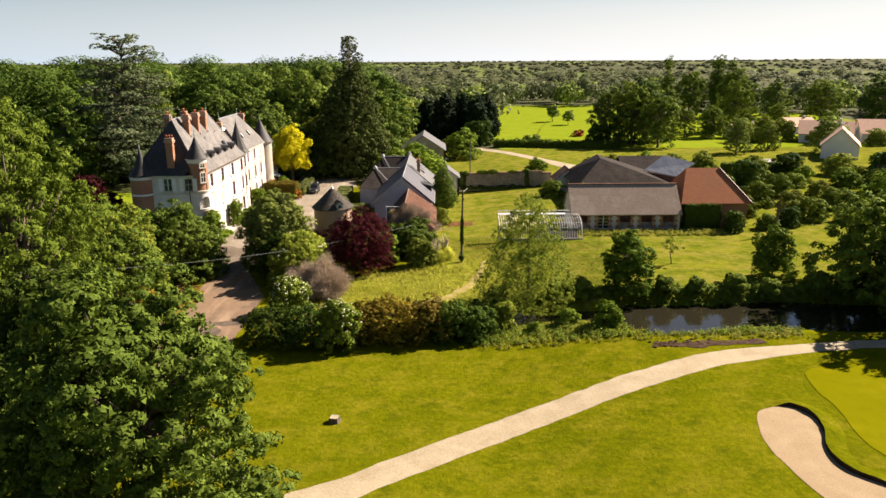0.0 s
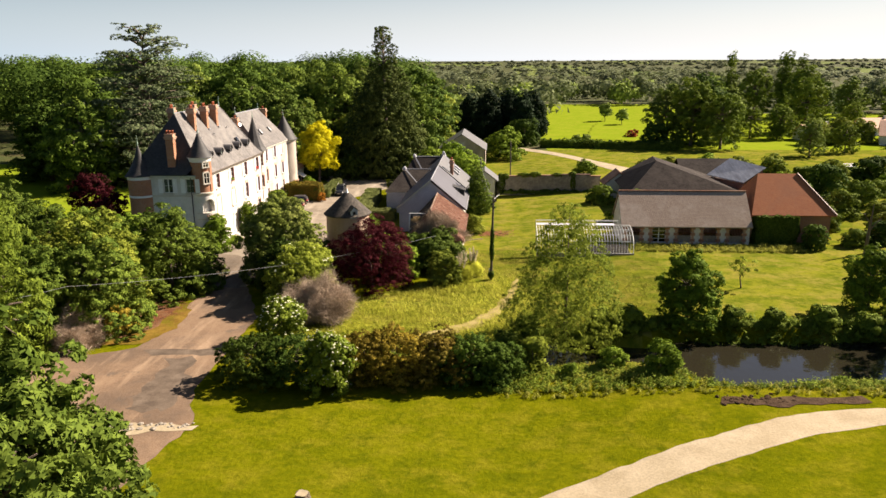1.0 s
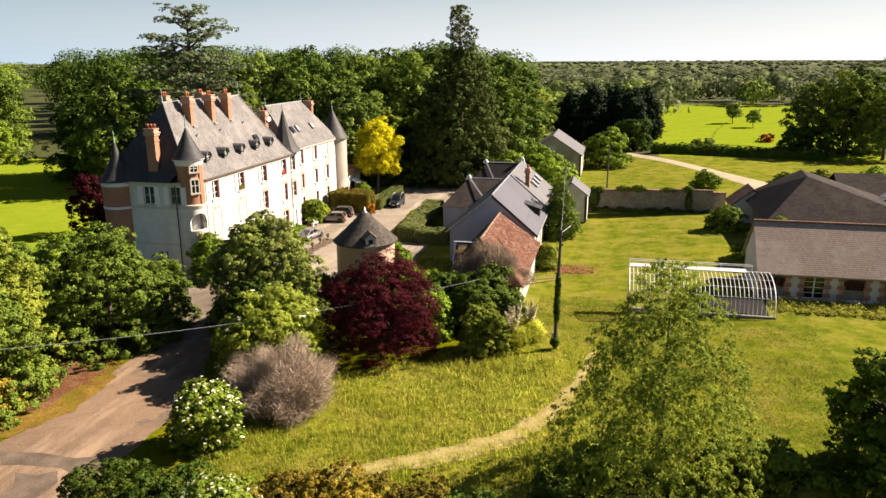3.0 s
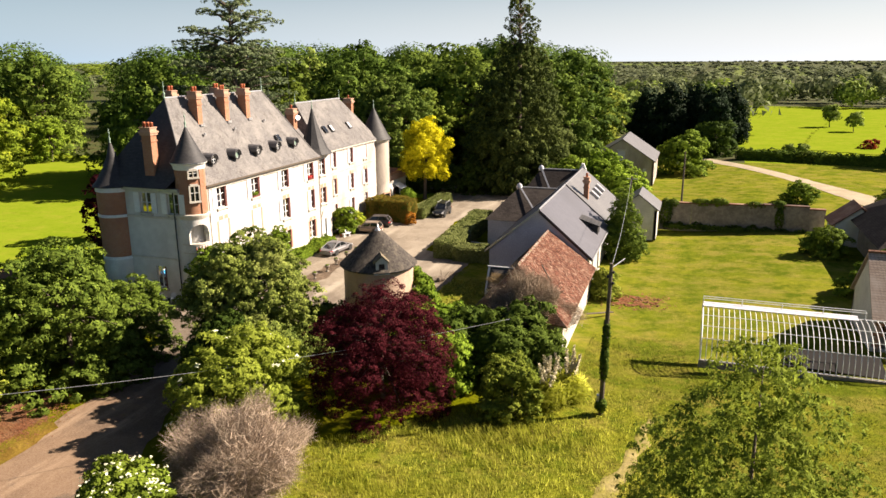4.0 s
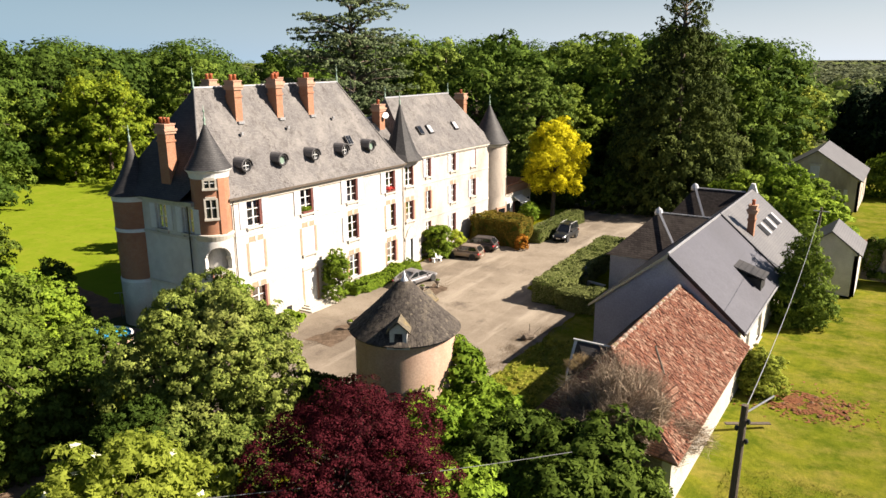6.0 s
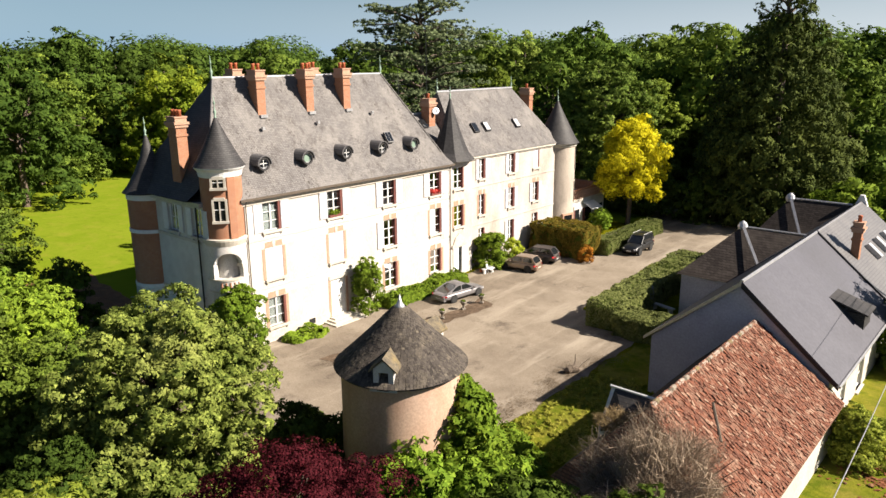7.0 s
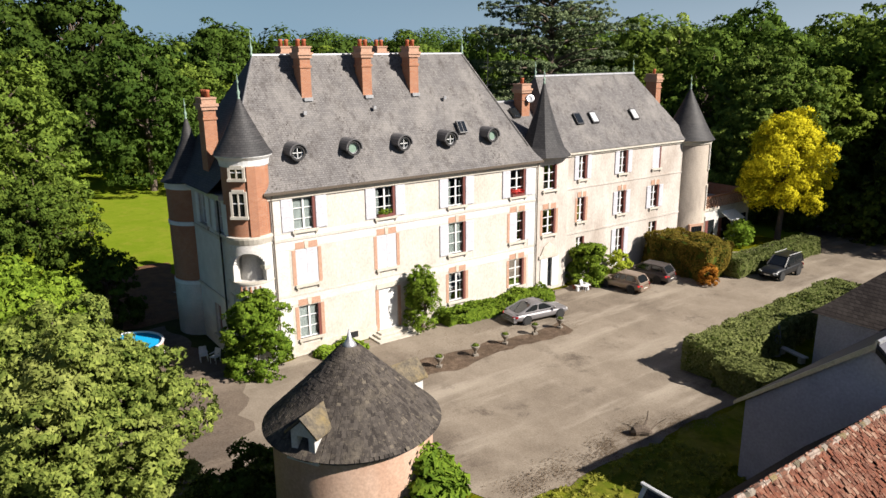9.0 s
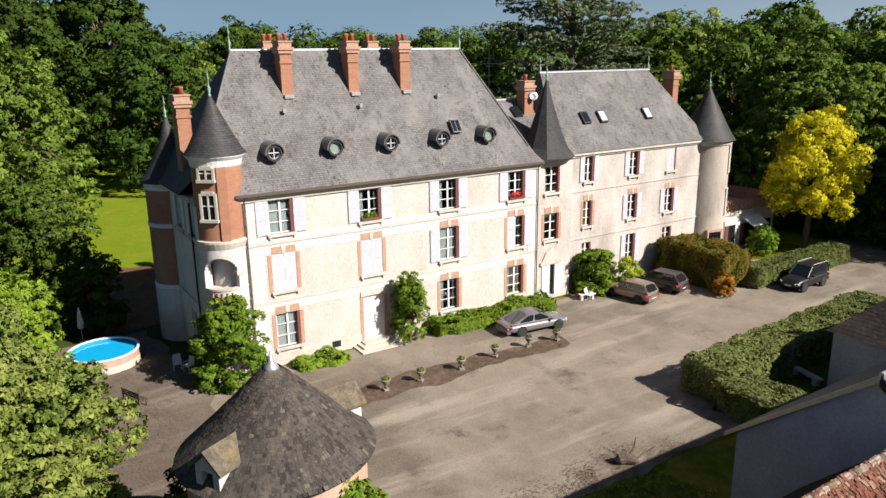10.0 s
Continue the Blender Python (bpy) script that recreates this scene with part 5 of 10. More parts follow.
def build_wing():
    y0, y1 = 136.4, 152.4
    cols = ((138.6, 0.95), (143.6, 1.05), (148.1, 1.1))
    holes = []
    for k, (y, w) in enumerate(cols):
        u = y - w / 2 - y0
        holes += [(u, u + w, 8.75, 10.75), (u, u + w, 5.15, 7.2)]
        holes.append((u, u + w, 0.5 if k == 1 else 1.5, 3.8))
    part("wing_wall", wall_slab(Geo(), (WX, y0, 0), (0, 1, 0), (1, 0, 0), y1 - y0, 11.1, 0.5, holes), M["wing_plaster"], ch, "cream plaster wing wall")
    for k, (y, w) in enumerate(cols):
        base = lambda z: frame_matrix((WX, y - w / 2, z), (0, 1, 0), (1, 0, 0))
        window(ch, base(8.75), w, 2.0, 3, ("open", "open", "shut")[k], None, True, 1)
        window(ch, base(5.15), w, 2.05, 3, (None, "open", "open")[k], True, True, 0)
        window(ch, base(0.5 if k == 1 else 1.5), w, 3.3 if k == 1 else 2.3, 4, "open" if k == 1 else None, None, k != 1, 0)
    part("wing_cornice", Geo().box(WX - 0.05, WX + 0.12, y0, y1, 10.75, 10.9).box(WX - 0.05, WX + 0.26, y0, y1, 10.9, 11.08), M["stone_trim"], ch, "moulded stone cornice")
    part("string_course", Geo().box(WX - 0.02, WX + 0.06, y0, y1, 4.15, 4.3).box(WX - 0.02, WX + 0.06, y0, y1, 8.0, 8.1), M["wing_plaster"], ch)
    part("wing_end_wall", Geo().box(-46.5, WX - 0.5, y1 - 0.4, y1, 0, 11.1).box(-46.9, -46.5, 133, y1, 0, 11.1), M["plaster_white"], ch)
    wr = part("wing_roof", hip_roof(Geo(), -46.9, WX + 0.32, 135.2, 152.7, 11.1, ((-41.8, 137.3), (-41.8, 149.7)), 17.0, 0.1, 0.07), M["slate_old"], ch, "steep wing roof of brown-grey slate")
    part("ridge_cap", Geo().tube([(-41.8, 137.2, 17.02), (-41.8, 149.8, 17.02)], 0.12, 6), M["zinc"], wr, "zinc ridge")
    finial(wr, -41.8, 137.3, 17.0, 1.3)
    finial(wr, -41.8, 149.7, 17.0, 1.3)
    chimney(wr, -41.9, 152.9, 1.25, 0.7, 8.0, 16.9, 1, "x", M["brick"])
    for y, m in ((139.55, "car_glass"), (141.4, "zinc"), (146.6, "zinc")):
        z = 13.55
        x = WX + 0.3 - (z - 11.1) * 0.79
        xf = Matrix.Translation((x, y, z)) @ Euler((0, radians(51.5), 0)).to_matrix().to_4x4()
        fr = part("skylight", Geo(xf).box(-0.55, 0.55, -0.38, 0.38, -0.1, 0.08), M["metal"], wr, "roof window")
        part("pane", Geo(xf).box(-0.45, 0.45, -0.3, 0.3, 0.08, 0.1), M[m], fr)
    # link roof behind, with its chimney, dish and masts
    lk = part("link_roof", gable_roof(Geo(), "y", 129.5, 138.5, -42.0, 4.5, 4.5, 10.9, 14.9), M["slate_old"], ch, "lower linking slate roof")
    part("ridge_cap", Geo().tube([(-42.0, 130, 15.05), (-42.0, 138, 15.05)], 0.1, 6), M["zinc"], lk)
    part("skylight", Geo(Matrix.Translation((-40.9, 134.2, 14.1)) @ Euler((0, radians(41.6), 0)).to_matrix().to_4x4()).box(-0.5, 0.5, -0.35, 0.35, -0.02, 0.2), M["car_glass"], lk)
    chimney(lk, -41.2, 135.3, 1.0, 0.85, 13.5, 16.5, 1, "y")
    part("satellite_dish", Geo(Matrix.Translation((-40.5, 135.55, 15.3)) @ Euler((0, radians(70), radians(-25))).to_matrix().to_4x4()).lathe(0, 0, [(0.02, -0.08), (0.2, -0.06), (0.35, 0.04), (0.36, 0.06), (0.2, -0.03), (0.02, -0.05)], 18), M["zinc"], lk, "pale grey satellite dish", smooth=True)
    part("antenna_mast", Geo().tube([(-41.4, 135.3, 15.5), (-41.4, 135.3, 22.2)], 0.022, 5), M["metal"], lk, "tall thin antenna mast")
    a2 = Geo().tube([(-43.0, 133.1, 14), (-43.0, 133.1, 19.3)], 0.028, 5)
    for z, l in ((18.2, 0.5), (17.8, 0.8), (17.6, 0.35), (16.9, 0.4), (16.4, 0.5)):
        a2.tube([(-43.0, 133.1 - l, z), (-43.0, 133.1 + l, z)], 0.018, 4)
    part("antenna", a2, M["metal"], lk, "television aerial")
    # stair turret
    cx, cy, r = -37.95, 134.7, 1.95
    st = Geo().box(-39.5, -36.75, 132.85, 136.45, 0, 11.0)
    holes = [(0.9, 2.3, 8.4, 10.4), (0.9, 2.3, 4.75, 6.8), (0.9, 2.3, 0.3, 2.75)]
    tw = part("stair_turret", wall_slab(Geo(), (-36.7, 132.82, 0), (0, 1, 0), (1, 0, 0), 3.6, 11.0, 0.5, holes), M["wing_plaster"], ch, "projecting plaster stair turret")
    part("stair_side", Geo().box(-39.0, -37.2, 136.05, 136.42, 0, 11.0).box(-37.2, -36.72, 132.82, 133.1, 0.0, 11.0), M["wing_plaster"], tw)
    for a, b, c, d in holes[:2]:
        window(tw, frame_matrix((-36.7, 132.82 + a, c), (0, 1, 0), (1, 0, 0)), b - a, d - c, 3, None, c < 8, True, 1)
    xf = frame_matrix((-36.7, 133.72, 0.3), (0, 1, 0), (1, 0, 0))
    part("door", Geo(xf).box(0.62, 1.12, -0.2, -0.12, 0, 2.5), M["car_glass"], tw, "dark glazed stair door")
    part("door_leaf", Geo(xf).box(-0.15, 0.62, -0.1, 0.07, 0, 2.55), M["white"], tw, "white door leaf standing open")
    part("door_leaf", Geo(xf).box(1.12, 1.85, -0.1, 0.07, 0, 2.55), M["white"], tw, "white door leaf standing open")
    part("door_hood", Geo(xf).box(-0.35, 1.75, -0.02, 0.14, 2.5, 2.75).prism([(-0.2, 0, 2.75), (1.6, 0, 2.75), (1.2, 0, 3.5), (0.7, 0, 3.8), (0.2, 0, 3.5)], (0, 0.1, 0)), M["stone_trim"], tw, "carved stone door crest")
    part("stair_cornice", Geo().box(-39.2, -36.55, 132.7, 136.55, 10.85, 11.05), M["stone_trim"], tw)
    cone = part("turret_roof", Geo().lathe(cx, cy, [(2.35, 11.02), (1.75, 11.7), (1.2, 13.0), (0.55, 14.9), (0.06, 16.7)], 10), M["slate_dark"], ch, "tall faceted conical stair turret roof")
    finial(cone, cx, cy, 16.6, 1.1)
    # round tower
    tx, ty, tr = -38.2, 153.7, 2.15
    t = part("tower", Geo().lathe(tx, ty, [(tr + 0.05, 0), (tr, 0.5), (tr, 10.75)], 40, False), M["tower_plaster"], ch, "round tower of stained weathered plaster", smooth=True)
    part("tower_cornice", Geo().lathe(tx, ty, [(tr, 10.5), (tr + 0.12, 10.6), (tr + 0.14, 10.8), (tr + 0.24, 10.95)], 40), M["stone_trim"], t)
    cr = part("tower_roof", cone_roof(Geo(), tx, ty, tr + 0.4, 10.92, 15.6, 36), M["slate_dark"], ch, "pointed conical slate tower roof", smooth=True)
    finial(cr, tx, ty, 15.5, 1.3)
    for az, z, w, h, grille in ((30, 8.2, 0.7, 2.1, 0), (30, 4.4, 0.7, 2.0, 0), (-12, 1.3, 1.3, 1.5, 1), (42, 0.9, 0.9, 2.4, 0)):
        a = radians(az)
        o, u = Vector((math.cos(a), math.sin(a), 0)), Vector((-math.sin(a), math.cos(a), 0))
        xf = frame_matrix(Vector((tx, ty, z)) + o * (tr - 0.03) - u * w / 2, u, o)
        f = Geo(xf)
        for x0, x1, z0, z1 in ((-0.16, 0.0, -0.05, h), (w, w + 0.16, -0.05, h), (-0.2, w + 0.2, h, h + 0.22), (-0.2, w + 0.2, -0.2, -0.02)):
            f.box(x0, x1, -0.2, 0.08, z0, z1)
        wf = part("window", f, M["brick_trim"] if grille else M["stone_trim"], t, "framed tower window")
        part("pane", Geo(xf).box(0, w, -0.1, 0.05, -0.02, h), M["car_glass"] if not az == 30 else M["white"], wf)
        if grille:
            for k in range(5):
                part("bar", Geo(xf).tube([(w * (k + 0.5) / 5, 0.08, 0), (w * (k + 0.5) / 5, 0.08, h)], 0.02, 5), M["metal"], wf)
    # terrace annex with a pierced brick parapet
    ax0, ax1, ay0, ay1 = -44.5, -37.4, 155.4, 164.0
    an = part("annex_wall", Geo().box(ax0, ax1, ay0, ay1, 0, 3.6), M["plaster_white"], ch, "low white annex under a roof terrace")
    part("annex_edge", Geo().box(ax0, ax1 + 0.12, ay0, ay1 + 0.12, 3.6, 3.85), M["stone_trim"], an)
    for k in range(int((ay1 - ay0) / 0.42)):
        y = ay0 + 0.2 + k * 0.42
        for z in (3.85, 4.2, 4.55):
            part("parapet_brick", Geo().box(ax1 - 0.15, ax1 + 0.05, y - 0.13 + (0.2 if z == 4.2 else 0), y + 0.13 + (0.2 if z == 4.2 else 0), z, z + 0.3), M["brick_trim"], an)
    part("parapet_rail", Geo().box(ax1 - 0.2, ax1 + 0.1, ay0, ay1 + 0.1, 4.88, 5.05).box(ax0, ax1, ay1 - 0.2, ay1 + 0.1, 3.85, 5.05).box(ax0, ax0 + 0.3, ay0, ay1, 3.85, 5.05), M["brick"], an, "pink brick parapet")
    for y, w, h in ((157.0, 1.0, 2.2), (159.3, 1.6, 2.2), (162.3, 1.2, 1.4)):
        part("annex_window", Geo().box(ax1, ax1 + 0.05, y, y + w, 2.6 - h, 2.6), M["car_glass"], an)
        part("annex_shutter", Geo().box(ax1, ax1 + 0.08, y - 0.5, y - 0.05, 2.6 - h, 2.6), M["wood_red"], an)
    part("awning", Geo().prism([(ax1, 159.0, 3.2), (ax1, 161.4, 3.2), (ax1 + 1.3, 161.4, 2.5), (ax1 + 1.3, 159.0, 2.5)], (0, 0, 0.06)), M["awning"], an, "white canvas awning")


build_main()
build_turret()
build_wing()


# ---- dovecote ----
DX, DY = -16.16, 105.3


def build_dovecote():
    dv = thing("dovecote", "round pink-plastered dovecote with a conical slate roof", "dovecote", (DX, DY, 0))
    g = Geo()
    n = 56
    prof = [(2.88, 0), (2.84, 2.0), (2.8, 4.5), (2.8, 6.6)]
    g.lathe(DX, DY, prof, n, False)
    part("wall", g, M["dove_plaster"], dv, "round wall of stained pinkish plaster", smooth=True)
    roof = part("roof", Geo().lathe(DX, DY, [(3.0, 6.42), (2.98, 6.5), (2.2, 7.2), (1.2, 8.2), (0.3, 9.15), (0.05, 9.3)], n), M["slate_dark"], dv, "weathered conical roof deck")
    part("roof_cap", Geo().lathe(DX, DY, [(0.30, 9.14), (0.2, 9.3), (0.1, 9.45), (0.02, 9.8)], 16), M["zinc"], roof, "small pale zinc cap", smooth=True)
    # small gabled dormer
    for az in (-61, 97):
        dove_dormer(roof, radians(az))
    return dv, roof


def dove_dormer(roof, a):
    o, u = Vector((math.cos(a), math.sin(a), 0)), Vector((-math.sin(a), math.cos(a), 0))
    xf = frame_matrix(Vector((DX, DY, 6.36)) + o * 2.84, u, o)
    dm = Geo(xf)
    for x0, x1, z0, z1 in ((-0.45, -0.22, 0.1, 1.0), (0.22, 0.45, 0.1, 1.0), (-0.22, 0.22, 0.1, 0.25), (-0.22, 0.22, 0.85, 1.0)):
        dm.box(x0, x1, -1.0, 0.05, z0, z1)
    dm.prism([(-0.45, 0.05, 1.0), (0.45, 0.05, 1.0), (0.0, 0.05, 1.4)], (0, -1.0, 0))
    dm.box(-0.6, 0.6, -0.2, 0.14, 0.0, 0.1)
    d = part("dormer", dm, M["plaster_white"], roof, "small plastered dormer with a dark opening")
    # solid near-black block: the shade inside is put into its colour
    part("opening", Geo(xf).box(-0.22, 0.22, -0.9, -0.5, 0.25, 0.85), M["dark"], d)
    dr = Geo(xf)
    dr.prism([(-0.62, 0.16, 0.88), (0.0, 0.16, 1.45), (0.0, 0.16, 1.54), (-0.62, 0.16, 0.97)], (0, -1.3, 0))
    dr.prism([(0.62, 0.16, 0.97), (0.0, 0.16, 1.54), (0.0, 0.16, 1.45), (0.62, 0.16, 0.88)], (0, -1.3, 0))
    part("dormer_roof", dr, M["moss"], d, "mossy slate dormer roof")


dovecote, dove_roof = build_dovecote()


# ---- long house with slate and tile roofs ----
def build_long_house():
    h = thing("long_house", "long low outbuilding with new slate roof and grey gable", "house", (-6.6, 135, 0))
    cx, xl, xr, ya, yb = -6.6, -11.6, -1.7, 122.5, 137.5
    ze, zr = 3.75, 8.05
    g = Geo()
    g.prism([(xl, ya, 0), (xr, ya, 0), (xr, ya, ze), (cx, ya, zr - 0.1), (xl, ya, ze)], (0, 0.4, 0))
    part("gable_wall", g, M["grey_wall"], h, "smooth grey-lilac rendered gable")
    part("long_wall", Geo().box(xl, xl + 0.4, ya + 0.4, 151, 0, ze), M["plaster_white"], h)
    hol = [(3.0, 4.2, 0.9, 2.9), (7.5, 9.0, 0.1, 2.6), (13.0, 14.2, 0.9, 2.9), (20.0, 21.2, 0.9, 2.9)]
    part("long_wall", wall_slab(Geo(), (xr, ya + 0.4, 0), (0, 1, 0), (1, 0, 0), 28.0, ze, 0.4, hol), M["plaster"], h, "cream plaster long wall")
    for a, b, c, d in hol:
        window(h, frame_matrix((xr, ya + 0.4 + a, c), (0, 1, 0), (1, 0, 0)), b - a, d - c, 3, None, None, True, 0, inner=None)
    part("far_gable", Geo().prism([(xl, 151, 0), (xr, 151, 0), (xr, 151, ze), (cx, 151, zr), (xl, 151, ze)], (0, 0.4, 0)), M["grey_wall"], h)
    r1 = part("roof", gable_roof(Geo(), "y", ya - 0.12, yb, cx, 5.45, 5.35, ze - 0.25, zr, 0.14), M["slate_new"], h, "smooth light-grey new slate roof")
    part("verge", Geo().prism([(cx, ya - 0.16, zr - 0.02), (xr + 0.47, ya - 0.16, ze - 0.27), (xr + 0.47, ya - 0.16, ze - 0.45), (cx, ya - 0.16, zr - 0.24)], (0, 0.12, 0)), M["metal"], r1, "dark verge board")
    part("verge", Geo().prism([(cx, ya - 0.16, zr + 0.15), (xl - 0.47, ya - 0.16, ze - 0.12), (xl - 0.47, ya - 0.16, ze - 0.3), (cx, ya - 0.16, zr - 0.1)], (0, 0.25, 0)), M["zinc"], r1, "pale zinc verge")
    part("ridge_cap", Geo().tube([(cx, ya - 0.1, zr + 0.14), (cx, 151, zr + 0.14)], 0.1, 6), M["zinc"], r1, "pale ridge line")
    r2 = part("roof", gable_roof(Geo(), "y", yb, 151.6, cx, 5.45, 5.35, ze - 0.2, zr + 0.05, 0.2), M["slate_mid"], h, "darker slate roof with roof windows")
    part("raised_verge", Geo().prism([(cx, yb - 0.12, zr + 0.3), (xr + 0.45, yb - 0.12, ze + 0.05), (xr + 0.45, yb - 0.12, ze - 0.2), (cx, yb - 0.12, zr)], (0, 0.14, 0)), M["metal"], r2)
    part("gable_coping", Geo().prism([(cx - 0.5, 151.3, zr - 0.2), (cx + 0.5, 151.3, zr - 0.2), (cx + 0.15, 151.3, zr + 0.75), (cx - 0.15, 151.3, zr + 0.75)], (0, 0.4, 0)), M["white"], r2, "white gable coping")
    chimney(r2, -4.4, 139.5, 0.55, 0.55, 5.5, 8.9, 1, "y")
    for y in (143.0, 145.6, 148.2):
        xf = Matrix.Translation((-3.9, y, 6.05)) @ Euler((0, radians(40.5), 0)).to_matrix().to_4x4()
        part("skylight", Geo(xf).box(-0.65, 0.65, -0.32, 0.32, -0.05, 0.3), M["zinc"], r2, "slim roof window")
    # hipped dormer on the sunny slope
    d = part("dormer", Geo().box(-3.3, -1.8, 130.5, 132.3, 3.6, 5.05), M["slate_dark"], r1, "wide slate-hung dormer")
    part("dormer_roof", Geo().prism([(-4.1, 130.3, 5.82), (-4.1, 132.5, 5.82), (-1.6, 132.5, 5.02), (-1.6, 130.3, 5.02)], (0, 0, 0.1)), M["slate_dark"], d, "dark flat dormer roof")
    part("gutter", Geo().tube([(xr + 0.5, ya, ze - 0.3), (xr + 0.5, 151, ze - 0.3)], 0.08, 6), M["zinc"], h, "zinc gutter")
    # hipped pavilion towards the courtyard, and a second one behind it
    for x0, y0, y1, tipx, tipy, zt in ((-15.6, 136.4, 147.0, -13.0, 141.7, 6.9), (-14.6, 147.0, 155.5, -12.2, 151.3, 7.9)):
        pv = part("pavilion_wall", Geo().box(x0, xl + 0.2, y0, y1, 0, 3.8), M["grey_wall"], h, "grey rendered pavilion")
        g = Geo()
        e = 0.3
        A, B, C, D = (x0 - e, y0 - e, 3.7), (-8.0, y0 - e, 3.7), (-8.0, y1 + e, 3.7), (x0 - e, y1 + e, 3.7)
        T, R = (tipx, tipy, zt), (-7.2, tipy, zt)
        g.poly(A, B, R, T).poly(C, D, T, R).poly(D, A, T).poly(A, D, C, B)
        pr = part("pavilion_roof", g, M["barn_slate"], h, "dark hipped slate roof")
        part("ridge_cap", Geo().tube([T, R], 0.09, 6), M["zinc"], pr)
        part("hip_cap", Geo().prism([Vector(T) + Vector((-0.1, -0.1, 0.06)), Vector(T) + Vector((0.14, -0.1, 0.06)), (-9.7, y0 + 0.4, 4.6), (-9.9, y0 + 0.4, 4.6)], (0, 0, 0.12)), M["zinc"], pr, "pale zinc valley flashing")
        part("zinc_knob", Geo().lathe(T[0], T[1], [(0.35, zt - 0.25), (0.42, zt), (0.3, zt + 0.3), (0.05, zt + 0.5)], 10), M["zinc"], pr)
    return h


long_house = build_long_house()


def build_tile_house():
    h = thing("tiled_outbuilding", "old outbuilding with a worn red-brown clay tile roof", "outbuilding", (-5, 114, 0))
    cx, xl, xr, y0, y1 = -5.6, -8.5, -1.2, 105.6, 122.3
    zr, ze, zel = 6.05, 2.75, 2.9
    part("wall", Geo().box(xr - 0.45, xr, y0 + 0.3, y1, 0, ze), M["plaster"], h, "pale plastered long wall")
    part("wall", Geo().box(xl, xl + 0.4, y0 + 2, y1, 0, zel), M["rubble"], h)
    part("end_wall", Geo().prism([(xl, y0 + 2.2, 0), (xr - 0.45, y0 + 0.3, 0), (xr - 0.45, y0 + 0.3, ze), (cx, y0 + 1.2, 4.6), (xl, y0 + 2.2, zel)], (0, 0.4, 0)), M["rubble"], h)
    g = Geo()
    g.prism([(cx, y0 + 3.6, zr), (cx, y1, zr), (xr + 0.35, y1, ze - 0.15), (xr + 0.35, y0, ze - 0.15)], (0, 0, 0.12))
    # unlit side of the roof: its shade is put into the slate colour
    part("rear_slope", Geo().prism([(cx, y1, zr), (cx, y0 + 3.6, zr), (xl - 0.2, y0 + 1.0, zel - 0.1), (xl - 0.2, y1, zel - 0.1)], (0, 0, 0.12)), M["barn_slate"], h, "slate rear slope, darkened for shade")
    g.prism([(cx, y0 + 3.6, zr), (xl - 0.2, y0 + 1.0, zel - 0.1), (xr + 0.35, y0, ze - 0.15)], (0, 0, 0.12))
    roof = part("roof", g, M["tile_old"], h, "sagging roof of worn clay tiles")
    for k in range(46):
        y = y0 + 3.7 + k * 0.28
        part("ridge_tile", Geo().tube([(cx, y, zr + 0.08 + 0.02 * math.sin(k * 2.1)), (cx + 0.02 * math.sin(k * 5.3), y + 0.33, zr + 0.10 + 0.02 * math.sin(k * 2.1))], [0.145, 0.125], 8), (M["tile_brown"], M["tile_old"], M["moss"], M["tile_brown"], M["rubble"])[k * 7 % 5], roof)
    part("strut", Geo().tube([(-4.3, 112.8, 5.35), (-3.2, 111.0, 4.6)], 0.06, 5), M["wood_grey"], roof)
    # lucarne with white coping facing the courtyard
    L = part("gable_wall", Geo().prism([(-8.8, 110.9, 0.0), (-8.8, 113.1, 0.0), (-8.8, 113.1, 3.3), (-8.8, 112.0, 5.0), (-8.8, 110.9, 3.3)], (0.3, 0, 0)), M["white"], h, "white-coped gable")
    part("gable_roof", Geo().prism([(-8.6, 112.0, 4.95), (-6.3, 112.0, 4.95), (-7.4, 110.7, 3.9), (-8.6, 110.7, 3.3)], (0, 0, 0.1)), M["slate_dark"], L, "small slate roof")
    part("gable_roof", Geo().prism([(-8.6, 112.0, 4.95), (-6.3, 112.0, 4.95), (-7.4, 113.3, 3.9), (-8.6, 113.3, 3.3)], (0, 0, 0.1)), M["slate_dark"], L)
    part("ridge_cap", Geo().tube([(-8.85, 112, 5.08), (-6.5, 112, 5.08)], 0.07, 6), M["white"], L)
    return h, roof


tile_house, tile_roof = build_tile_house()


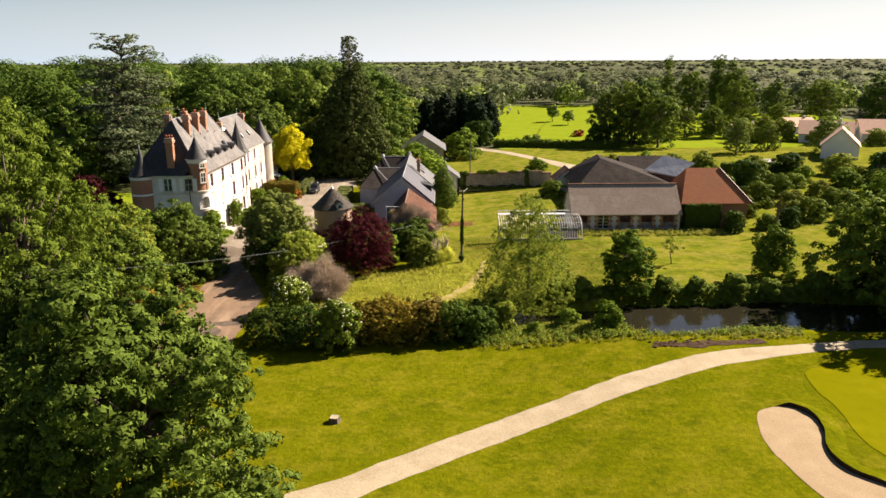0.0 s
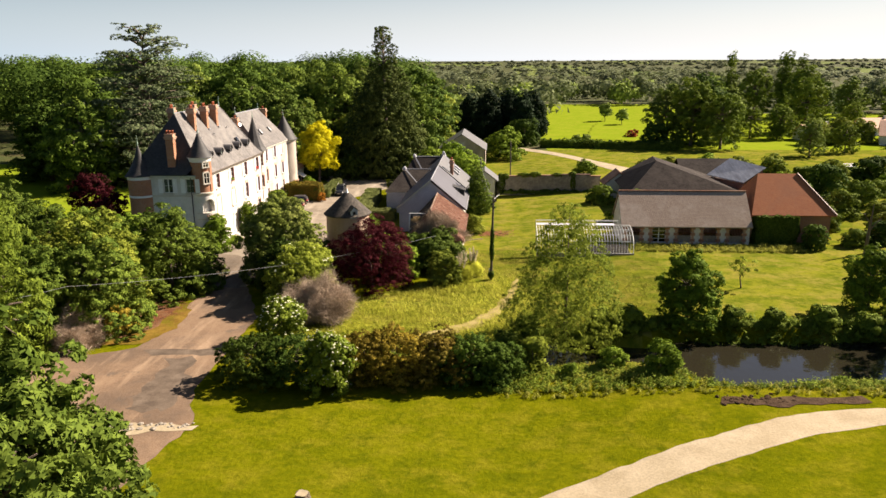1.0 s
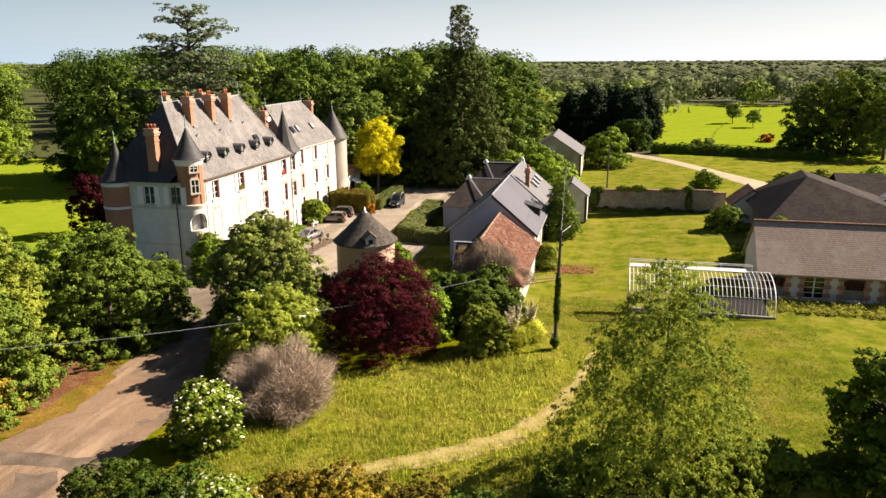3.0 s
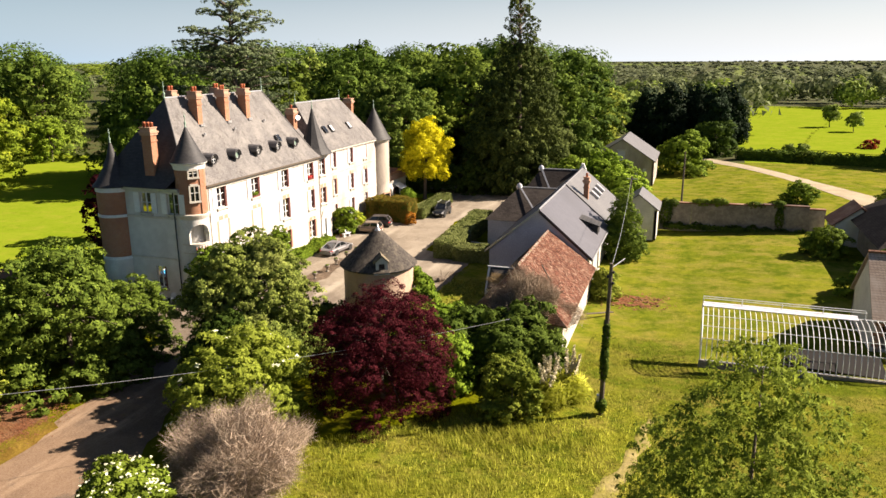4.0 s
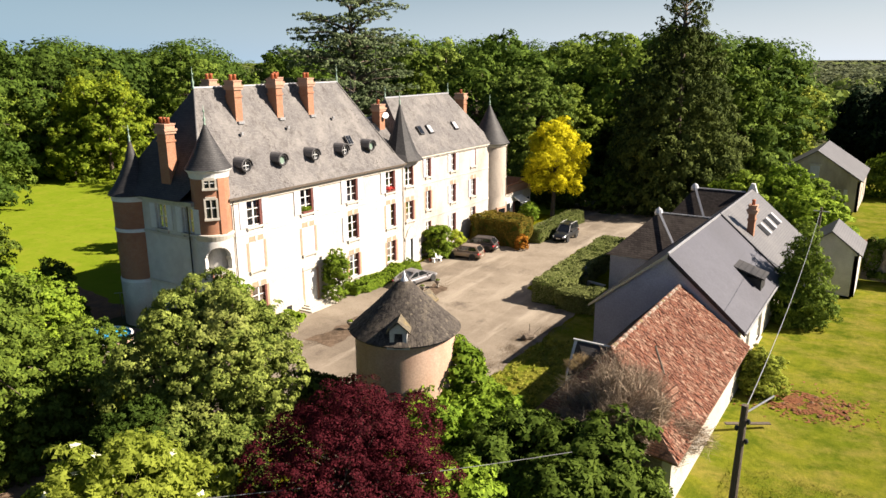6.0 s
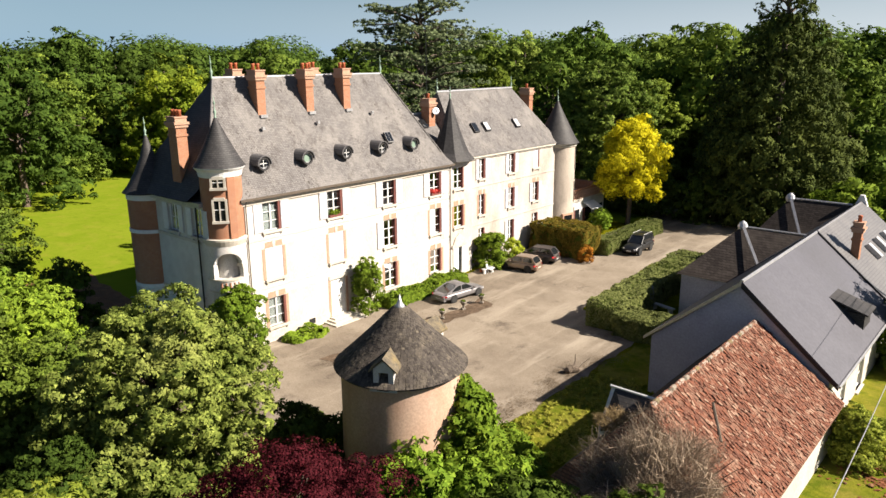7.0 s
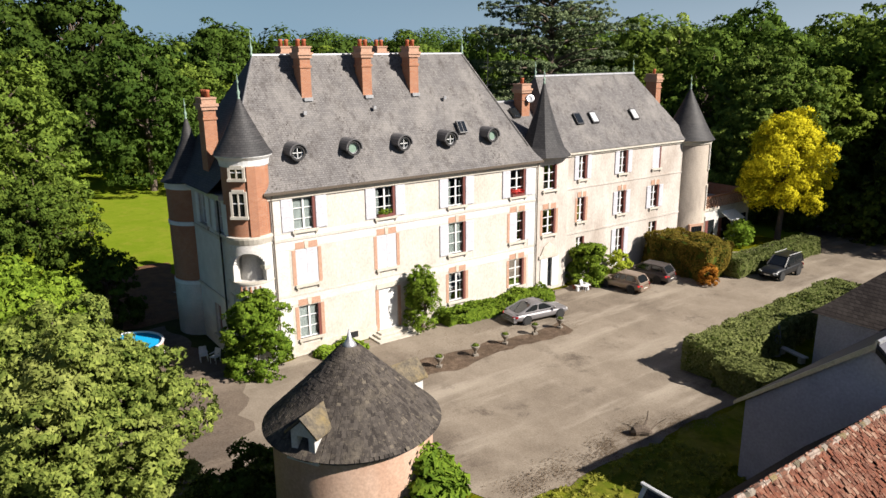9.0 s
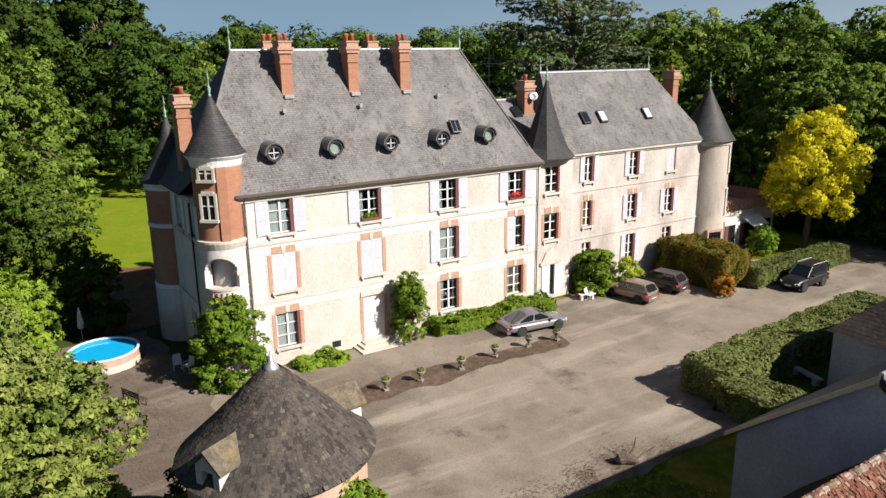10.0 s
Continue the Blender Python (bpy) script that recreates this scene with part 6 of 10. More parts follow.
def simple_house(name, label, category, x0, x1, y0, y1, ze, zr, along, wall, roof, z=0.0, openings=(), over=0.3, sides=()):
    """A gabled building with real openings; openings: (side, u0, u1, z0, z1) with side s, n, w or e."""
    h = thing(name, label, category, ((x0 + x1) / 2, (y0 + y1) / 2, z))
    cx, cy = (x0 + x1) / 2, (y0 + y1) / 2
    runs = {"s": ((x0, y0, z), (1, 0, 0), (0, -1, 0), x1 - x0), "e": ((x1, y0, z), (0, 1, 0), (1, 0, 0), y1 - y0),
            "w": ((x0, y1, z), (0, -1, 0), (-1, 0, 0), y1 - y0), "n": ((x1, y1, z), (-1, 0, 0), (0, 1, 0), x1 - x0)}
    for k, (o, u, n, L) in runs.items():
        hs = [q[1:5] for q in openings if q[0] == k]
        part("wall", wall_slab(Geo(), o, u, n, L, ze - z, 0.35, hs), wall, h)
        for q in openings:
            if q[0] == k:
                at = Vector(o) + Vector(u) * q[1] + Vector((0, 0, q[3]))
                window(h, frame_matrix(at, u, n), q[2] - q[1], q[4] - q[3], 3, None, None, False, 0, inner=None)
    tops = [((x0, y0), (x0, y1)), ((x1 - 0.35, y0), (x1 - 0.35, y1))] if along == "x" else [((x0, y0), (x1, y0)), ((x0, y1 - 0.35), (x1, y1 - 0.35))]
    for (a, b) in tops:
        if along == "x":
            part("gable", Geo().prism([(a[0], y0, ze), (a[0], y1, ze), (a[0], cy, zr)], (0.35, 0, 0)), wall, h)
        else:
            part("gable", Geo().prism([(x0, a[1], ze), (x1, a[1], ze), (cx, a[1], zr)], (0, 0.35, 0)), wall, h)
    if along == "x":
        r = gable_roof(Geo(), "x", x0 - over, x1 + over, cy, (y1 - y0) / 2 + over, (y1 - y0) / 2 + over, ze - 0.05, zr + 0.02, 0.14)
    else:
        r = gable_roof(Geo(), "y", y0 - over, y1 + over, cx, (x1 - x0) / 2 + over, (x1 - x0) / 2 + over, ze - 0.05, zr + 0.02, 0.14)
    rf = part("roof", r, roof, h)
    if along == "x":
        part("ridge_cap", Geo().tube([(x0 - over, cy, zr + 0.15), (x1 + over, cy, zr + 0.15)], 0.11, 6), roof, rf)
    return h


# small lean house beside the garden wall
simple_house("garden_shed", "small grey rendered shed with a slate roof", "shed", -1.0, 3.6, 146.0, 151.5, 4.0, 5.9, "y", M["plaster_white"], M["slate_mid"], 0.2)
GATE = simple_house("gate_house", "grey stone cottage with a slate gable roof", "house", -10.2, 1.0, 186, 200, 4.7, 8.5, "y", M["tower_plaster"], M["slate_mid"], 0.5,
                    [("s", 6.7, 7.7, 0.3, 3.0), ("s", 8.0, 9.0, 0.3, 3.0), ("e", 3, 4.2, 1, 3), ("e", 8, 9.2, 1, 3)])
LOFT = part("loft_door", Geo().box(-5.3, -4.1, 185.9, 186.0, 4.75, 6.5), M["shutter"], GATE, "pale blue-white loft door")
part("lintel", Geo().box(-5.5, -3.9, 185.86, 186.0, 6.5, 6.75), M["stone_trim"], LOFT)
for x in (-4.05, -2.15, -0.9):
    part("shutter", Geo().box(x + 0.05, x + 0.5, 185.92, 186.0, 0.8, 3.5), M["shutter"], GATE)


# ---- long barn, brick building and yard behind ----
def build_barn():
    z = 1.0
    h = thing("long_barn", "long stone barn with brick-framed openings and flat-tile roof", "barn", (29, 115.5, z))
    x0, x1, y0, y1, ze, zr = 20.8, 38.0, 112.0, 119.5, 3.7, 7.6
    holes = [(0.6 + 3.45 * k, 2.5 + 3.45 * k, 0.3, 2.45) for k in range(5)]
    part("front_wall", wall_slab(Geo(), (x0, y0, z), (1, 0, 0), (0, -1, 0), x1 - x0, ze - z, 0.5, holes), M["plaster_white"], h, "pale plaster front wall")
    for k, (a, b, c, d) in enumerate(holes):
        for s in (a - 0.35, b):
            for q in range(6):
                part("quoin", Geo().box(x0 + s - (0.16 if q % 2 else 0), x0 + s + 0.35 + (0.16 if q % 2 else 0), y0 - 0.04, y0 + 0.05, z + 0.05 + q * 0.42, z + 0.45 + q * 0.42), M["brick_wall"] if q % 2 else M["brick_trim"], h)
        xf = frame_matrix((x0 + a, y0, z + c), (1, 0, 0), (0, -1, 0))
        if k == 1:
            window(h, xf, b - a, d - c, 4, None, None, True, 0, inner=None)
        else:
            part("infill", Geo(xf).box(0, b - a, -0.3, -0.2, 0, (d - c) * 0.45), M["rubble"], h, "stone infill")
            for q in range(9):
                part("slat", Geo(xf).box((b - a) * (q + 0.2) / 9, (b - a) * (q + 0.5) / 9, -0.25, -0.18, (d - c) * 0.45, d - c), M["wood_red"], h)
    part("gable", Geo().prism([(x0, y0 + 0.5, z), (x0, y1, z), (x0, y1, ze), (x0, (y0 + y1) / 2, zr), (x0, y0 + 0.5, ze)], (0.45, 0, 0)), M["plaster_white"], h, "pale plastered gable")
    part("gable", Geo().prism([(x1 - 0.4, y0 + 0.5, z), (x1 - 0.4, y1, z), (x1 - 0.4, y1, ze), (x1 - 0.4, (y0 + y1) / 2, zr), (x1 - 0.4, y0 + 0.5, ze)], (0.4, 0, 0)), M["plaster_white"], h)
    part("back_wall", Geo().box(x0, x1, y1 - 0.4, y1, z, ze), M["plaster_white"], h)
    r = part("roof", gable_roof(Geo(), "x", x0 - 0.2, x1 + 0.2, (y0 + y1) / 2, 4.25, 4.2, ze - 0.2, zr + 0.1, 0.15), M["tile_brown"], h, "grey-brown flat tile roof")
    for k in range(42):
        x = x0 - 0.2 + k * 0.42
        part("ridge_tile", Geo().tube([(x, (y0 + y1) / 2, zr + 0.24), (x + 0.4, (y0 + y1) / 2, zr + 0.27)], [0.16, 0.13], 6), M["tile_old"], r)
    b = thing("brick_barn", "old brick barn with a red tile roof and ivy", "barn", (45, 118, z))
    part("wall", Geo().box(38.6, 49.2, 113.6, 124, z, 5.0), M["brick_wall"], b, "red brick wall")
    g = Geo()
    g.prism([(38.4, 113.0, 4.9), (49.7, 113.0, 4.9), (45.8, 118, 9.9), (40.4, 118, 9.9)], (0, 0, 0.15))
    g.prism([(49.7, 113.0, 4.9), (49.5, 124, 4.9), (45.8, 118, 9.9)], (0, 0, 0.15))
    g.prism([(38.4, 124, 4.9), (38.4, 113.0, 4.9), (40.4, 118, 9.9)], (0, 0, 0.15))
    g.prism([(38.4, 124, 4.9), (49.5, 124, 4.9), (45.8, 118, 9.9), (40.4, 118, 9.9)], (0, 0, 0.15))
    rf = part("roof", g, M["tile_red"], b, "orange-red clay tile roof")
    part("verge", Geo().tube([(45.8, 118, 10.1), (49.7, 113.0, 5.1)], 0.12, 6), M["wood_red"], rf)
    s = thing("slate_barn", "large barn with a broad dark slate roof", "barn", (36, 135, z))
    part("wall", Geo().box(26, 43.5, 133, 149, z, 4.4), M["rubble"], s)
    part("roof", hip_roof(Geo(), 25, 44.5, 132, 150, 4.3, ((30.8, 139), (31.4, 145)), 8.9), M["barn_slate"], s, "broad dark hipped slate roof")
    t = thing("yard_barn", "weathered barn with a shiny sheet roof", "barn", (44, 133, z))
    part("wall", Geo().prism([(41.2, 142.8, z), (44.5, 135.6, z), (47.8, 137.0, z), (44.8, 144.2, z)], (0, 0, 4.6)), M["brick_wall"], t)
    part("roof", Geo().prism([(40.7, 143.4, 5.8), (44.3, 134.8, 5.8), (48.3, 136.5, 8.1), (45.0, 145, 8.5)], (0, 0, 0.12)), M["sheet_metal"], t, "grey-blue sheet roof")
    part("gable", Geo().prism([(44.4, 135.4, 5.5), (47.9, 136.8, 5.5), (47.9, 136.8, 7.9), (44.4, 135.4, 5.7)], (0, 0.3, 0)), M["tile_old"], t)
    u = thing("yard_store", "brick store with a dark roof", "store", (52, 140, z))
    part("wall", Geo().box(38, 47, 149, 156, z, 4.9), M["wood_grey"], u)
    part("roof", gable_roof(Geo(), "x", 37.5, 47.5, 152.5, 4.0, 4.0, 5.0, 7.4), M["barn_slate"], u, "weathered tile roof")
    st = thing("stone_hut", "small stone hut with a tiled roof against the wall", "hut", (26, 150, z))
    part("wall", Geo().prism([(23.5, 146, z), (28.5, 146, z), (28.5, 146, 3.6), (26, 146, 5.6), (23.5, 146, 3.6)], (0, 5, 0)), M["plaster_white"], st)
    part("roof", gable_roof(Geo(), "y", 145.8, 151, 26, 2.9, 2.9, 3.4, 5.75), M["tile_old"], st)


build_barn()


# garden wall with a coping
def build_garden_wall():
    w = thing("garden_wall", "old grey stone garden wall with ivy patches", "wall", (13, 153, 0.8), kind="structure")
    rng = random.Random(4)
    x = 3.6
    while x < 23.4:
        l = min(rng.uniform(3.5, 6.0), 23.5 - x)
        h = 3.3 + rng.uniform(-0.25, 0.25)
        part("wall_bay", Geo().box(x, x + l - 0.02, 152.6, 153.1, 0.2, 0.8 + h), M["rubble"], w)
        part("coping", Geo().box(x - 0.02, x + l, 152.48, 153.22, 0.8 + h, 0.95 + h), M["tile_old"], w)
        x += l


build_garden_wall()


# ---- curved lean-to greenhouse ----
def build_greenhouse():
    x0, x1, yf, yb, z = 8.8, 21.3, 106.0, 110.0, 1.0
    h = thing("greenhouse", "derelict curved greenhouse of white-painted ribs", "greenhouse", ((x0 + x1) / 2, 108, z))

    def arc(t):
        a = radians(90 * t)
        return yb - (yb - yf) * math.sin(a) ** 0.9 if t > 0 else yb, z + 0.25 + 2.9 * math.cos(a) ** 0.75 if t < 1 else z + 0.25
    pts = [arc(k / 10) for k in range(11)]
    n = 34
    for k in range(n + 1):
        x = x0 + (x1 - x0) * k / n
        r = 0.055 if k in (0, n) else 0.028
        part("rib", Geo().tube([(x, y, zz) for y, zz in pts], r, 5), M["white"], h)
    for t in (0.0, 0.28, 0.5, 0.72, 1.0):
        y, zz = arc(t)
        part("rail", Geo().tube([(x0, y, zz), (x1, y, zz)], 0.045 if t in (0, 1) else 0.025, 5), M["white"], h)
    part("ridge_board", Geo().prism([(x0, yb - 0.6, z + 3.2), (x1 - 2.0, yb - 0.6, z + 3.2), (x1 - 2.0, yb + 0.15, z + 3.3), (x0, yb + 0.15, z + 3.3)], (0, 0, 0.05)), M["shutter"], h, "dirty white ridge sheeting")
    for yy, zz in ((yb + 0.2, z + 3.75), (yb - 0.3, z + 3.75)):
        part("ridge_rail", Geo().tube([(x0, yy, zz), (x1 - 1.5, yy, zz)], 0.03, 5), M["white"], h)
    for k in range(5):
        x = x0 + (x1 - 1.5 - x0) * k / 4
        part("rail_post", Geo().tube([(x, yb, z + 3.2), (x, yb, z + 3.75)], 0.03, 5), M["white"], h)
    e = Geo()
    for k in range(6):
        y = yf + (yb - yf) * (k + 0.5) / 6
        top = max(zz for yy, zz in pts if yy >= y - 0.5)
        e.tube([(x0, y, z), (x0, y, z + (3.0 * ((y - yf) / (yb - yf)) ** 0.5))], 0.035, 5)
    part("end_bars", e, M["white"], h, "white end glazing bars")
    part("end_panel", Geo().prism([(x0 - 0.03, y, zz) for y, zz in pts] + [(x0 - 0.03, yb, z)], (0.02, 0, 0)), M["clear"], h, "dusty end glass").visible_shadow = False
    part("kerb_wall", Geo().box(x0 - 0.1, x1 + 0.1, yf - 0.15, yf + 0.1, z - 0.3, z + 0.25), M["rubble"], h, "low stone kerb")
    part("dark_sheet", Geo().prism([(x0 + 5, yb - 2.8, z + 0.08), (x1 - 0.3, yb - 3.3, z + 0.08), (x1 - 0.3, yb - 0.3, z + 0.5), (x0 + 7, yb - 0.3, z + 0.5)], (0, 0, 0.05)), M["dark"], h, "black ground sheet")


build_greenhouse()


# ---- poles and wires ----
def build_poles():
    p = thing("utility_pole", "tall weathered wooden utility pole with ivy at its foot", "utility pole", (2.78, 97.6, 0))
    part("post", Geo().tube([(2.78, 97.6, -0.2), (2.84, 97.6, 5), (2.95, 97.55, 10.25)], [0.17, 0.15, 0.11], 10), M["wood_grey"], p)
    part("arm", Geo().tube([(2.95, 97.55, 9.95), (3.65, 98.4, 10.4)], 0.032, 6), M["zinc"], p, "pale metal arm")
    for k, (dx, z) in enumerate(((0.16, 9.7), (-0.16, 9.4), (0.16, 9.0))):
        part("insulator", Geo().lathe(2.93 + dx, 97.55, [(0.03, z - 0.1), (0.08, z), (0.05, z + 0.08)], 7), M["metal"], p)
    part("meter_box", Geo().box(2.48, 2.65, 97.4, 97.7, 1.0, 1.4), M["zinc"], p)
    q = thing("utility_pole", "twin wooden utility pole beside the garden", "utility pole", (0.6, 139.5, 0))
    part("post", Geo().tube([(0.6, 139.5, 0), (0.75, 139.5, 9.2)], [0.14, 0.1], 8), M["wood_grey"], q)
    part("arm", Geo().tube([(0.2, 139.5, 8.9), (1.4, 139.5, 8.9)], 0.05, 5), M["zinc"], q)
    r = thing("utility_pole", "plain wooden utility pole behind the garden wall", "utility pole", (6.3, 156, 1))
    part("post", Geo().tube([(6.3, 156, 0.5), (6.3, 156, 10.3)], [0.15, 0.1], 8), M["wood_grey"], r)

    def wire(a, b, sag, label):
        a, b = Vector(a), Vector(b)
        pts = [a.lerp(b, t / 24) - Vector((0, 0, sag * 4 * (t / 24) * (1 - t / 24))) for t in range(25)]
        tagged(part("overhead_wire", Geo().tube(pts, 0.014, 5), M["zinc"]), label, "wire")
    wire((-4.2, 101.0, 4.6), (-33.5, 70.0, 7.4), 0.9, "thin overhead wire across the drive")
    wire((2.95, 97.55, 10.05), (0.7, 139.5, 8.9), 1.0, "thin overhead wire between the poles")
    wire((-33.5, 70.0, 7.4), (-60, 42, 9), 0.9, "thin overhead wire into the trees")


build_poles()


# ---- vegetation ----
def leaf_mesh(name, pts, nrm, size, rng, mat, width=0.62, droop=0.0, spread=0.75):
    """One small folded blade for every point; numpy, for speed."""
    n = len(pts)
    out = nrm / (np.linalg.norm(nrm, axis=1)[:, None] + 1e-9)
    nrm = out + rng.normal(0, spread * 0.6, (n, 3))
    nrm /= np.linalg.norm(nrm, axis=1)[:, None] + 1e-9
    nrm *= np.where((nrm * out).sum(1) < 0, -1.0, 1.0)[:, None]
    r = rng.normal(0, 1, (n, 3))
    r[:, 2] -= droop * 2.5
    t = r - nrm * (r * nrm).sum(1)[:, None]
    t /= np.linalg.norm(t, axis=1)[:, None] + 1e-9
    s = np.cross(t, nrm)
    L = (size * rng.uniform(0.65, 1.3, n))[:, None]
    q = 3 if size >= 0.12 else 4
    v = np.empty((n, q, 3))
    if q == 3:
        v[:, 0] = pts - t * L * 0.55 - s * L * width * 0.7
        v[:, 1] = pts - t * L * 0.35 + s * L * width * 0.7
        v[:, 2] = pts + t * L * 0.8
    else:
        v[:, 0] = pts - t * L * 0.5
        v[:, 1] = pts + s * L * width * 0.5 + nrm * L * 0.12
        v[:, 2] = pts + t * L * 0.5
        v[:, 3] = pts - s * L * width * 0.5 + nrm * L * 0.12
    me = bpy.data.meshes.new(name)
    me.vertices.add(n * q)
    me.vertices.foreach_set("co", v.reshape(-1).astype(np.float32))
    me.loops.add(n * q)
    me.loops.foreach_set("vertex_index", np.arange(n * q, dtype=np.int32))
    me.polygons.add(n)
    me.polygons.foreach_set("loop_start", np.arange(0, n * q, q, dtype=np.int32))
    me.update(calc_edges=True)
    # shade each leaf partly with its clump, as light spreads through foliage
    sh = out * 0.75 + nrm * 0.6
    sh /= np.linalg.norm(sh, axis=1)[:, None] + 1e-9
    me.normals_split_custom_set_from_vertices(np.repeat(sh, q, axis=0).tolist())
    me.materials.append(mat)
    return me


def blob_points(rng, blobs, n, shell=0.35, up=0.25, sprig=0.0, per=7, flat=0.65):
    """Points on the outsides of a heap of ellipsoids; with sprig, gathered in sprigs of that size."""
    if sprig:
        p, d = blob_points(rng, blobs, max(4, n // per), shell, up)
        m = len(p)
        p, d = np.repeat(p, per, axis=0), np.repeat(d, per, axis=0)
        # each sprig is a small dome of leaves, opened outwards and upwards
        r = rng.normal(0, 1, (m * per, 3)) + d * 0.9
        r[:, 2] += 0.6
        r /= np.linalg.norm(r, axis=1)[:, None]
        size = np.repeat(rng.uniform(0.55, 1.3, m), per)[:, None] * sprig
        return p + r * size * rng.uniform(0.7, 1.1, (m * per, 1)) * [1, 1, flat], r * 0.8 + d * 0.35
    b = np.array(blobs, float)
    area = (b[:, 3] * b[:, 4] + b[:, 3] * b[:, 5] + b[:, 4] * b[:, 5])
    k = rng.choice(len(b), int(n * 1.5), p=area / area.sum())
    d = rng.normal(0, 1, (len(k), 3))
    d[:, 2] += up
    d /= np.linalg.norm(d, axis=1)[:, None]
    rad = 1 - shell * rng.random(len(k)) ** 1.6 + np.abs(rng.normal(0, 0.07, len(k)))
    p = b[k, :3] + d * b[k, 3:6] * rad[:, None]
    keep = np.ones(len(p), bool)
    for j in range(len(b)):
        q = ((p - b[j, :3]) / b[j, 3:6])
        deep = ((q * q).sum(1) < 0.42) & (k != j)
        keep &= ~(deep & (rng.random(len(p)) < 0.85))
    p, d = p[keep][:n], d[keep][:n]
    return p, d


def limb_geo(rng, h, trunk_r, tips, base=0.25, lean=0.0):
    g = Geo()
    top = (lean * h * 0.3, 0, h * 0.72)
    mid = (rng.uniform(-0.3, 0.3) + lean * h * 0.1, rng.uniform(-0.3, 0.3), h * 0.36)
    g.tube([(0, 0, -0.3), (0, 0, 0.3), mid, top], [trunk_r * 1.35, trunk_r, trunk_r * 0.75, trunk_r * 0.25], 8)
    for t in tips:
        f = rng.uniform(0.35, 0.8)
        a = Vector(mid).lerp(Vector(top), f - 0.3) if f > 0.3 else Vector(mid)
        c = a.lerp(Vector(t), 0.5) + Vector((0, 0, rng.uniform(0.1, 0.6)))
        g.tube([a, c, Vector(t)], [trunk_r * 0.38, trunk_r * 0.24, trunk_r * 0.08], 5)
    return g


CROWNS = {}


def broadleaf(label, seed, h, r, n, leaf, mat, base=0.22, lumps=22, lump=0.42, name="tree", category="tree", trunk=None, droop=0.0, tall=1.0, width=0.62, squash=0.85, skirt=0, tuft=2.0, per=32):
    rng = np.random.default_rng(seed)
    cz, rz = h * (1 + base) / 2, h * (1 - base) / 2
    blobs, tips = [], []
    for k in range(lumps):
        d = rng.normal(0, 1, 3)
        d /= np.linalg.norm(d)
        if d[2] < -0.75:
            d[2] *= -0.6
        f = rng.uniform(0.42, 0.86)
        s = lump * rng.uniform(0.55, 1.15) * (1.25 - 0.6 * f)
        taper = 1 - 0.3 * max(0, d[2]) + 0.1 * max(0, -d[2])
        c = (d[0] * r * f * taper, d[1] * r * f * taper, cz + d[2] * rz * f)
        blobs.append((*c, r * s, r * s, max(r * s * squash, rz * s * 0.7)))
        if k % 2 == 0:
            tips.append(c)
    blobs.append((0, 0, cz, r * 0.55, r * 0.55, rz * 0.6))
    for k in range(skirt):
        a = 2 * math.pi * (k + rng.random()) / skirt
        q = r * rng.uniform(0.55, 0.78)
        s = r * rng.uniform(0.2, 0.32)
        blobs.append((q * math.cos(a), q * math.sin(a), h * rng.uniform(0.06, 0.22), s, s, max(s, h * 0.12)))
    p, d = blob_points(rng, blobs, n, sprig=leaf * tuft, per=per)
    p[:, 2] = np.maximum(p[:, 2], 0.05)
    t = thing(name, label, category)
    part("trunk", limb_geo(random.Random(seed), h, trunk or max(0.06, h * 0.022), tips), M["bark"], t, smooth=True)
    part("crown", leaf_mesh("crown", p, d, leaf, rng, mat, width, droop), mat, t)
    CROWNS[t.name] = (p, d)
    return t


def shrub(label, seed, h, r, n, leaf, mat, lumps=14, name="shrub", category="shrub", lump=0.45, width=0.62, droop=0.0):
    return broadleaf(label, seed, h, r, n, leaf, mat, 0.0, lumps, lump, name, category, 0.05, droop, width=width, skirt=8)


def needle_tree(label, seed, h, r, n, leaf, mat, base=0.05, power=0.85, category="tree", droop=0.6, tiers=26, lumps=110, low=1.0):
    """A conifer or poplar: drooping sprays heaped along a tapering stem."""
    rng = np.random.default_rng(seed)
    blobs = []
    for k in range(lumps):
        f = 1 - rng.random() ** 0.62
        R = r * max(0.0, 1 - f) ** power * (0.72 + 0.28 * min(1.0, f / 0.18))
        a = rng.uniform(0, 2 * math.pi)
        q = R * rng.uniform(0.45, 0.85)
        s = (0.07 * r + 0.25 * R) * rng.uniform(0.65, 1.1)
        blobs.append((q * math.cos(a), q * math.sin(a), h * (base + (1 - base) * f * 0.97), s, s, s * rng.uniform(0.7, 1.3)))
    for k in range(10):
        f = k / 10
        R = r * (1 - f) ** power * 0.5 + 0.1
        blobs.append((0, 0, h * (base + (1 - base) * f), R, R, h * 0.07))
    p, d = blob_points(rng, blobs, n, 0.4, 0.15, leaf * 1.7, 18, 0.9)
    p[:, 2] = np.clip(p[:, 2], 0.1, h)
    t = thing("tree", label, category)
    part("trunk", Geo().tube([(0, 0, -0.3), (0, 0, h * 0.4), (0, 0, h * 0.9)], [h * 0.015, h * 0.008, 0.015], 8), M["bark"], t, smooth=True)
    part("crown", leaf_mesh("crown", p, d, leaf, rng, mat, 0.45, droop), mat, t)
    return t


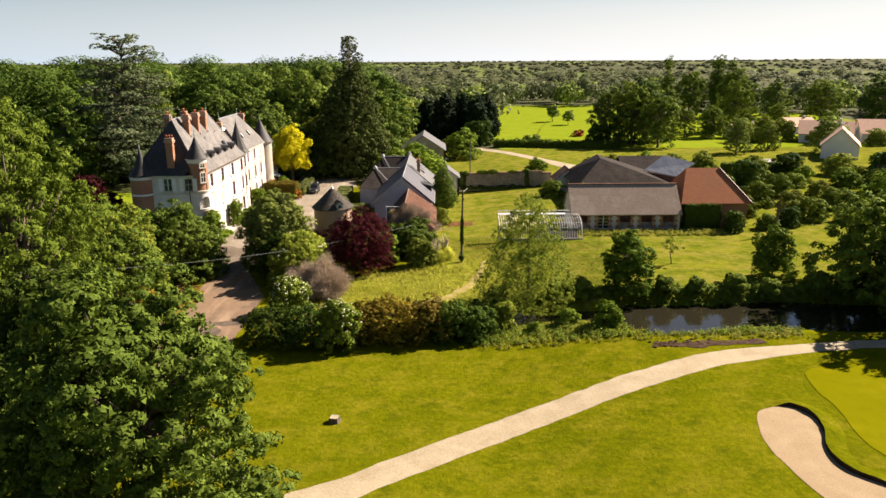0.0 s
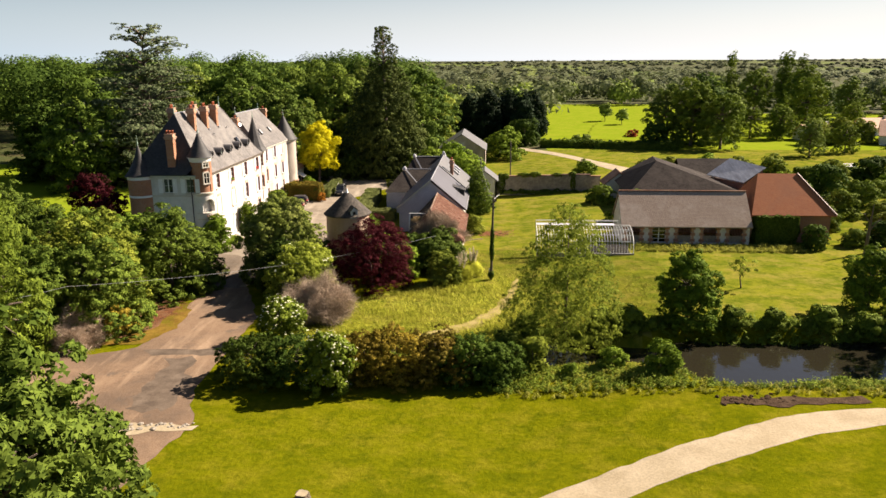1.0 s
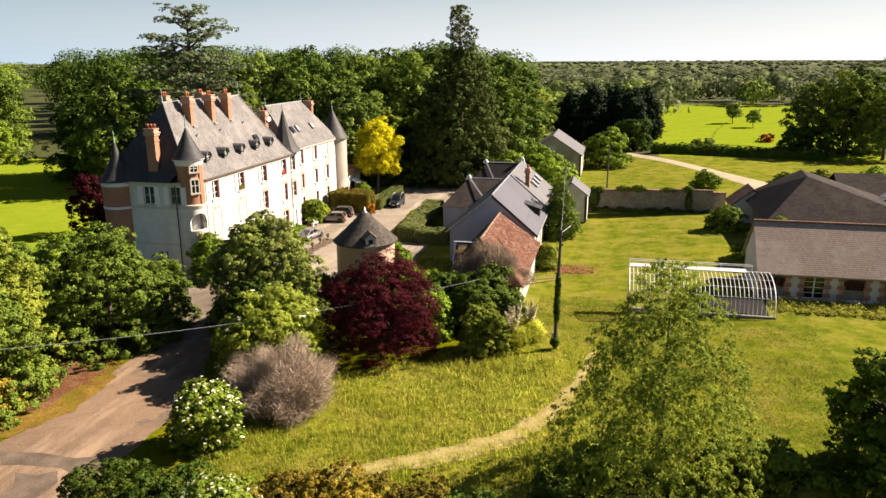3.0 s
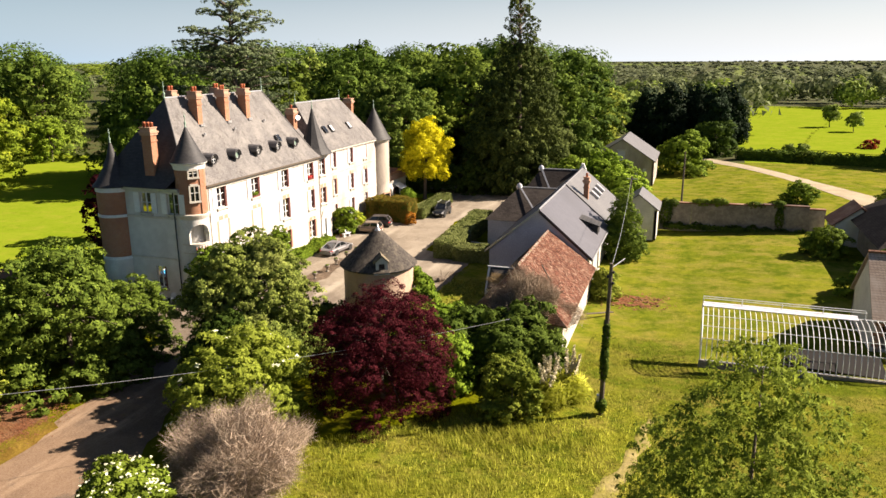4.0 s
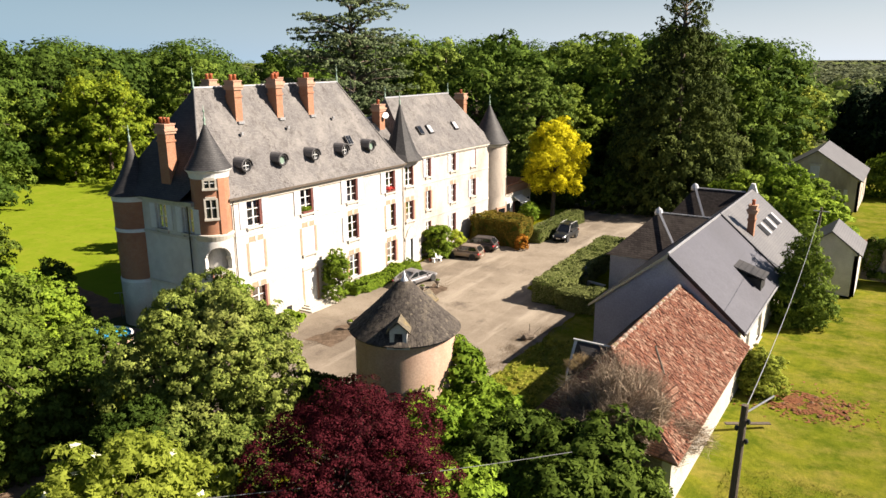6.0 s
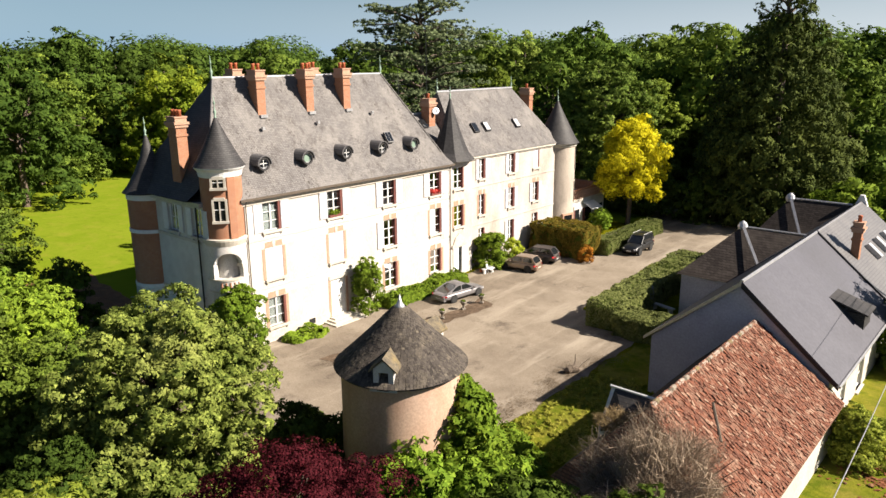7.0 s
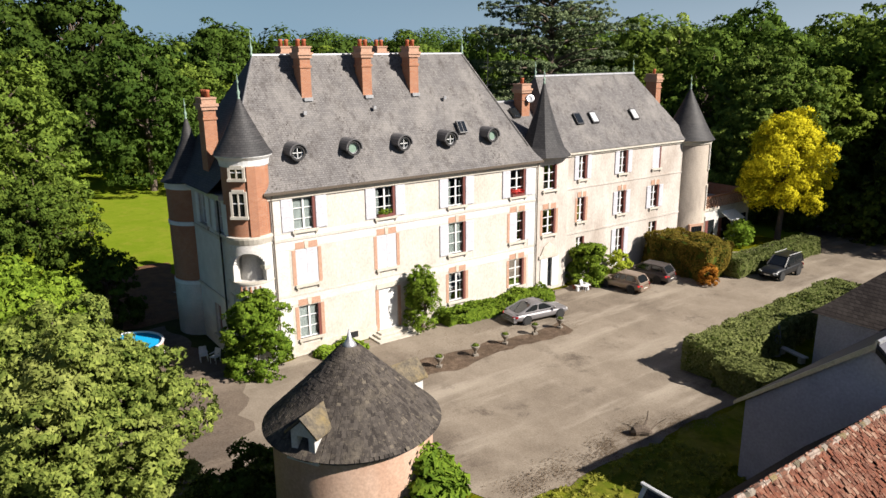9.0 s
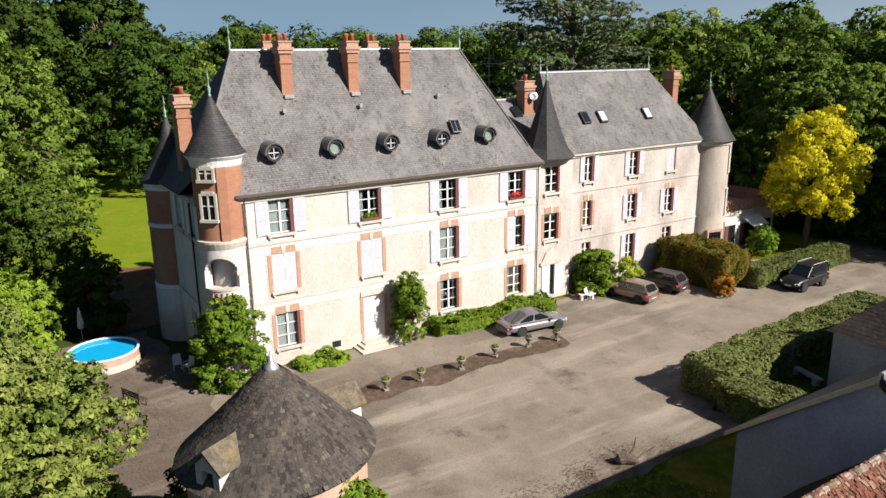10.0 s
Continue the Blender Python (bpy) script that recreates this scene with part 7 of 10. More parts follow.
def cedar_tree(label, seed, h, r, n, leaf, mat):
    rng = np.random.default_rng(seed)
    g = Geo().tube([(0, 0, -0.3), (0.2, 0, h * 0.35), (0, 0.2, h * 0.7), (0.1, 0, h * 0.97)], [0.75, 0.55, 0.3, 0.06], 9)
    blobs = []
    for tier in range(15):
        f = 0.12 + 0.83 * tier / 14
        arms = 8 if tier < 11 else 6
        for k in range(arms):
            reach = r * (1.12 - f) ** 0.72 * rng.uniform(0.6, 1.15)
            a = (k + 0.37 * tier + rng.uniform(-0.3, 0.3)) * 2 * math.pi / arms
            z = h * f + rng.uniform(-1.5, 1.2)
            rise = rng.uniform(-0.5, 1.4)
            tip = (reach * math.cos(a), reach * math.sin(a), z + rise)
            g.tube([(0, 0, z - 1.2), (tip[0] * 0.5, tip[1] * 0.5, z + rise * 0.5 + 0.1), tip], [0.22, 0.14, 0.04], 5)
            for q in (0.45, 0.7, 0.93):
                s = max(1.2, reach * rng.uniform(0.24, 0.36))
                blobs.append((tip[0] * q + rng.normal(0, 0.5), tip[1] * q + rng.normal(0, 0.5), z + rise * q + 0.15, s, s, 0.34 + s * 0.13))
    blobs += [(0, 0, h * 0.95, 0.8, 0.8, 1.0), (0, 0, h * 0.99, 0.3, 0.3, 0.7)]
    p, d = blob_points(rng, blobs, n, 0.5, 0.8, leaf * 1.2, 16, 0.4)
    t = thing("tree", label, "cedar tree")
    part("trunk", g, M["bark"], t, smooth=True)
    part("crown", leaf_mesh("crown", p, d, leaf, rng, mat, 0.4, 0.2), mat, t)
    return t


def at(x, y, rot=0, s=1.0, sz=None, z=None):
    return pose(x, y, gz(x, y) if z is None else z, 0, 0, rot) @ Matrix.Diagonal((s, s, sz or s, 1))


def hedge(label, x0, x1, y0, y1, h, mat, n, leaf, seed, z=0.0, name="hedge", turn=0.0, wob=0.18):
    """A clipped hedge: leaves all over a rounded box, with an added opaque dark box inside."""
    rng = np.random.default_rng(seed)
    L, W = x1 - x0, y1 - y0
    areas = np.array([L * W, L * h, L * h, W * h, W * h])
    k = rng.choice(5, n, p=areas / areas.sum())
    u, v = rng.uniform(-1, 1, n), rng.uniform(-1, 1, n)
    p, d = np.zeros((n, 3)), np.zeros((n, 3))
    for i, (ax, sg) in enumerate(((2, 1), (1, -1), (1, 1), (0, -1), (0, 1))):
        m = k == i
        o = [q for q in range(3) if q != ax]
        p[m, ax] = sg
        p[m, o[0]], p[m, o[1]] = u[m], v[m]
        d[m, ax] = sg
    q = p * np.array([L / 2, W / 2, h / 2])
    lump = np.array([noise.noise(Vector((a * 0.9 + seed, b * 0.9, c * 0.9))) for a, b, c in q]) * wob * 2
    q += d * (lump - np.abs(rng.normal(0, 0.06, n)))[:, None]
    e = np.abs(p)
    corner = np.sort(e, axis=1)[:, 1]
    q *= (1 - 0.10 * np.clip(corner - 0.75, 0, 1) * 4 * 0.35)[:, None]
    q[:, 2] += h / 2
    t = thing(name, label, "hedge")
    part("core", Geo().box(-L / 2 + 0.3, L / 2 - 0.3, -W / 2 + 0.3, W / 2 - 0.3, 0.02, h - 0.3), M["dark_leaf"], t, "added dark box filling the hedge")
    part("foliage", leaf_mesh("foliage", q, d, leaf, rng, mat), mat, t)
    t.matrix_basis = pose((x0 + x1) / 2, (y0 + y1) / 2, z, 0, 0, turn)
    return t


def flower_heads(t, seed, n, size):
    """Flat cream umbels held just proud of the leaves."""
    rg = np.random.default_rng(seed)
    p, d = CROWNS[t.name]
    ok = np.flatnonzero(d[:, 2] > 0.25)
    k = rg.choice(ok, n, replace=False)
    q = np.repeat(p[k] + d[k] * 0.12, 4, axis=0) + rg.normal(0, size * 0.35, (n * 4, 3)) * [1, 1, 0.4]
    e = np.repeat(d[k], 4, axis=0) * [0.4, 0.4, 1]
    part("blossom", leaf_mesh("blossom", q, e, size, rg, M["flower"], 0.95, spread=0.3), M["flower"], t, "cream blossom")


# near trees and shrubs, each with its own crown
T = broadleaf("large leafy green oak beside the drive", 11, 18.6, 8.6, 80000, 0.235, M["dark_leaf"], 0.0, 130, 0.22, skirt=12, tuft=2.5, per=46, width=0.7)
T.matrix_basis = at(-17.2, 36.0, 20)
copy_thing(T, at(-27, 45.0, 140, 0.8, 0.85))
T = broadleaf("tall pale grey-green willow beside the drive", 12, 25, 8.4, 62000, 0.235, M["mid"], 0.0, 80, 0.28, droop=0.7, width=0.5, skirt=8, tuft=2.6, per=40)
T.matrix_basis = at(-31.5, 51.5, 0, 0.9, 1.08)
copy_thing(T, at(-45, 62, 100, 0.95))
copy_thing(T, at(-60, 74, 290, 0.85))
T = broadleaf("round light-green lime tree", 13, 11.2, 5.3, 140000, 0.14, M["lime"], 0.0, 120, 0.24, skirt=14, tuft=2.5, per=40, width=0.7)
T.matrix_basis = at(-22.7, 96.8, 0)
T = broadleaf("broad purple-leaved maple beside the dovecote", 14, 8.0, 5.7, 130000, 0.105, M["purple"], 0.0, 80, 0.27, skirt=8, tuft=3.6, per=60)
T.matrix_basis = at(-11.3, 94.7, 0)
T = shrub("yellow-green elder bush with cream flowers", 15, 5.2, 3.4, 34000, 0.15, M["birch"], 30, lump=0.38)
flower_heads(T, 31, 60, 0.13)
T.matrix_basis = at(-18.4, 88.8, 0, 1.28)
T = needle_tree("feathery pale birch beside the pond", 16, 13.4, 6.0, 165000, 0.14, M["olive_birch"], 0.0, 0.55, droop=0.9, lumps=420)
T.matrix_basis = at(9.9, 78.8, 0, 1.0, 0.99)
T = broadleaf("young green alder on the pond bank", 17, 7.8, 3.1, 18000, 0.22, M["bright"], 0.0, 44, 0.32, skirt=8)
T.matrix_basis = at(21.9, 81.3, 0)
copy_thing(T, at(41, 85.5, 70, 0.85, 0.95))
T = broadleaf("large dark willow over the pond", 18, 12.5, 8.2, 24000, 0.36, M["mid"], 0.0, 60, 0.30, skirt=12)
T.matrix_basis = at(51.5, 79.5, 0)
copy_thing(T, at(62, 84, 80, 1.05))
# unseen copy, added to cast shade over the golf path and lawn
copy_thing(T, at(57.5, 71.5, 150, 1.5))
T = broadleaf("golden-yellow tree beside the courtyard", 19, 14.3, 5.3, 46000, 0.185, M["yellow"], 0.04, 70, 0.20, skirt=0, tuft=3.2, per=24)
T.matrix_basis = at(-34.2, 164.5, 0, 1.0, 1.08)
T = shrub("small round green shrub under the golden tree", 61, 2.9, 1.5, 9000, 0.13, M["bright"], 30, lump=0.3)
T.matrix_basis = at(-35.4, 159.5, 0)
T = shrub("shaded evergreen bush behind the golden tree", 63, 4.6, 3.0, 6000, 0.26, M["dark_leaf"], 18)
T.matrix_basis = at(-37.5, 171, 0)
copy_thing(T, at(-32.6, 171.5, 80, 1.1))
copy_thing(T, at(-28.5, 172.5, 170, 1.15, 1.3))
copy_thing(T, at(-42.5, 170.5, 250, 1.2, 1.4))
T = shrub("low orange-leaved bush at the hedge end", 64, 1.7, 0.85, 1800, 0.15, M["orange_leaf"], 10)
T.matrix_basis = at(-29.5, 146.0, 0)
T = shrub("golden-leaved shrub against the facade", 65, 2.3, 1.05, 3000, 0.15, M["sunny"], 12)
T.matrix_basis = at(-35.7, 142.0, 0)
T = broadleaf("clipped bright-green bay tree at the door", 20, 4.9, 1.2, 12000, 0.13, M["bright"], 0.08, 40, 0.40, skirt=4)
T.matrix_basis = at(-35.2, 121.0, 0, 1, 1.0)
T = shrub("dense green climber against the corner turret", 21, 5.6, 2.1, 19000, 0.15, M["bright"], 30, lump=0.36)
T.matrix_basis = at(-35.8, 109.2, 0, 1.05, 1.02)
T = shrub("leafy green climber beside the stair door", 22, 3.6, 1.5, 8000, 0.165, M["bright"], 18)
T.matrix_basis = at(-35.8, 138.2, 0, 1.12, 1.15)
T = shrub("bright green climber on the dovecote wall", 23, 5.6, 1.1, 9000, 0.17, M["bright"], 20)
T.matrix_basis = at(-13.2, 106.6, 0, 1.4, 1.25)
T = shrub("fresh green bush beside the dovecote", 24, 3.4, 1.9, 6500, 0.19, M["bright"], 14)
T.matrix_basis = at(-12.0, 100.2, 0)
copy_thing(T, at(-8.2, 98.0, 90, 1.25, 1.3))
copy_thing(T, at(-13.2, 110.2, 30, 0.8, 0.55))
copy_thing(T, at(-11.0, 107.6, 200, 0.9, 0.7))
copy_thing(T, at(-12.9, 102.4, 250, 1.15, 1.3))
copy_thing(T, at(-10.4, 104.4, 310, 1.15, 1.2))
copy_thing(T, at(-8.8, 105.6, 20, 0.8, 0.8))
T = shrub("dark green laurel bush", 25, 3.6, 2.2, 11000, 0.175, M["dark_leaf"], 18)
T.matrix_basis = at(-7.4, 104.5, 0, 1.2, 1.15)
copy_thing(T, at(-5.0, 101.0, 100, 1.15, 1.0))
copy_thing(T, at(-4.3, 104.0, 200, 1.3, 1.15))
copy_thing(T, at(-2.4, 103.4, 20, 0.8, 0.8))
copy_thing(T, at(-8.6, 101.6, 260, 1.0, 0.9))
copy_thing(T, at(-19.6, 102.6, 50, 0.9, 0.9))
copy_thing(T, at(-22.5, 104.0, 10, 0.6, 0.7))
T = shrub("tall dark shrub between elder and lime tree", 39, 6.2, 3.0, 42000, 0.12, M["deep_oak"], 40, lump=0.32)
T.matrix_basis = at(-21.4, 91.8, 0)
T = shrub("leafy mid-green shrub in the meadow edge", 26, 4.4, 2.2, 20000, 0.14, M["ash"], 24, lump=0.36)
T.matrix_basis = at(-2.8, 95.8, 0, 1.0, 1.0)
copy_thing(T, at(0.2, 122.0, 60, 0.8, 0.7))
def twig_bush(label, seed, h, r, n, length, mat):
    """Leafless thicket: fine twigs that fan outwards and upwards from a few stems."""
    rng = np.random.default_rng(seed)
    d = rng.normal(0, 1, (n, 3))
    d[:, 2] = np.abs(d[:, 2]) * 0.9 + 0.15
    d /= np.linalg.norm(d, axis=1)[:, None]
    clump = np.array([noise.noise(Vector((a * 2.2, b * 2.2, c * 2.2 + seed))) for a, b, c in d])
    q = d * np.array([r, r, h]) * (0.30 + 0.62 * rng.random(n) ** 0.75 + 0.46 * clump)[:, None]
    t = d * [0.8, 0.8, 1.0] + rng.normal(0, 0.5, (n, 3))
    t /= np.linalg.norm(t, axis=1)[:, None]
    s = np.cross(t, rng.normal(0, 1, (n, 3)))
    s /= np.linalg.norm(s, axis=1)[:, None] + 1e-9
    L = (length * rng.uniform(0.5, 1.4, n))[:, None]
    W = (0.006 + 0.012 * rng.random(n) ** 2)[:, None]
    v = np.stack([q - t * L * 0.5 - s * W, q - t * L * 0.5 + s * W, q + t * L * 0.5], 1)
    v[:, :, 2] = np.maximum(v[:, :, 2], 0.02)
    me = bpy.data.meshes.new("twigs")
    me.from_pydata(v.reshape(-1, 3).tolist(), [], np.arange(n * 3).reshape(-1, 3).tolist())
    me.materials.append(mat)
    bush_ = thing("shrub", label, "shrub")
    g = Geo()
    rr_ = random.Random(seed)
    for k in range(16):
        a, f = rr_.uniform(0, 6.28), rr_.uniform(0.3, 0.75)
        tip = (math.cos(a) * r * f, math.sin(a) * r * f, h * rr_.uniform(0.5, 0.85))
        g.tube([(math.cos(a) * 0.3, math.sin(a) * 0.3, -0.1), (tip[0] * 0.5, tip[1] * 0.5, tip[2] * 0.6), tip], [0.05, 0.035, 0.012], 5)
    part("stems", g, M["bark"], bush_)
    part("twig_mass", me, mat, bush_, kind="stuff")
    return bush_


T = twig_bush("bare tangled vine over the outbuilding roof", 27, 3.8, 3.2, 46000, 1.0, M["vine"])
T.matrix_basis = at(-4.3, 107.9, 0, 1.18, 1.15, 1.7)
T = twig_bush("dry straw-coloured creeper along the roof edge", 62, 1.0, 1.25, 4500, 0.32, M["straw"])
T.matrix_basis = at(-5.9, 109.4, 0, 1.0, 0.9, 4.7)
copy_thing(T, at(-4.6, 108.4, 80, 1.1, 0.9, 4.0))
copy_thing(T, at(-3.2, 107.3, 200, 1.0, 0.8, 3.2))
copy_thing(T, at(-7.3, 109.6, 140, 0.9, 0.9, 4.4))
T = twig_bush("dry grey twiggy bush beside the drive", 28, 4.2, 3.8, 34000, 1.05, M["twig"])
T.matrix_basis = at(-15.1, 83.8, 0, 1.12, 1.05)
copy_thing(T, at(-36.2, 74.6, 100, 0.7, 0.8))
T = shrub("elder bush covered in cream flower heads", 29, 3.6, 2.2, 16000, 0.14, M["mid"], 18)
flower_heads(T, 30, 260, 0.10)
T.matrix_basis = at(-17.3, 77.6, 0, 1.15)
copy_thing(T, at(-10.4, 66.9, 90, 0.95, 1.2))
T = needle_tree("dense leafy poplar beside the shed", 31, 8.4, 2.9, 24000, 0.2, M["hazel"], 0.0, 0.55, droop=0.0, lumps=120)
T.matrix_basis = at(0.3, 137.0, 0)
T = broadleaf("bright green spreading tree behind the long house", 57, 8.8, 4.8, 30000, 0.22, M["bright"], 0.0, 80, 0.27, skirt=8)
T.matrix_basis = at(-6.6, 171.5, 0)
T = broadleaf("spindly young orchard tree", 32, 3.6, 1.5, 500, 0.2, M["birch"], 0.3, 10, 0.4)
T.matrix_basis = at(30.6, 92.3, 0)
# trees between the drive and the chateau
T = broadleaf("leafy broad tree beside the drive", 33, 9.8, 5.6, 46000, 0.18, M["hazel"], 0.0, 70, 0.28, skirt=12, tuft=2.4, per=40, width=0.7)
T.matrix_basis = at(-34.2, 91.0, 0, 1.05)
for x, y, r, s in ((-36, 79, 40, 0.95), (-40.5, 86, 130, 1.05), (-33.0, 96.2, 300, 0.62), (-49, 92, 10, 1.0), (-42, 75, 70, 1.1), (-52, 82, 20, 1.1)):
    copy_thing(T, at(x, y, r, s))
T = broadleaf("pale yellow-green ash beside the drive", 34, 12.2, 5.6, 40000, 0.21, M["ash"], 0.0, 56, 0.30, skirt=10)
T.matrix_basis = at(-38.4, 82.0, 0)
copy_thing(T, at(-45, 60.5, 200, 1.0))
T = broadleaf("round fresh-green walnut near the chateau", 37, 8.4, 4.6, 34000, 0.2, M["bright"], 0.0, 70, 0.28, skirt=10, tuft=2.2, per=36, width=0.75)
T.matrix_basis = at(-41.5, 97.0, 0)
T = broadleaf("dark glossy laurel tree near the chateau", 38, 7.6, 3.0, 9000, 0.24, M["dark_leaf"], 0.0, 36, 0.34, skirt=8)
T.matrix_basis = at(-50.0, 103.6, 0, 0.85)
T = shrub("bronze-leaved shrub beside the drive", 35, 2.6, 1.8, 3000, 0.24, M["autumn"], 10)
T.matrix_basis = at(-33.6, 78.2, 0)
T = shrub("purple-leaved small tree behind the end wall", 36, 9.5, 3.6, 8000, 0.3, M["purple"], 20)
T.matrix_basis = at(-63, 126, 0)
copy_thing(T, at(-57, 121, 80, 0.75))

# the long bank hedge, bush by bush
for k, (x, y, h, r, m, s) in enumerate(((-17.2, 68.6, 3.0, 2.5, "dark_leaf", 41), (-13.6, 68.8, 3.1, 2.6, "deep_oak", 42), (-8.0, 69.2, 3.4, 2.4, "autumn", 43), (-5.0, 69.4, 3.6, 2.5, "autumn", 44), (-1.9, 69.6, 3.5, 2.5, "russet", 45), (0.9, 69.6, 3.3, 2.3, "oak", 46), (3.4, 69.3, 2.6, 1.9, "oak", 47))):
    T = shrub("dense bronze-tinged garden bush in a row" if m in ("autumn", "russet") else "dense dark green garden bush in a row", s, h * 1.25, r * 1.35, 22000, 0.125, M[m], 40, lump=0.3)
    T.matrix_basis = at(x, y, k * 50)
    tagged(T, group="bushes of the bank hedge")
T = shrub("pale conical bush on the pond bank", 48, 3.4, 1.1, 2500, 0.22, M["birch"], 10)
T.matrix_basis = at(6.4, 71.2, 0)
T = shrub("round bright bush on the pond bank", 49, 2.5, 1.5, 3500, 0.2, M["bright"], 10)
T.matrix_basis = at(17.0, 69.9, 0)
for x, y, r, s in ((13.2, 71.2, 40, 0.8), (26, 69.3, 10, 0.45), (31, 68.8, 70, 0.42), (9.6, 69.8, 100, 0.5), (21.5, 69.8, 200, 0.4)):
    copy_thing(T, at(x, y, r, s, s * 0.8))
T = shrub("dark overhanging bank shrub", 50, 2.2, 1.9, 3000, 0.26, M["mid"], 10)
T.matrix_basis = at(16.2, 79.2, 0)
for x, y, r, s in ((26.2, 80.6, 40, 0.8), (30.0, 80.4, 10, 0.75), (34.5, 80.8, 80, 0.9), (38.6, 80.4, 70, 0.9), (44, 80.3, 100, 1.1), (6.4, 79.0, 100, 0.9), (13.6, 79.6, 10, 0.9), (4.4, 75.6, 60, 0.8)):
    copy_thing(T, at(x, y, r, s))

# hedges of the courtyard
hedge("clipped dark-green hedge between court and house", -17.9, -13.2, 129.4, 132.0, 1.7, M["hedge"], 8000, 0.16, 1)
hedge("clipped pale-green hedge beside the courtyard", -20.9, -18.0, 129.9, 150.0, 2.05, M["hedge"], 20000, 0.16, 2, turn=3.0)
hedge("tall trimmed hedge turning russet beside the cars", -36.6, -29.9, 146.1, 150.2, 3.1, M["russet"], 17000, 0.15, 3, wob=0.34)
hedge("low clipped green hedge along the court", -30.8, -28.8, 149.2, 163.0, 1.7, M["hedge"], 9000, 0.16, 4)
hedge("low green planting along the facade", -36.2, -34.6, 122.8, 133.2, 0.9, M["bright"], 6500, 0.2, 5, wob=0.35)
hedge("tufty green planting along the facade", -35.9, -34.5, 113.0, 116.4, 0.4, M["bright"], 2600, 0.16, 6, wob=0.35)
hedge("ivy cladding on the brick barn", 38.8, 44.6, 112.3, 113.6, 4.0, M["dark_leaf"], 6000, 0.28, 7, 1.0)
hedge("dark field hedge beyond the track", 16, 54, 219.6, 222.4, 2.0, M["dark_leaf"], 9000, 0.4, 8, 1.0, turn=-12.0, wob=0.6)
hedge("dark garden hedge near the houses", 66, 84, 168, 170, 2.4, M["dark_leaf"], 3500, 0.4, 9, 1.1)
hedge("ragged grass and ivy along the wall foot", 4, 23.3, 151.9, 152.6, 0.45, M["dark_leaf"], 2600, 0.3, 10, 0.7, wob=0.4)


def bank_growth(name, label, x0, x1, y0, y1, n, tall, leaf, mat, seed):
    """Uneven rank growth on a bank, in tufts past counting."""
    rng = np.random.default_rng(seed)
    m = n // 14
    cx, cy = rng.uniform(x0, x1, m), rng.uniform(y0, y1, m)
    hh = np.array([tall * (0.55 + 0.9 * abs(noise.noise(Vector((a * 0.45, b * 0.45, seed))))) for a, b in zip(cx, cy)]) * rng.uniform(0.6, 1.3, m)
    k = np.repeat(np.arange(m), 14)
    d = rng.normal(0, 0.55, (m * 14, 3))
    d[:, 2] = np.abs(d[:, 2]) + 0.5
    base = np.array([gz(a, b) for a, b in zip(cx, cy)])
    p = np.stack([cx[k], cy[k], base[k]], 1) + d * (hh[k] * rng.uniform(0.35, 0.9, m * 14))[:, None] * [0.8, 0.8, 0.9]
    tagged(part(name, leaf_mesh(name, p, d, leaf, rng, mat, 0.3), mat), label, "bank growth", kind="stuff")


bank_growth("bank_reeds", "lush green reeds and nettles along the near bank", 3.5, 36, 66.6, 71.4, 26000, 0.6, 0.17, M["mid"], 11)
bank_growth("bank_reeds", "straw-tipped grasses along the near bank", 4, 36, 65.6, 70.2, 7000, 0.5, 0.2, M["straw_grass"], 12)
bank_growth("bank_reeds", "shaded rough growth on the far bank", 14, 50, 78.6, 81.6, 10000, 0.8, 0.34, M["mid"], 13)
bank_growth("rough_grass", "rough yellowing grass and weeds beside the house", -15.6, -11.2, 110.5, 123, 6000, 0.35, 0.18, M["straw_grass"], 14)
bank_growth("rough_grass", "tall bright grass fringe before the barn", 21.5, 44, 107.6, 111.4, 12000, 0.55, 0.22, M["straw_grass"], 15)
bank_growth("bank_reeds", "dark rank growth at the head of the pond", 3.2, 15, 77.8, 80.2, 7000, 0.6, 0.2, M["mid"], 16)
bank_growth("rough_grass", "lush green weeds along the bank hedge", -16, 6, 71.4, 74.4, 12000, 0.45, 0.18, M["bright"], 17)
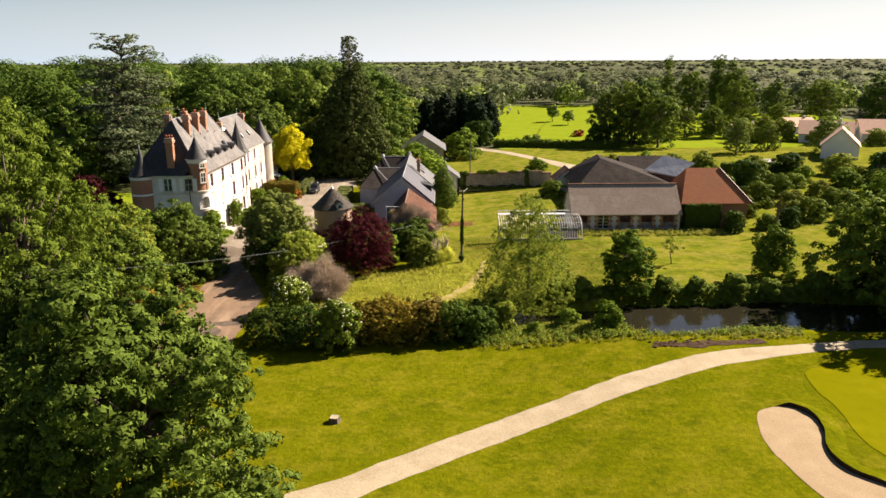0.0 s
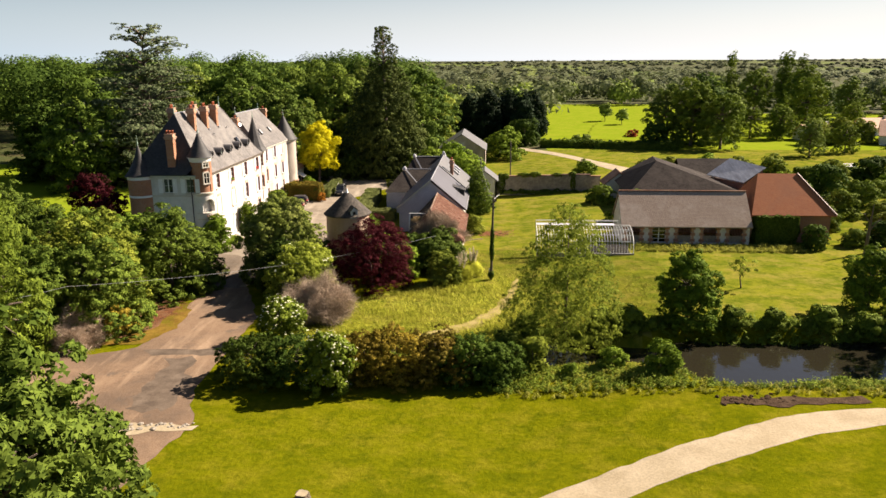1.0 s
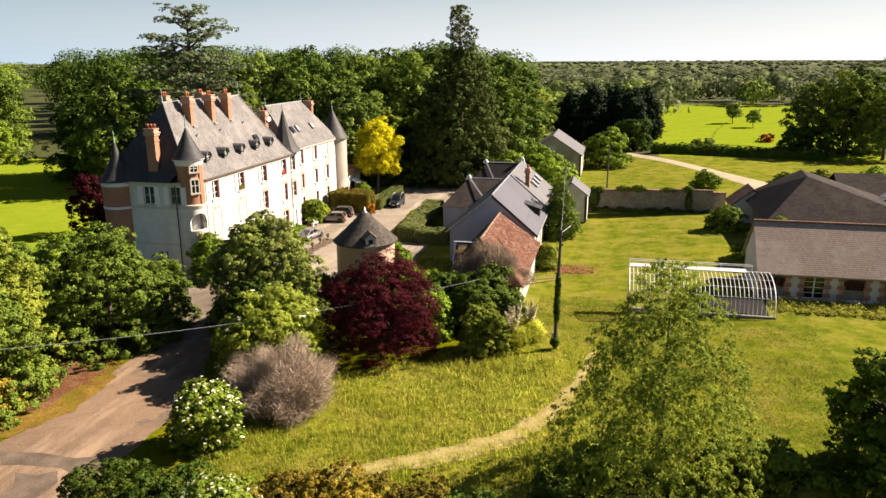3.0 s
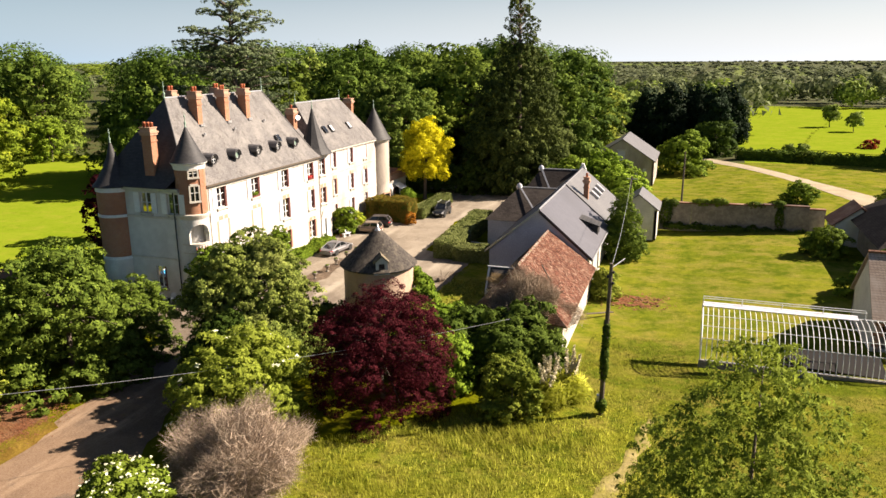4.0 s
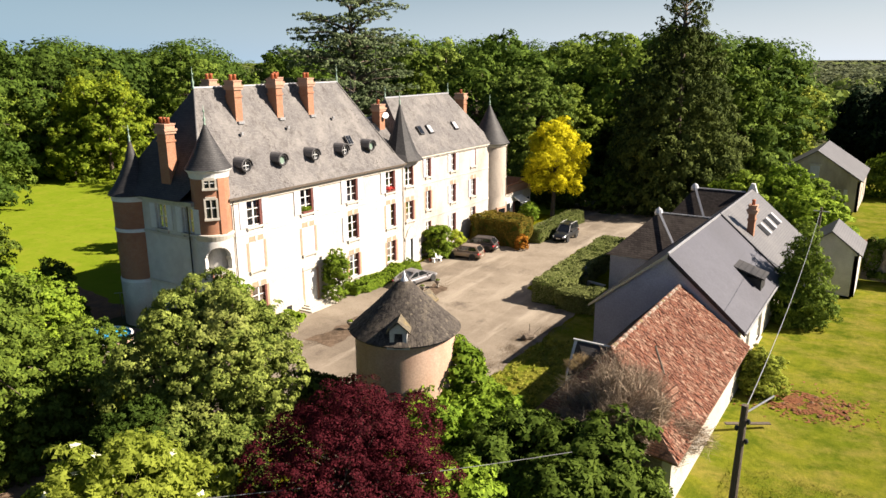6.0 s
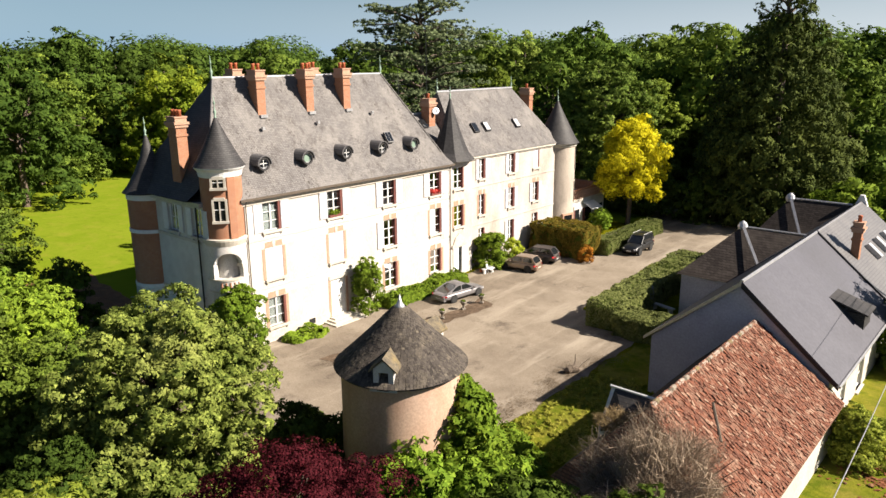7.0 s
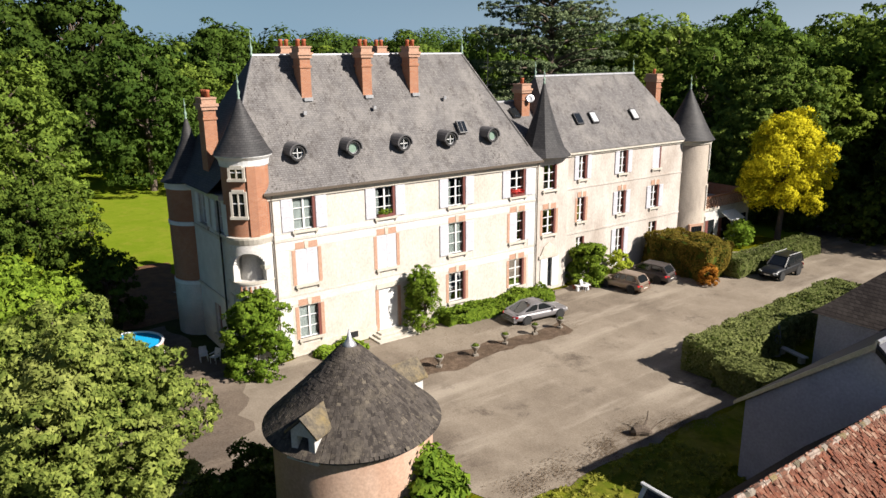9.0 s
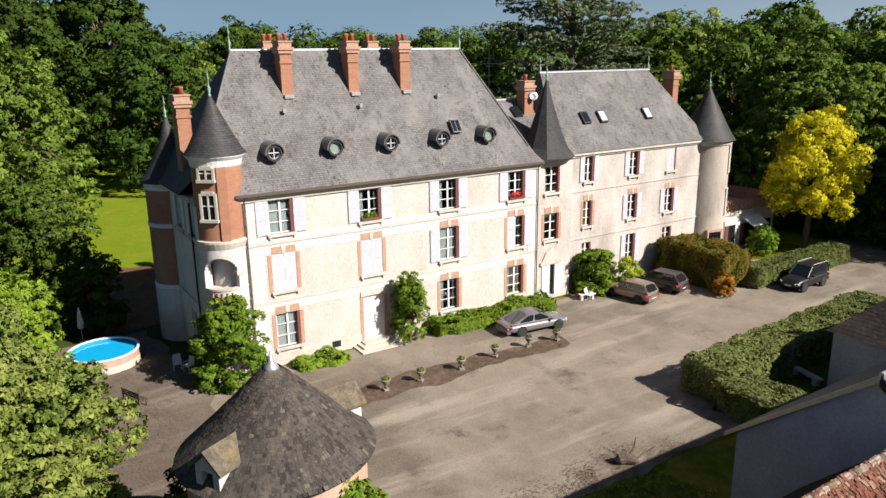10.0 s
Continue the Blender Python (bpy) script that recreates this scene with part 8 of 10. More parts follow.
# tall park trees
def sequoia_tree(label, seed, h, r, n, leaf, mat):
    """A broad dark body of drooping sprays under an open top, where stem and limbs show."""
    rng = np.random.default_rng(seed)
    shoulder = h * 0.76
    blobs = []
    for k in range(460):
        f = 1 - rng.random() ** 0.7
        R = r * max(0.03, 1 - f) ** 0.36 * (0.8 + 0.2 * min(1.0, f / 0.2))
        a, s = rng.uniform(0, 2 * math.pi), (0.06 * r + 0.16 * R) * rng.uniform(0.6, 1.1)
        q = (R - s * 0.6) * rng.uniform(0.5, 1.0)
        blobs.append((q * math.cos(a), q * math.sin(a), shoulder * f, s, s, s * rng.uniform(0.8, 1.4)))
    for k in range(8):
        R = r * (1 - k / 8) ** 0.42 * 0.55
        blobs.append((0, 0, shoulder * k / 8, R, R, shoulder * 0.1))
    g = Geo().tube([(0, 0, -0.3), (0, 0, h * 0.5), (0, 0, h * 0.98)], [0.9, 0.5, 0.09], 9)
    open_top = []
    for k in range(46):
        f = (k + rng.random()) / 46
        z = shoulder * 0.94 + (h - shoulder * 0.94) * f
        reach = (3.7 * (1 - f) ** 0.35 + 0.2) * rng.uniform(0.6, 1.0)
        a = k * 2.4 + rng.uniform(-0.4, 0.4)
        tip = (reach * math.cos(a), reach * math.sin(a), z + 0.25 * reach)
        g.tube([(0, 0, z - 0.5), (tip[0] * 0.5, tip[1] * 0.5, z + 0.05), tip], [0.13, 0.09, 0.03], 5)
        for q in (0.7, 1.0):
            s = rng.uniform(0.4, 0.75)
            open_top.append((tip[0] * q, tip[1] * q, z + 0.22 * reach * q, s, s, s * 0.7))
    p1, d1 = blob_points(rng, blobs, n, 0.4, 0.15, leaf * 1.7, 18, 0.9)
    p2, d2 = blob_points(rng, open_top, n // 36, 0.5, 0.3, leaf * 1.1, 9, 0.7)
    p, d = np.concatenate([p1, p2]), np.concatenate([d1, d2])
    p[:, 2] = np.clip(p[:, 2], 0.1, h + 0.5)
    t = thing("tree", label, "sequoia")
    part("trunk", g, M["bark"], t, smooth=True)
    part("crown", leaf_mesh("crown", p, d, leaf, rng, mat, 0.45, 0.6), mat, t)
    return t


T = sequoia_tree("towering dark giant sequoia with an open top", 51, 32.5, 10.6, 90000, 0.40, M["conifer"])
T.matrix_basis = at(-21.8, 178, 0)
T = cedar_tree("huge spreading blue-green cedar", 52, 33.0, 16.5, 130000, 0.36, M["cedar"])
T.matrix_basis = at(-72, 168, 0)
T = needle_tree("black-green pine beyond the garden", 53, 17.5, 5.6, 9000, 0.8, M["black_pine"], 0.05, 0.45)
T.matrix_basis = at(1, 246, 0, 0.95)
for x, y, s in ((7, 252, 0.95), (12, 247, 0.9), (-5, 255, 0.9), (16, 256, 0.9)):
    copy_thing(T, at(x, y, x * 9, s))
T = needle_tree("tall narrow poplar beyond the golf course", 54, 28, 3.0, 4500, 0.7, M["mid"], 0.05, 0.22, droop=0.0)
T.matrix_basis = at(103.5, 336, 0)
for x, y, s in ((137, 369, 0.98), (140.5, 371, 1.0), (146, 370, 0.95)):
    copy_thing(T, at(x, y, x * 7, s))

T = broadleaf("round cream-tipped horse chestnut behind the wing", 55, 21.5, 9.4, 70000, 0.27, M["chestnut"], 0.0, 120, 0.24, skirt=10, tuft=2.5, per=40, width=0.8)
T.matrix_basis = at(-46.5, 181, 0)
T = broadleaf("tall pale-leaved poplar among the park trees", 58, 26, 7.6, 24000, 0.42, M["pale"], 0.0, 90, 0.25, skirt=6)
T.matrix_basis = at(-31, 204, 0)
copy_thing(T, at(-74, 199, 120, 0.98))
PARK_LEAVES = ("oak", "hazel", "mid", "ash", "deep_oak")
park = [broadleaf("full-crowned mature park tree", 70 + k, 21, 8.4, 15000, 0.5, M[m], 0.0, 80, 0.27, skirt=8, tuft=2.6, per=36) for k, m in enumerate(PARK_LEAVES)]
golf = [broadleaf("full-crowned tree on the golf course", 75 + k, 21, 8.4, 14000, 0.5, M[m], 0.0, 70, 0.28, skirt=8, per=40) for k, m in enumerate(("mid", "oak", "pale", "mid", "pale"))]
PLACES = {0: [(-50, 196, 1.15), (-66, 205, 1.2), (-92, 176, 1.1), (-20, 205, 1.2), (-34, 215, 1.25), (-17, 226, 1.0), (60, 228, 1.0), (66, 220, 0.8), (92, 246, 0.6), (112, 330, 1.0), (132, 330, 1.05), (108, 268, 0.9), (148, 284, 1.0)],
          1: [(-58, 184, 1.1), (-80, 196, 1.2), (-100, 205, 1.25), (-19, 196, 1.0), (-38, 200, 1.1), (-48, 212, 1.25), (66, 234, 1.05), (-140, 187, 1.15), (10, 262, 0.8), (120, 287, 0.85), (162, 268, 1.0), (-82, 158, 0.9), (-50, 205, 1.2)],
          2: [(-44, 188, 0.9), (-74, 188, 1.2), (-90, 196, 1.2), (-60, 220, 1.3), (-28, 222, 1.3), (54, 232, 0.9), (146, 320, 1.0), (100, 322, 0.8), (-150, 170, 1.4), (-135, 142, 1.25)],
          3: [(-30, 192, 0.8), (-16, 224, 1.3), (-78, 214, 1.3), (84, 250, 0.55), (122, 318, 0.95), (155, 340, 1.1), (-155, 200, 1.3), (96, 212, 0.75), (90, 244, 0.5), (134, 292, 0.9)],
          4: [(-44, 224, 1.25), (-96, 168, 0.8), (-30, 205, 0.8), (71, 240, 0.85), (84, 205, 0.6), (110, 205, 0.7)]}
for k, rows in PLACES.items():
    used = set()
    for x, y, s in rows:
        kind = park[k] if x < 0 else golf[k]
        m = at(x, y, (x * 37 + y * 11) % 360, s, s * (0.92 + 0.16 * ((x * 7 + y) % 5) / 5))
        if kind.name in used:
            copy_thing(kind, m)
        else:
            kind.matrix_basis = m
            used.add(kind.name)
near_park = [broadleaf(("airy yellow-green tree on the park lawn", "dark full-crowned tree at the wood edge", "leafy oak at the edge of the park lawn", "pale green ash on the park lawn")[k], 80 + k, 21, 8.4, (22000, 24000, 32000, 22000)[k], (0.42, 0.40, 0.35, 0.42)[k], M[m], 0.0, 110, 0.23, skirt=8, tuft=2.4, per=36, width=0.7) for k, m in enumerate(("robinia", "deep_oak", "hazel", "deep_oak"))]
for k, rows in enumerate((((-117.6, 152.5, 1.0), (-128, 156, 0.95), (-121, 147.5, 0.6)), ((-134, 142, 1.3), (-142, 120, 1.3), (-128, 104, 1.25)), ((-124, 130, 1.1), (-88, 101, 1.0), (-60, 101, 0.52), (-99, 172, 0.72), (-84, 168, 0.7)), ((-106, 121, 1.12), (-150, 160, 1.0)))):
    for j, (x, y, s) in enumerate(rows):
        m = at(x, y, (x * 53 + y * 7) % 360, s)
        if j == 0:
            near_park[k].matrix_basis = m
        else:
            copy_thing(near_park[k], m)
T = broadleaf("young fresh-green tree on the park lawn", 56, 11.0, 4.6, 12000, 0.3, M["bright"], 0.0, 60, 0.28, skirt=5)
T.matrix_basis = at(-132.6, 182, 0)
# bushes round the yards and gardens
bush = [shrub("rounded garden bush near the yard", 90 + k, 4.0, 2.6, 7000, 0.24, M[m], 20, lump=0.36) for k, m in enumerate(("mid", "bright", "ash", "oak"))]
rng = random.Random(7)
for k in range(4):
    spots = {0: [(22, 141, 0.9), (52, 122, 1.2), (58, 130, 1.3), (66, 140, 1.3), (74, 150, 1.2), (58, 152, 1.2), (30, 222, 1), (44, 118, 0.6), (52, 112, 0.8), (72, 128, 1.5), (62, 118, 1.2)],
             1: [(24.6, 126, 1.35), (23, 174, 0.75), (-12, 168, 1.35), (-7, 172, 1.1), (47, 165, 1.1), (78, 120, 1.8), (84, 130, 1.8), (-2, 166, 1.3), (-4, 172, 1.4), (86, 150, 1.0), (6, 205, 1.6)],
             2: [(60, 165, 1.3), (52, 160, 1.1), (97, 232, 1.3), (104, 233, 1.3), (111, 235, 1.2), (119, 224, 1.3), (125, 240, 1.3), (134, 222, 1.2), (70, 160, 1.2), (40, 168, 1.0), (36, 172, 0.9), (92, 165, 1.2)],
             3: [(54, 138, 1.2), (64, 150, 1.2), (88, 142, 1.2), (12, 232, 1.6), (50, 228, 1.3), (80, 165, 1.3), (46, 110.5, 0.6), (96, 155, 1.3)]}[k]
    spots += [(rng.uniform(52, 98), rng.uniform(108, 162), rng.uniform(0.5, 1.1)) for _ in range(5)]
    for j, (x, y, s) in enumerate(spots):
        m = at(x, y, rng.uniform(0, 360), s, s * rng.uniform(0.7, 1.1))
        if j == 0:
            bush[k].matrix_basis = m
        else:
            copy_thing(bush[k], m)


# far woods: crowns past counting
def woods(name, spots, seed, mat, leaves=150, leaf=1.6, label="distant mixed woodland"):
    rng = np.random.default_rng(seed)
    P, D = [], []
    for x, y, h, r in spots:
        z = gz(x, y)
        bl = [(x + rng.uniform(-0.5, 0.5) * r, y + rng.uniform(-0.5, 0.5) * r, z + h * rng.uniform(0.35, 0.72), r * rng.uniform(0.5, 0.8), r * rng.uniform(0.5, 0.8), h * rng.uniform(0.22, 0.34)) for _ in range(5)]
        p, d = blob_points(rng, bl, leaves, 0.3, 0.5)
        P.append(p)
        D.append(d)
    D = np.concatenate(D)
    if leaf > 2:
        D = D * 0.3 + [0.0, 0.0, 1.0]
    me = leaf_mesh(name, np.concatenate(P), D, leaf, rng, mat, 0.9, spread=0.2 if leaf > 2 else 0.45)
    tagged(part(name, me, mat), label, "woodland", kind="stuff")


def scatter(seed, n, x0, x1, y0, y1, h, keep=lambda x, y: True):
    r = random.Random(seed)
    out = []
    while len(out) < n:
        x, y = r.uniform(x0, x1), r.uniform(y0, y1)
        if keep(x, y):
            hh = h * r.uniform(0.7, 1.25)
            out.append((x, y, hh, hh * r.uniform(0.42, 0.62) * (1.6 if y > 880 else 1.0)))
    return out


def clumped(x, y):
    return noise.noise(Vector((x * 0.006, y * 0.006, 2))) > -0.12


def ride(x, y):
    """The open ride through the park wood."""
    return y > 150 and -1.12 < (x - 7) / (y - 60) < -0.90


open_land = lambda x, y: not (20 < x < 178 and y < 358) and clumped(x * 1.6, y * 1.6)
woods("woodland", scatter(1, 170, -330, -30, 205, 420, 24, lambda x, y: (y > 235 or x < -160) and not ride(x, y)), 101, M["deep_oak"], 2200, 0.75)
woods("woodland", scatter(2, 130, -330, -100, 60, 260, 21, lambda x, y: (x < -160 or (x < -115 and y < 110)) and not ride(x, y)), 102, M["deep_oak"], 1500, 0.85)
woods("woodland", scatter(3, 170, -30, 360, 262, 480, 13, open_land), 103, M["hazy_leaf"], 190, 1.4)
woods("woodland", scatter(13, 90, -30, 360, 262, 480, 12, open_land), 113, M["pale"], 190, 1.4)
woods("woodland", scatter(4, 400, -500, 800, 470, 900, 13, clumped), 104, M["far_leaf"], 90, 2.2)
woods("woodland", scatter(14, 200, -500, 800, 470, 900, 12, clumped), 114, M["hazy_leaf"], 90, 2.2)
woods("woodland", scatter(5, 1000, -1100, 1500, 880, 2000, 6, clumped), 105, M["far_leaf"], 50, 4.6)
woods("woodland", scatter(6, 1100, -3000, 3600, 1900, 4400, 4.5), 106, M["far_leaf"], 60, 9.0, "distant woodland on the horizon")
woods("woodland", scatter(7, 500, -2500, -320, -300, 1900, 17), 107, M["mid"], 50, 3.8)


# meadow grass: blades past counting
def meadow_grass():
    """Long blades in drifts: tall and lush near the drive, lower towards the barn, trodden out along the track."""
    rng = np.random.default_rng(5)
    a, b = np.array(TRACK[:-1]), np.array(TRACK[1:])

    def field(count, x0, x1, y0, y1):
        x, y = rng.uniform(x0, x1, count), rng.uniform(y0, y1, count)
        ok = np.array([inside(MEADOW, p, q) and pond_depth(p, q) < 0.1 and not (20.5 < p < 50 and 111.8 < q < 125) and not (8.7 < p < 21.4 and 105.8 < q < 110.2) for p, q in zip(x, y)])
        x, y = x[ok], y[ok]
        near = np.full(len(x), 99.0)
        for (ax, ay), (bx, by) in zip(a, b):
            u = np.clip(((x - ax) * (bx - ax) + (y - ay) * (by - ay)) / ((bx - ax) ** 2 + (by - ay) ** 2), 0, 1)
            near = np.minimum(near, np.hypot(x - ax - u * (bx - ax), y - ay - u * (by - ay)))
        keep = near > rng.uniform(0.05, 0.95, len(x))
        return x[keep], y[keep]
    xa, ya = field(170000, -17, 24, 71, 112)
    x, y = xa, ya
    n = len(x)
    drift = np.array([noise.noise(Vector((p * 0.13, q * 0.22, 3))) for p, q in zip(x, y)])
    tuft = np.array([noise.noise(Vector((p * 0.9, q * 0.9, 8))) for p, q in zip(x, y)])
    z = np.array([gz(p, q) for p, q in zip(x, y)])
    tall = np.clip((9.0 - x) / 9.0, 0, 1) * np.clip((106 - y) / 12.0, 0, 1) - 0.45 * np.clip((x - 6) / 12, 0, 1) - 0.4 * np.clip((y - 96) / 14, 0, 1)
    h = (0.12 + 0.15 * rng.random(n)) * (0.75 + 0.6 * drift + 0.6 * tuft) * (1 + 0.9 * tall)
    turn = rng.uniform(0, 2 * np.pi, n)
    lean = rng.normal(0, 0.4, (n, 2)) + np.stack([-0.35 - 0.4 * drift, 0.25 * drift], 1)
    tip = np.stack([x + lean[:, 0] * h, y + lean[:, 1] * h, z + h], 1)
    base = np.stack([x, y, z - 0.03], 1)
    s = np.stack([np.cos(turn), np.sin(turn), np.zeros(n)], 1) * (0.012 + 0.018 * rng.random(n))[:, None]
    v = np.stack([base - s, base + s, tip], 1)
    up = np.stack([lean[:, 0] * 0.5, lean[:, 1] * 0.5, np.ones(n)], 1) + s * 6
    up /= np.linalg.norm(up, axis=1)[:, None]
    lush = tall + 0.5 * drift + rng.normal(0, 0.12, n) > 0.08
    for name, some, mat, label in (("tall_grass", lush, M["grass"], "tall sunlit yellow-green meadow grass"), ("short_grass", ~lush, M["cropped"], "short olive and straw-coloured meadow grass")):
        k = int(some.sum())
        me = bpy.data.meshes.new(name)
        me.vertices.add(k * 3)
        me.vertices.foreach_set("co", v[some].reshape(-1).astype(np.float32))
        me.loops.add(k * 3)
        me.loops.foreach_set("vertex_index", np.arange(k * 3, dtype=np.int32))
        me.polygons.add(k)
        me.polygons.foreach_set("loop_start", np.arange(0, k * 3, 3, dtype=np.int32))
        me.update(calc_edges=True)
        me.normals_split_custom_set_from_vertices(np.repeat(up[some], 3, axis=0).tolist())
        tagged(part(name, me, mat), label, "grass", kind="stuff")


meadow_grass()


# ---- cars ----
def rounded(ob):
    """Smooth pressed-steel curvature."""
    sub = ob.modifiers.new("curvature", 'SUBSURF')
    sub.levels = sub.render_levels = 2
    return ob


def car(label, length, width, height, paint, kind, at_pose, roof_dark=False):
    """A parked car, nose towards local +x, built from lofted sections."""
    c = thing("car", label, "car", group="cars in the courtyard")
    L, W, H = length / 2, width / 2, height
    suv = kind == "suv"
    belt = H * (0.60 if kind != "suv" else 0.60)
    z0 = 0.22 if not suv else 0.34
    # stations: x, half width, belt height
    body_st = [(-L, W * 0.80, belt * 0.80), (-L + 0.12, W * 0.92, belt * 0.97), (-L * 0.72, W * 0.98, belt), (-L * 0.3, W, belt), (L * 0.2, W, belt * 0.98), (L * 0.42, W * 0.98, belt * 0.95), (L * 0.8, W * 0.93, belt * (0.84 if not suv else 0.92)), (L - 0.12, W * 0.84, belt * 0.74), (L, W * 0.68, belt * 0.62)]
    g = Geo()
    rings = []
    for x, w, b in body_st:
        zl = z0 + (0.1 if abs(x) > L - 0.2 else 0)
        rings.append([g.pt(p) for p in ((x, -w * 0.9, zl), (x, -w, zl + 0.12), (x, -w, b * 0.72), (x, -w * 0.93, b), (x, 0, b + 0.03), (x, w * 0.93, b), (x, w, b * 0.72), (x, w, zl + 0.12), (x, w * 0.9, zl))])
    for a, b in zip(rings, rings[1:]):
        for k in range(8):
            g.f.append([a[k], a[k + 1], b[k + 1], b[k]])
        g.f.append([a[8], a[0], b[0], b[8]])
    g.f += [rings[0], rings[-1][::-1]]
    body = rounded(part("body", g, paint, c, smooth=True))
    # cabin: glass loft with a painted roof and pillars
    x_rear, x_roof_r, x_roof_f, x_front = {"sedan": (-L * 0.88, -L * 0.30, L * 0.04, L * 0.52), "hatch": (-L * 0.96, -L * 0.74, L * 0.08, L * 0.50), "suv": (-L * 0.97, -L * 0.90, L * 0.08, L * 0.42)}[kind]
    wb, wt = W * 0.90, W * 0.70
    lo = [(x_rear, belt - 0.02, wb * 0.92), (x_front, belt - 0.04, wb * 0.95)]
    hi = [(x_roof_r, H - 0.06, wt), (x_roof_f, H - 0.05, wt)]
    (xa, za, wa), (xb, zb, wwb) = lo
    (xc, zc, wc), (xd, zd, wd) = hi
    # painted cabin shell, the glass set a little proud of it
    quads = {"rear_window": ((xa, -wa, za), (xa, wa, za), (xc, wc, zc), (xc, -wc, zc)), "windscreen": ((xb, -wwb, zb), (xd, -wd, zd), (xd, wd, zd), (xb, wwb, zb))}
    shell = Geo()
    for q in quads.values():
        shell.poly(*q)
    for s in (-1, 1):
        shell.poly((xa, s * wa, za), (xb, s * wwb, zb), (xd, s * wd, zd), (xc, s * wc, zc))
    part("cabin", shell, paint, body)

    def pane(name, q, label, u0=0.06, u1=0.94, v0=0.08, v1=0.94):
        """A rounded pane on a quad a, b, c, d, inside the given shares of it."""
        A, B, C, D = (Vector(v) for v in q)
        nrm = (B - A).cross(D - A).normalized()
        mid = (A + B + C + D) / 4
        if nrm.dot(mid - Vector((0, 0, H * 0.7))) < 0:
            nrm = -nrm
        pts = []
        for k in range(20):
            t = 2 * math.pi * (k + 0.5) / 20
            cu, cv = math.cos(t), math.sin(t)
            u = 0.5 + 0.5 * math.copysign(abs(cu) ** 0.35, cu)
            v = 0.5 + 0.5 * math.copysign(abs(cv) ** 0.35, cv)
            u, v = u0 + (u1 - u0) * u, v0 + (v1 - v0) * v
            pts.append(A.lerp(B, u).lerp(D.lerp(C, u), v) + nrm * 0.012)
        part(name, Geo().poly(*[tuple(q_) for q_ in pts]), M["car_glass"], body, label)
    pane("rear_window", quads["rear_window"], "tinted rear glass")
    A, B, C, D = quads["windscreen"]
    pane("windscreen", (A, D, C, B), "dark windscreen", 0.05, 0.95)
    for s in (-1, 1):
        side = ((xa, s * wa, za), (xb, s * wwb, zb), (xd, s * wd, zd), (xc, s * wc, zc))
        pane("side_window", side, "tinted side glass", 0.10, 0.48, 0.14, 0.88)
        pane("side_window", side, "tinted side glass", 0.52, 0.93, 0.14, 0.88)
    r = Geo()
    rr = []
    for f, lift in ((-0.03, -0.03), (0.15, 0.04), (0.5, 0.07), (0.85, 0.045), (1.03, -0.03)):
        x = xc + (xd - xc) * f
        rr.append([r.pt(p) for p in ((x, -wc * 1.04, H - 0.07 + lift * 0.4), (x, -wc * 0.7, H - 0.03 + lift), (x, 0, H - 0.02 + lift), (x, wc * 0.7, H - 0.03 + lift), (x, wc * 1.04, H - 0.07 + lift * 0.4))])
    for a, b in zip(rr, rr[1:]):
        for k in range(4):
            r.f.append([a[k], b[k], b[k + 1], a[k + 1]])
    rounded(part("roof", r, paint, body, smooth=True))
    for s in (-1, 1):
        for (p0, p1) in (((xa, s * wa, za), (xc, s * wc, zc)), ((xb, s * wwb, zb), (xd, s * wd, zd))):
            part("pillar", Geo().tube([p0, p1], 0.05, 5), paint, body)
        part("mirror", Geo(Matrix.Translation((xb - 0.35, s * (W + 0.08), belt + 0.06))).box(-0.08, 0.08, -0.1, 0.1, -0.06, 0.08), paint, body, "door mirror")
        part("headlight", Geo().prism([(L - 0.30, s * W * 0.86, belt * 0.70), (L - 0.04, s * W * 0.56, belt * 0.66), (L - 0.04, s * W * 0.56, belt * 0.56), (L - 0.26, s * W * 0.88, belt * 0.57)], (0.05, s * 0.02, 0.01)), M["clear_lamp"], body, "clear headlight")
        part("tail_light", Geo().prism([(-L + 0.28, s * W * 0.97, belt * 0.86), (-L - 0.02, s * W * 0.62, belt * 0.84), (-L - 0.02, s * W * 0.62, belt * 0.70), (-L + 0.2, s * W * 0.97, belt * 0.70)], (-0.03, s * 0.02, 0)), M["red_lamp"], body, "red tail light")
        if suv:
            part("roof_rail", Geo().tube([(xc + 0.1, s * wc, H + 0.08), (xd - 0.1, s * wd, H + 0.08)], 0.025, 5), M["alloy"], body)
    for x in (L + 0.005, -L - 0.015):
        part("number_plate", Geo().box(x - 0.01, x + 0.02, -0.26, 0.26, belt * 0.42, belt * 0.42 + 0.11), M["plate"], body, "plain number plate")
    part("rear_bumper", Geo().box(-L - 0.06, -L + 0.2, -W * 0.86, W * 0.86, z0 + 0.05, z0 + 0.24), paint if not suv else M["metal"], body)
    R = 0.33 if not suv else 0.39
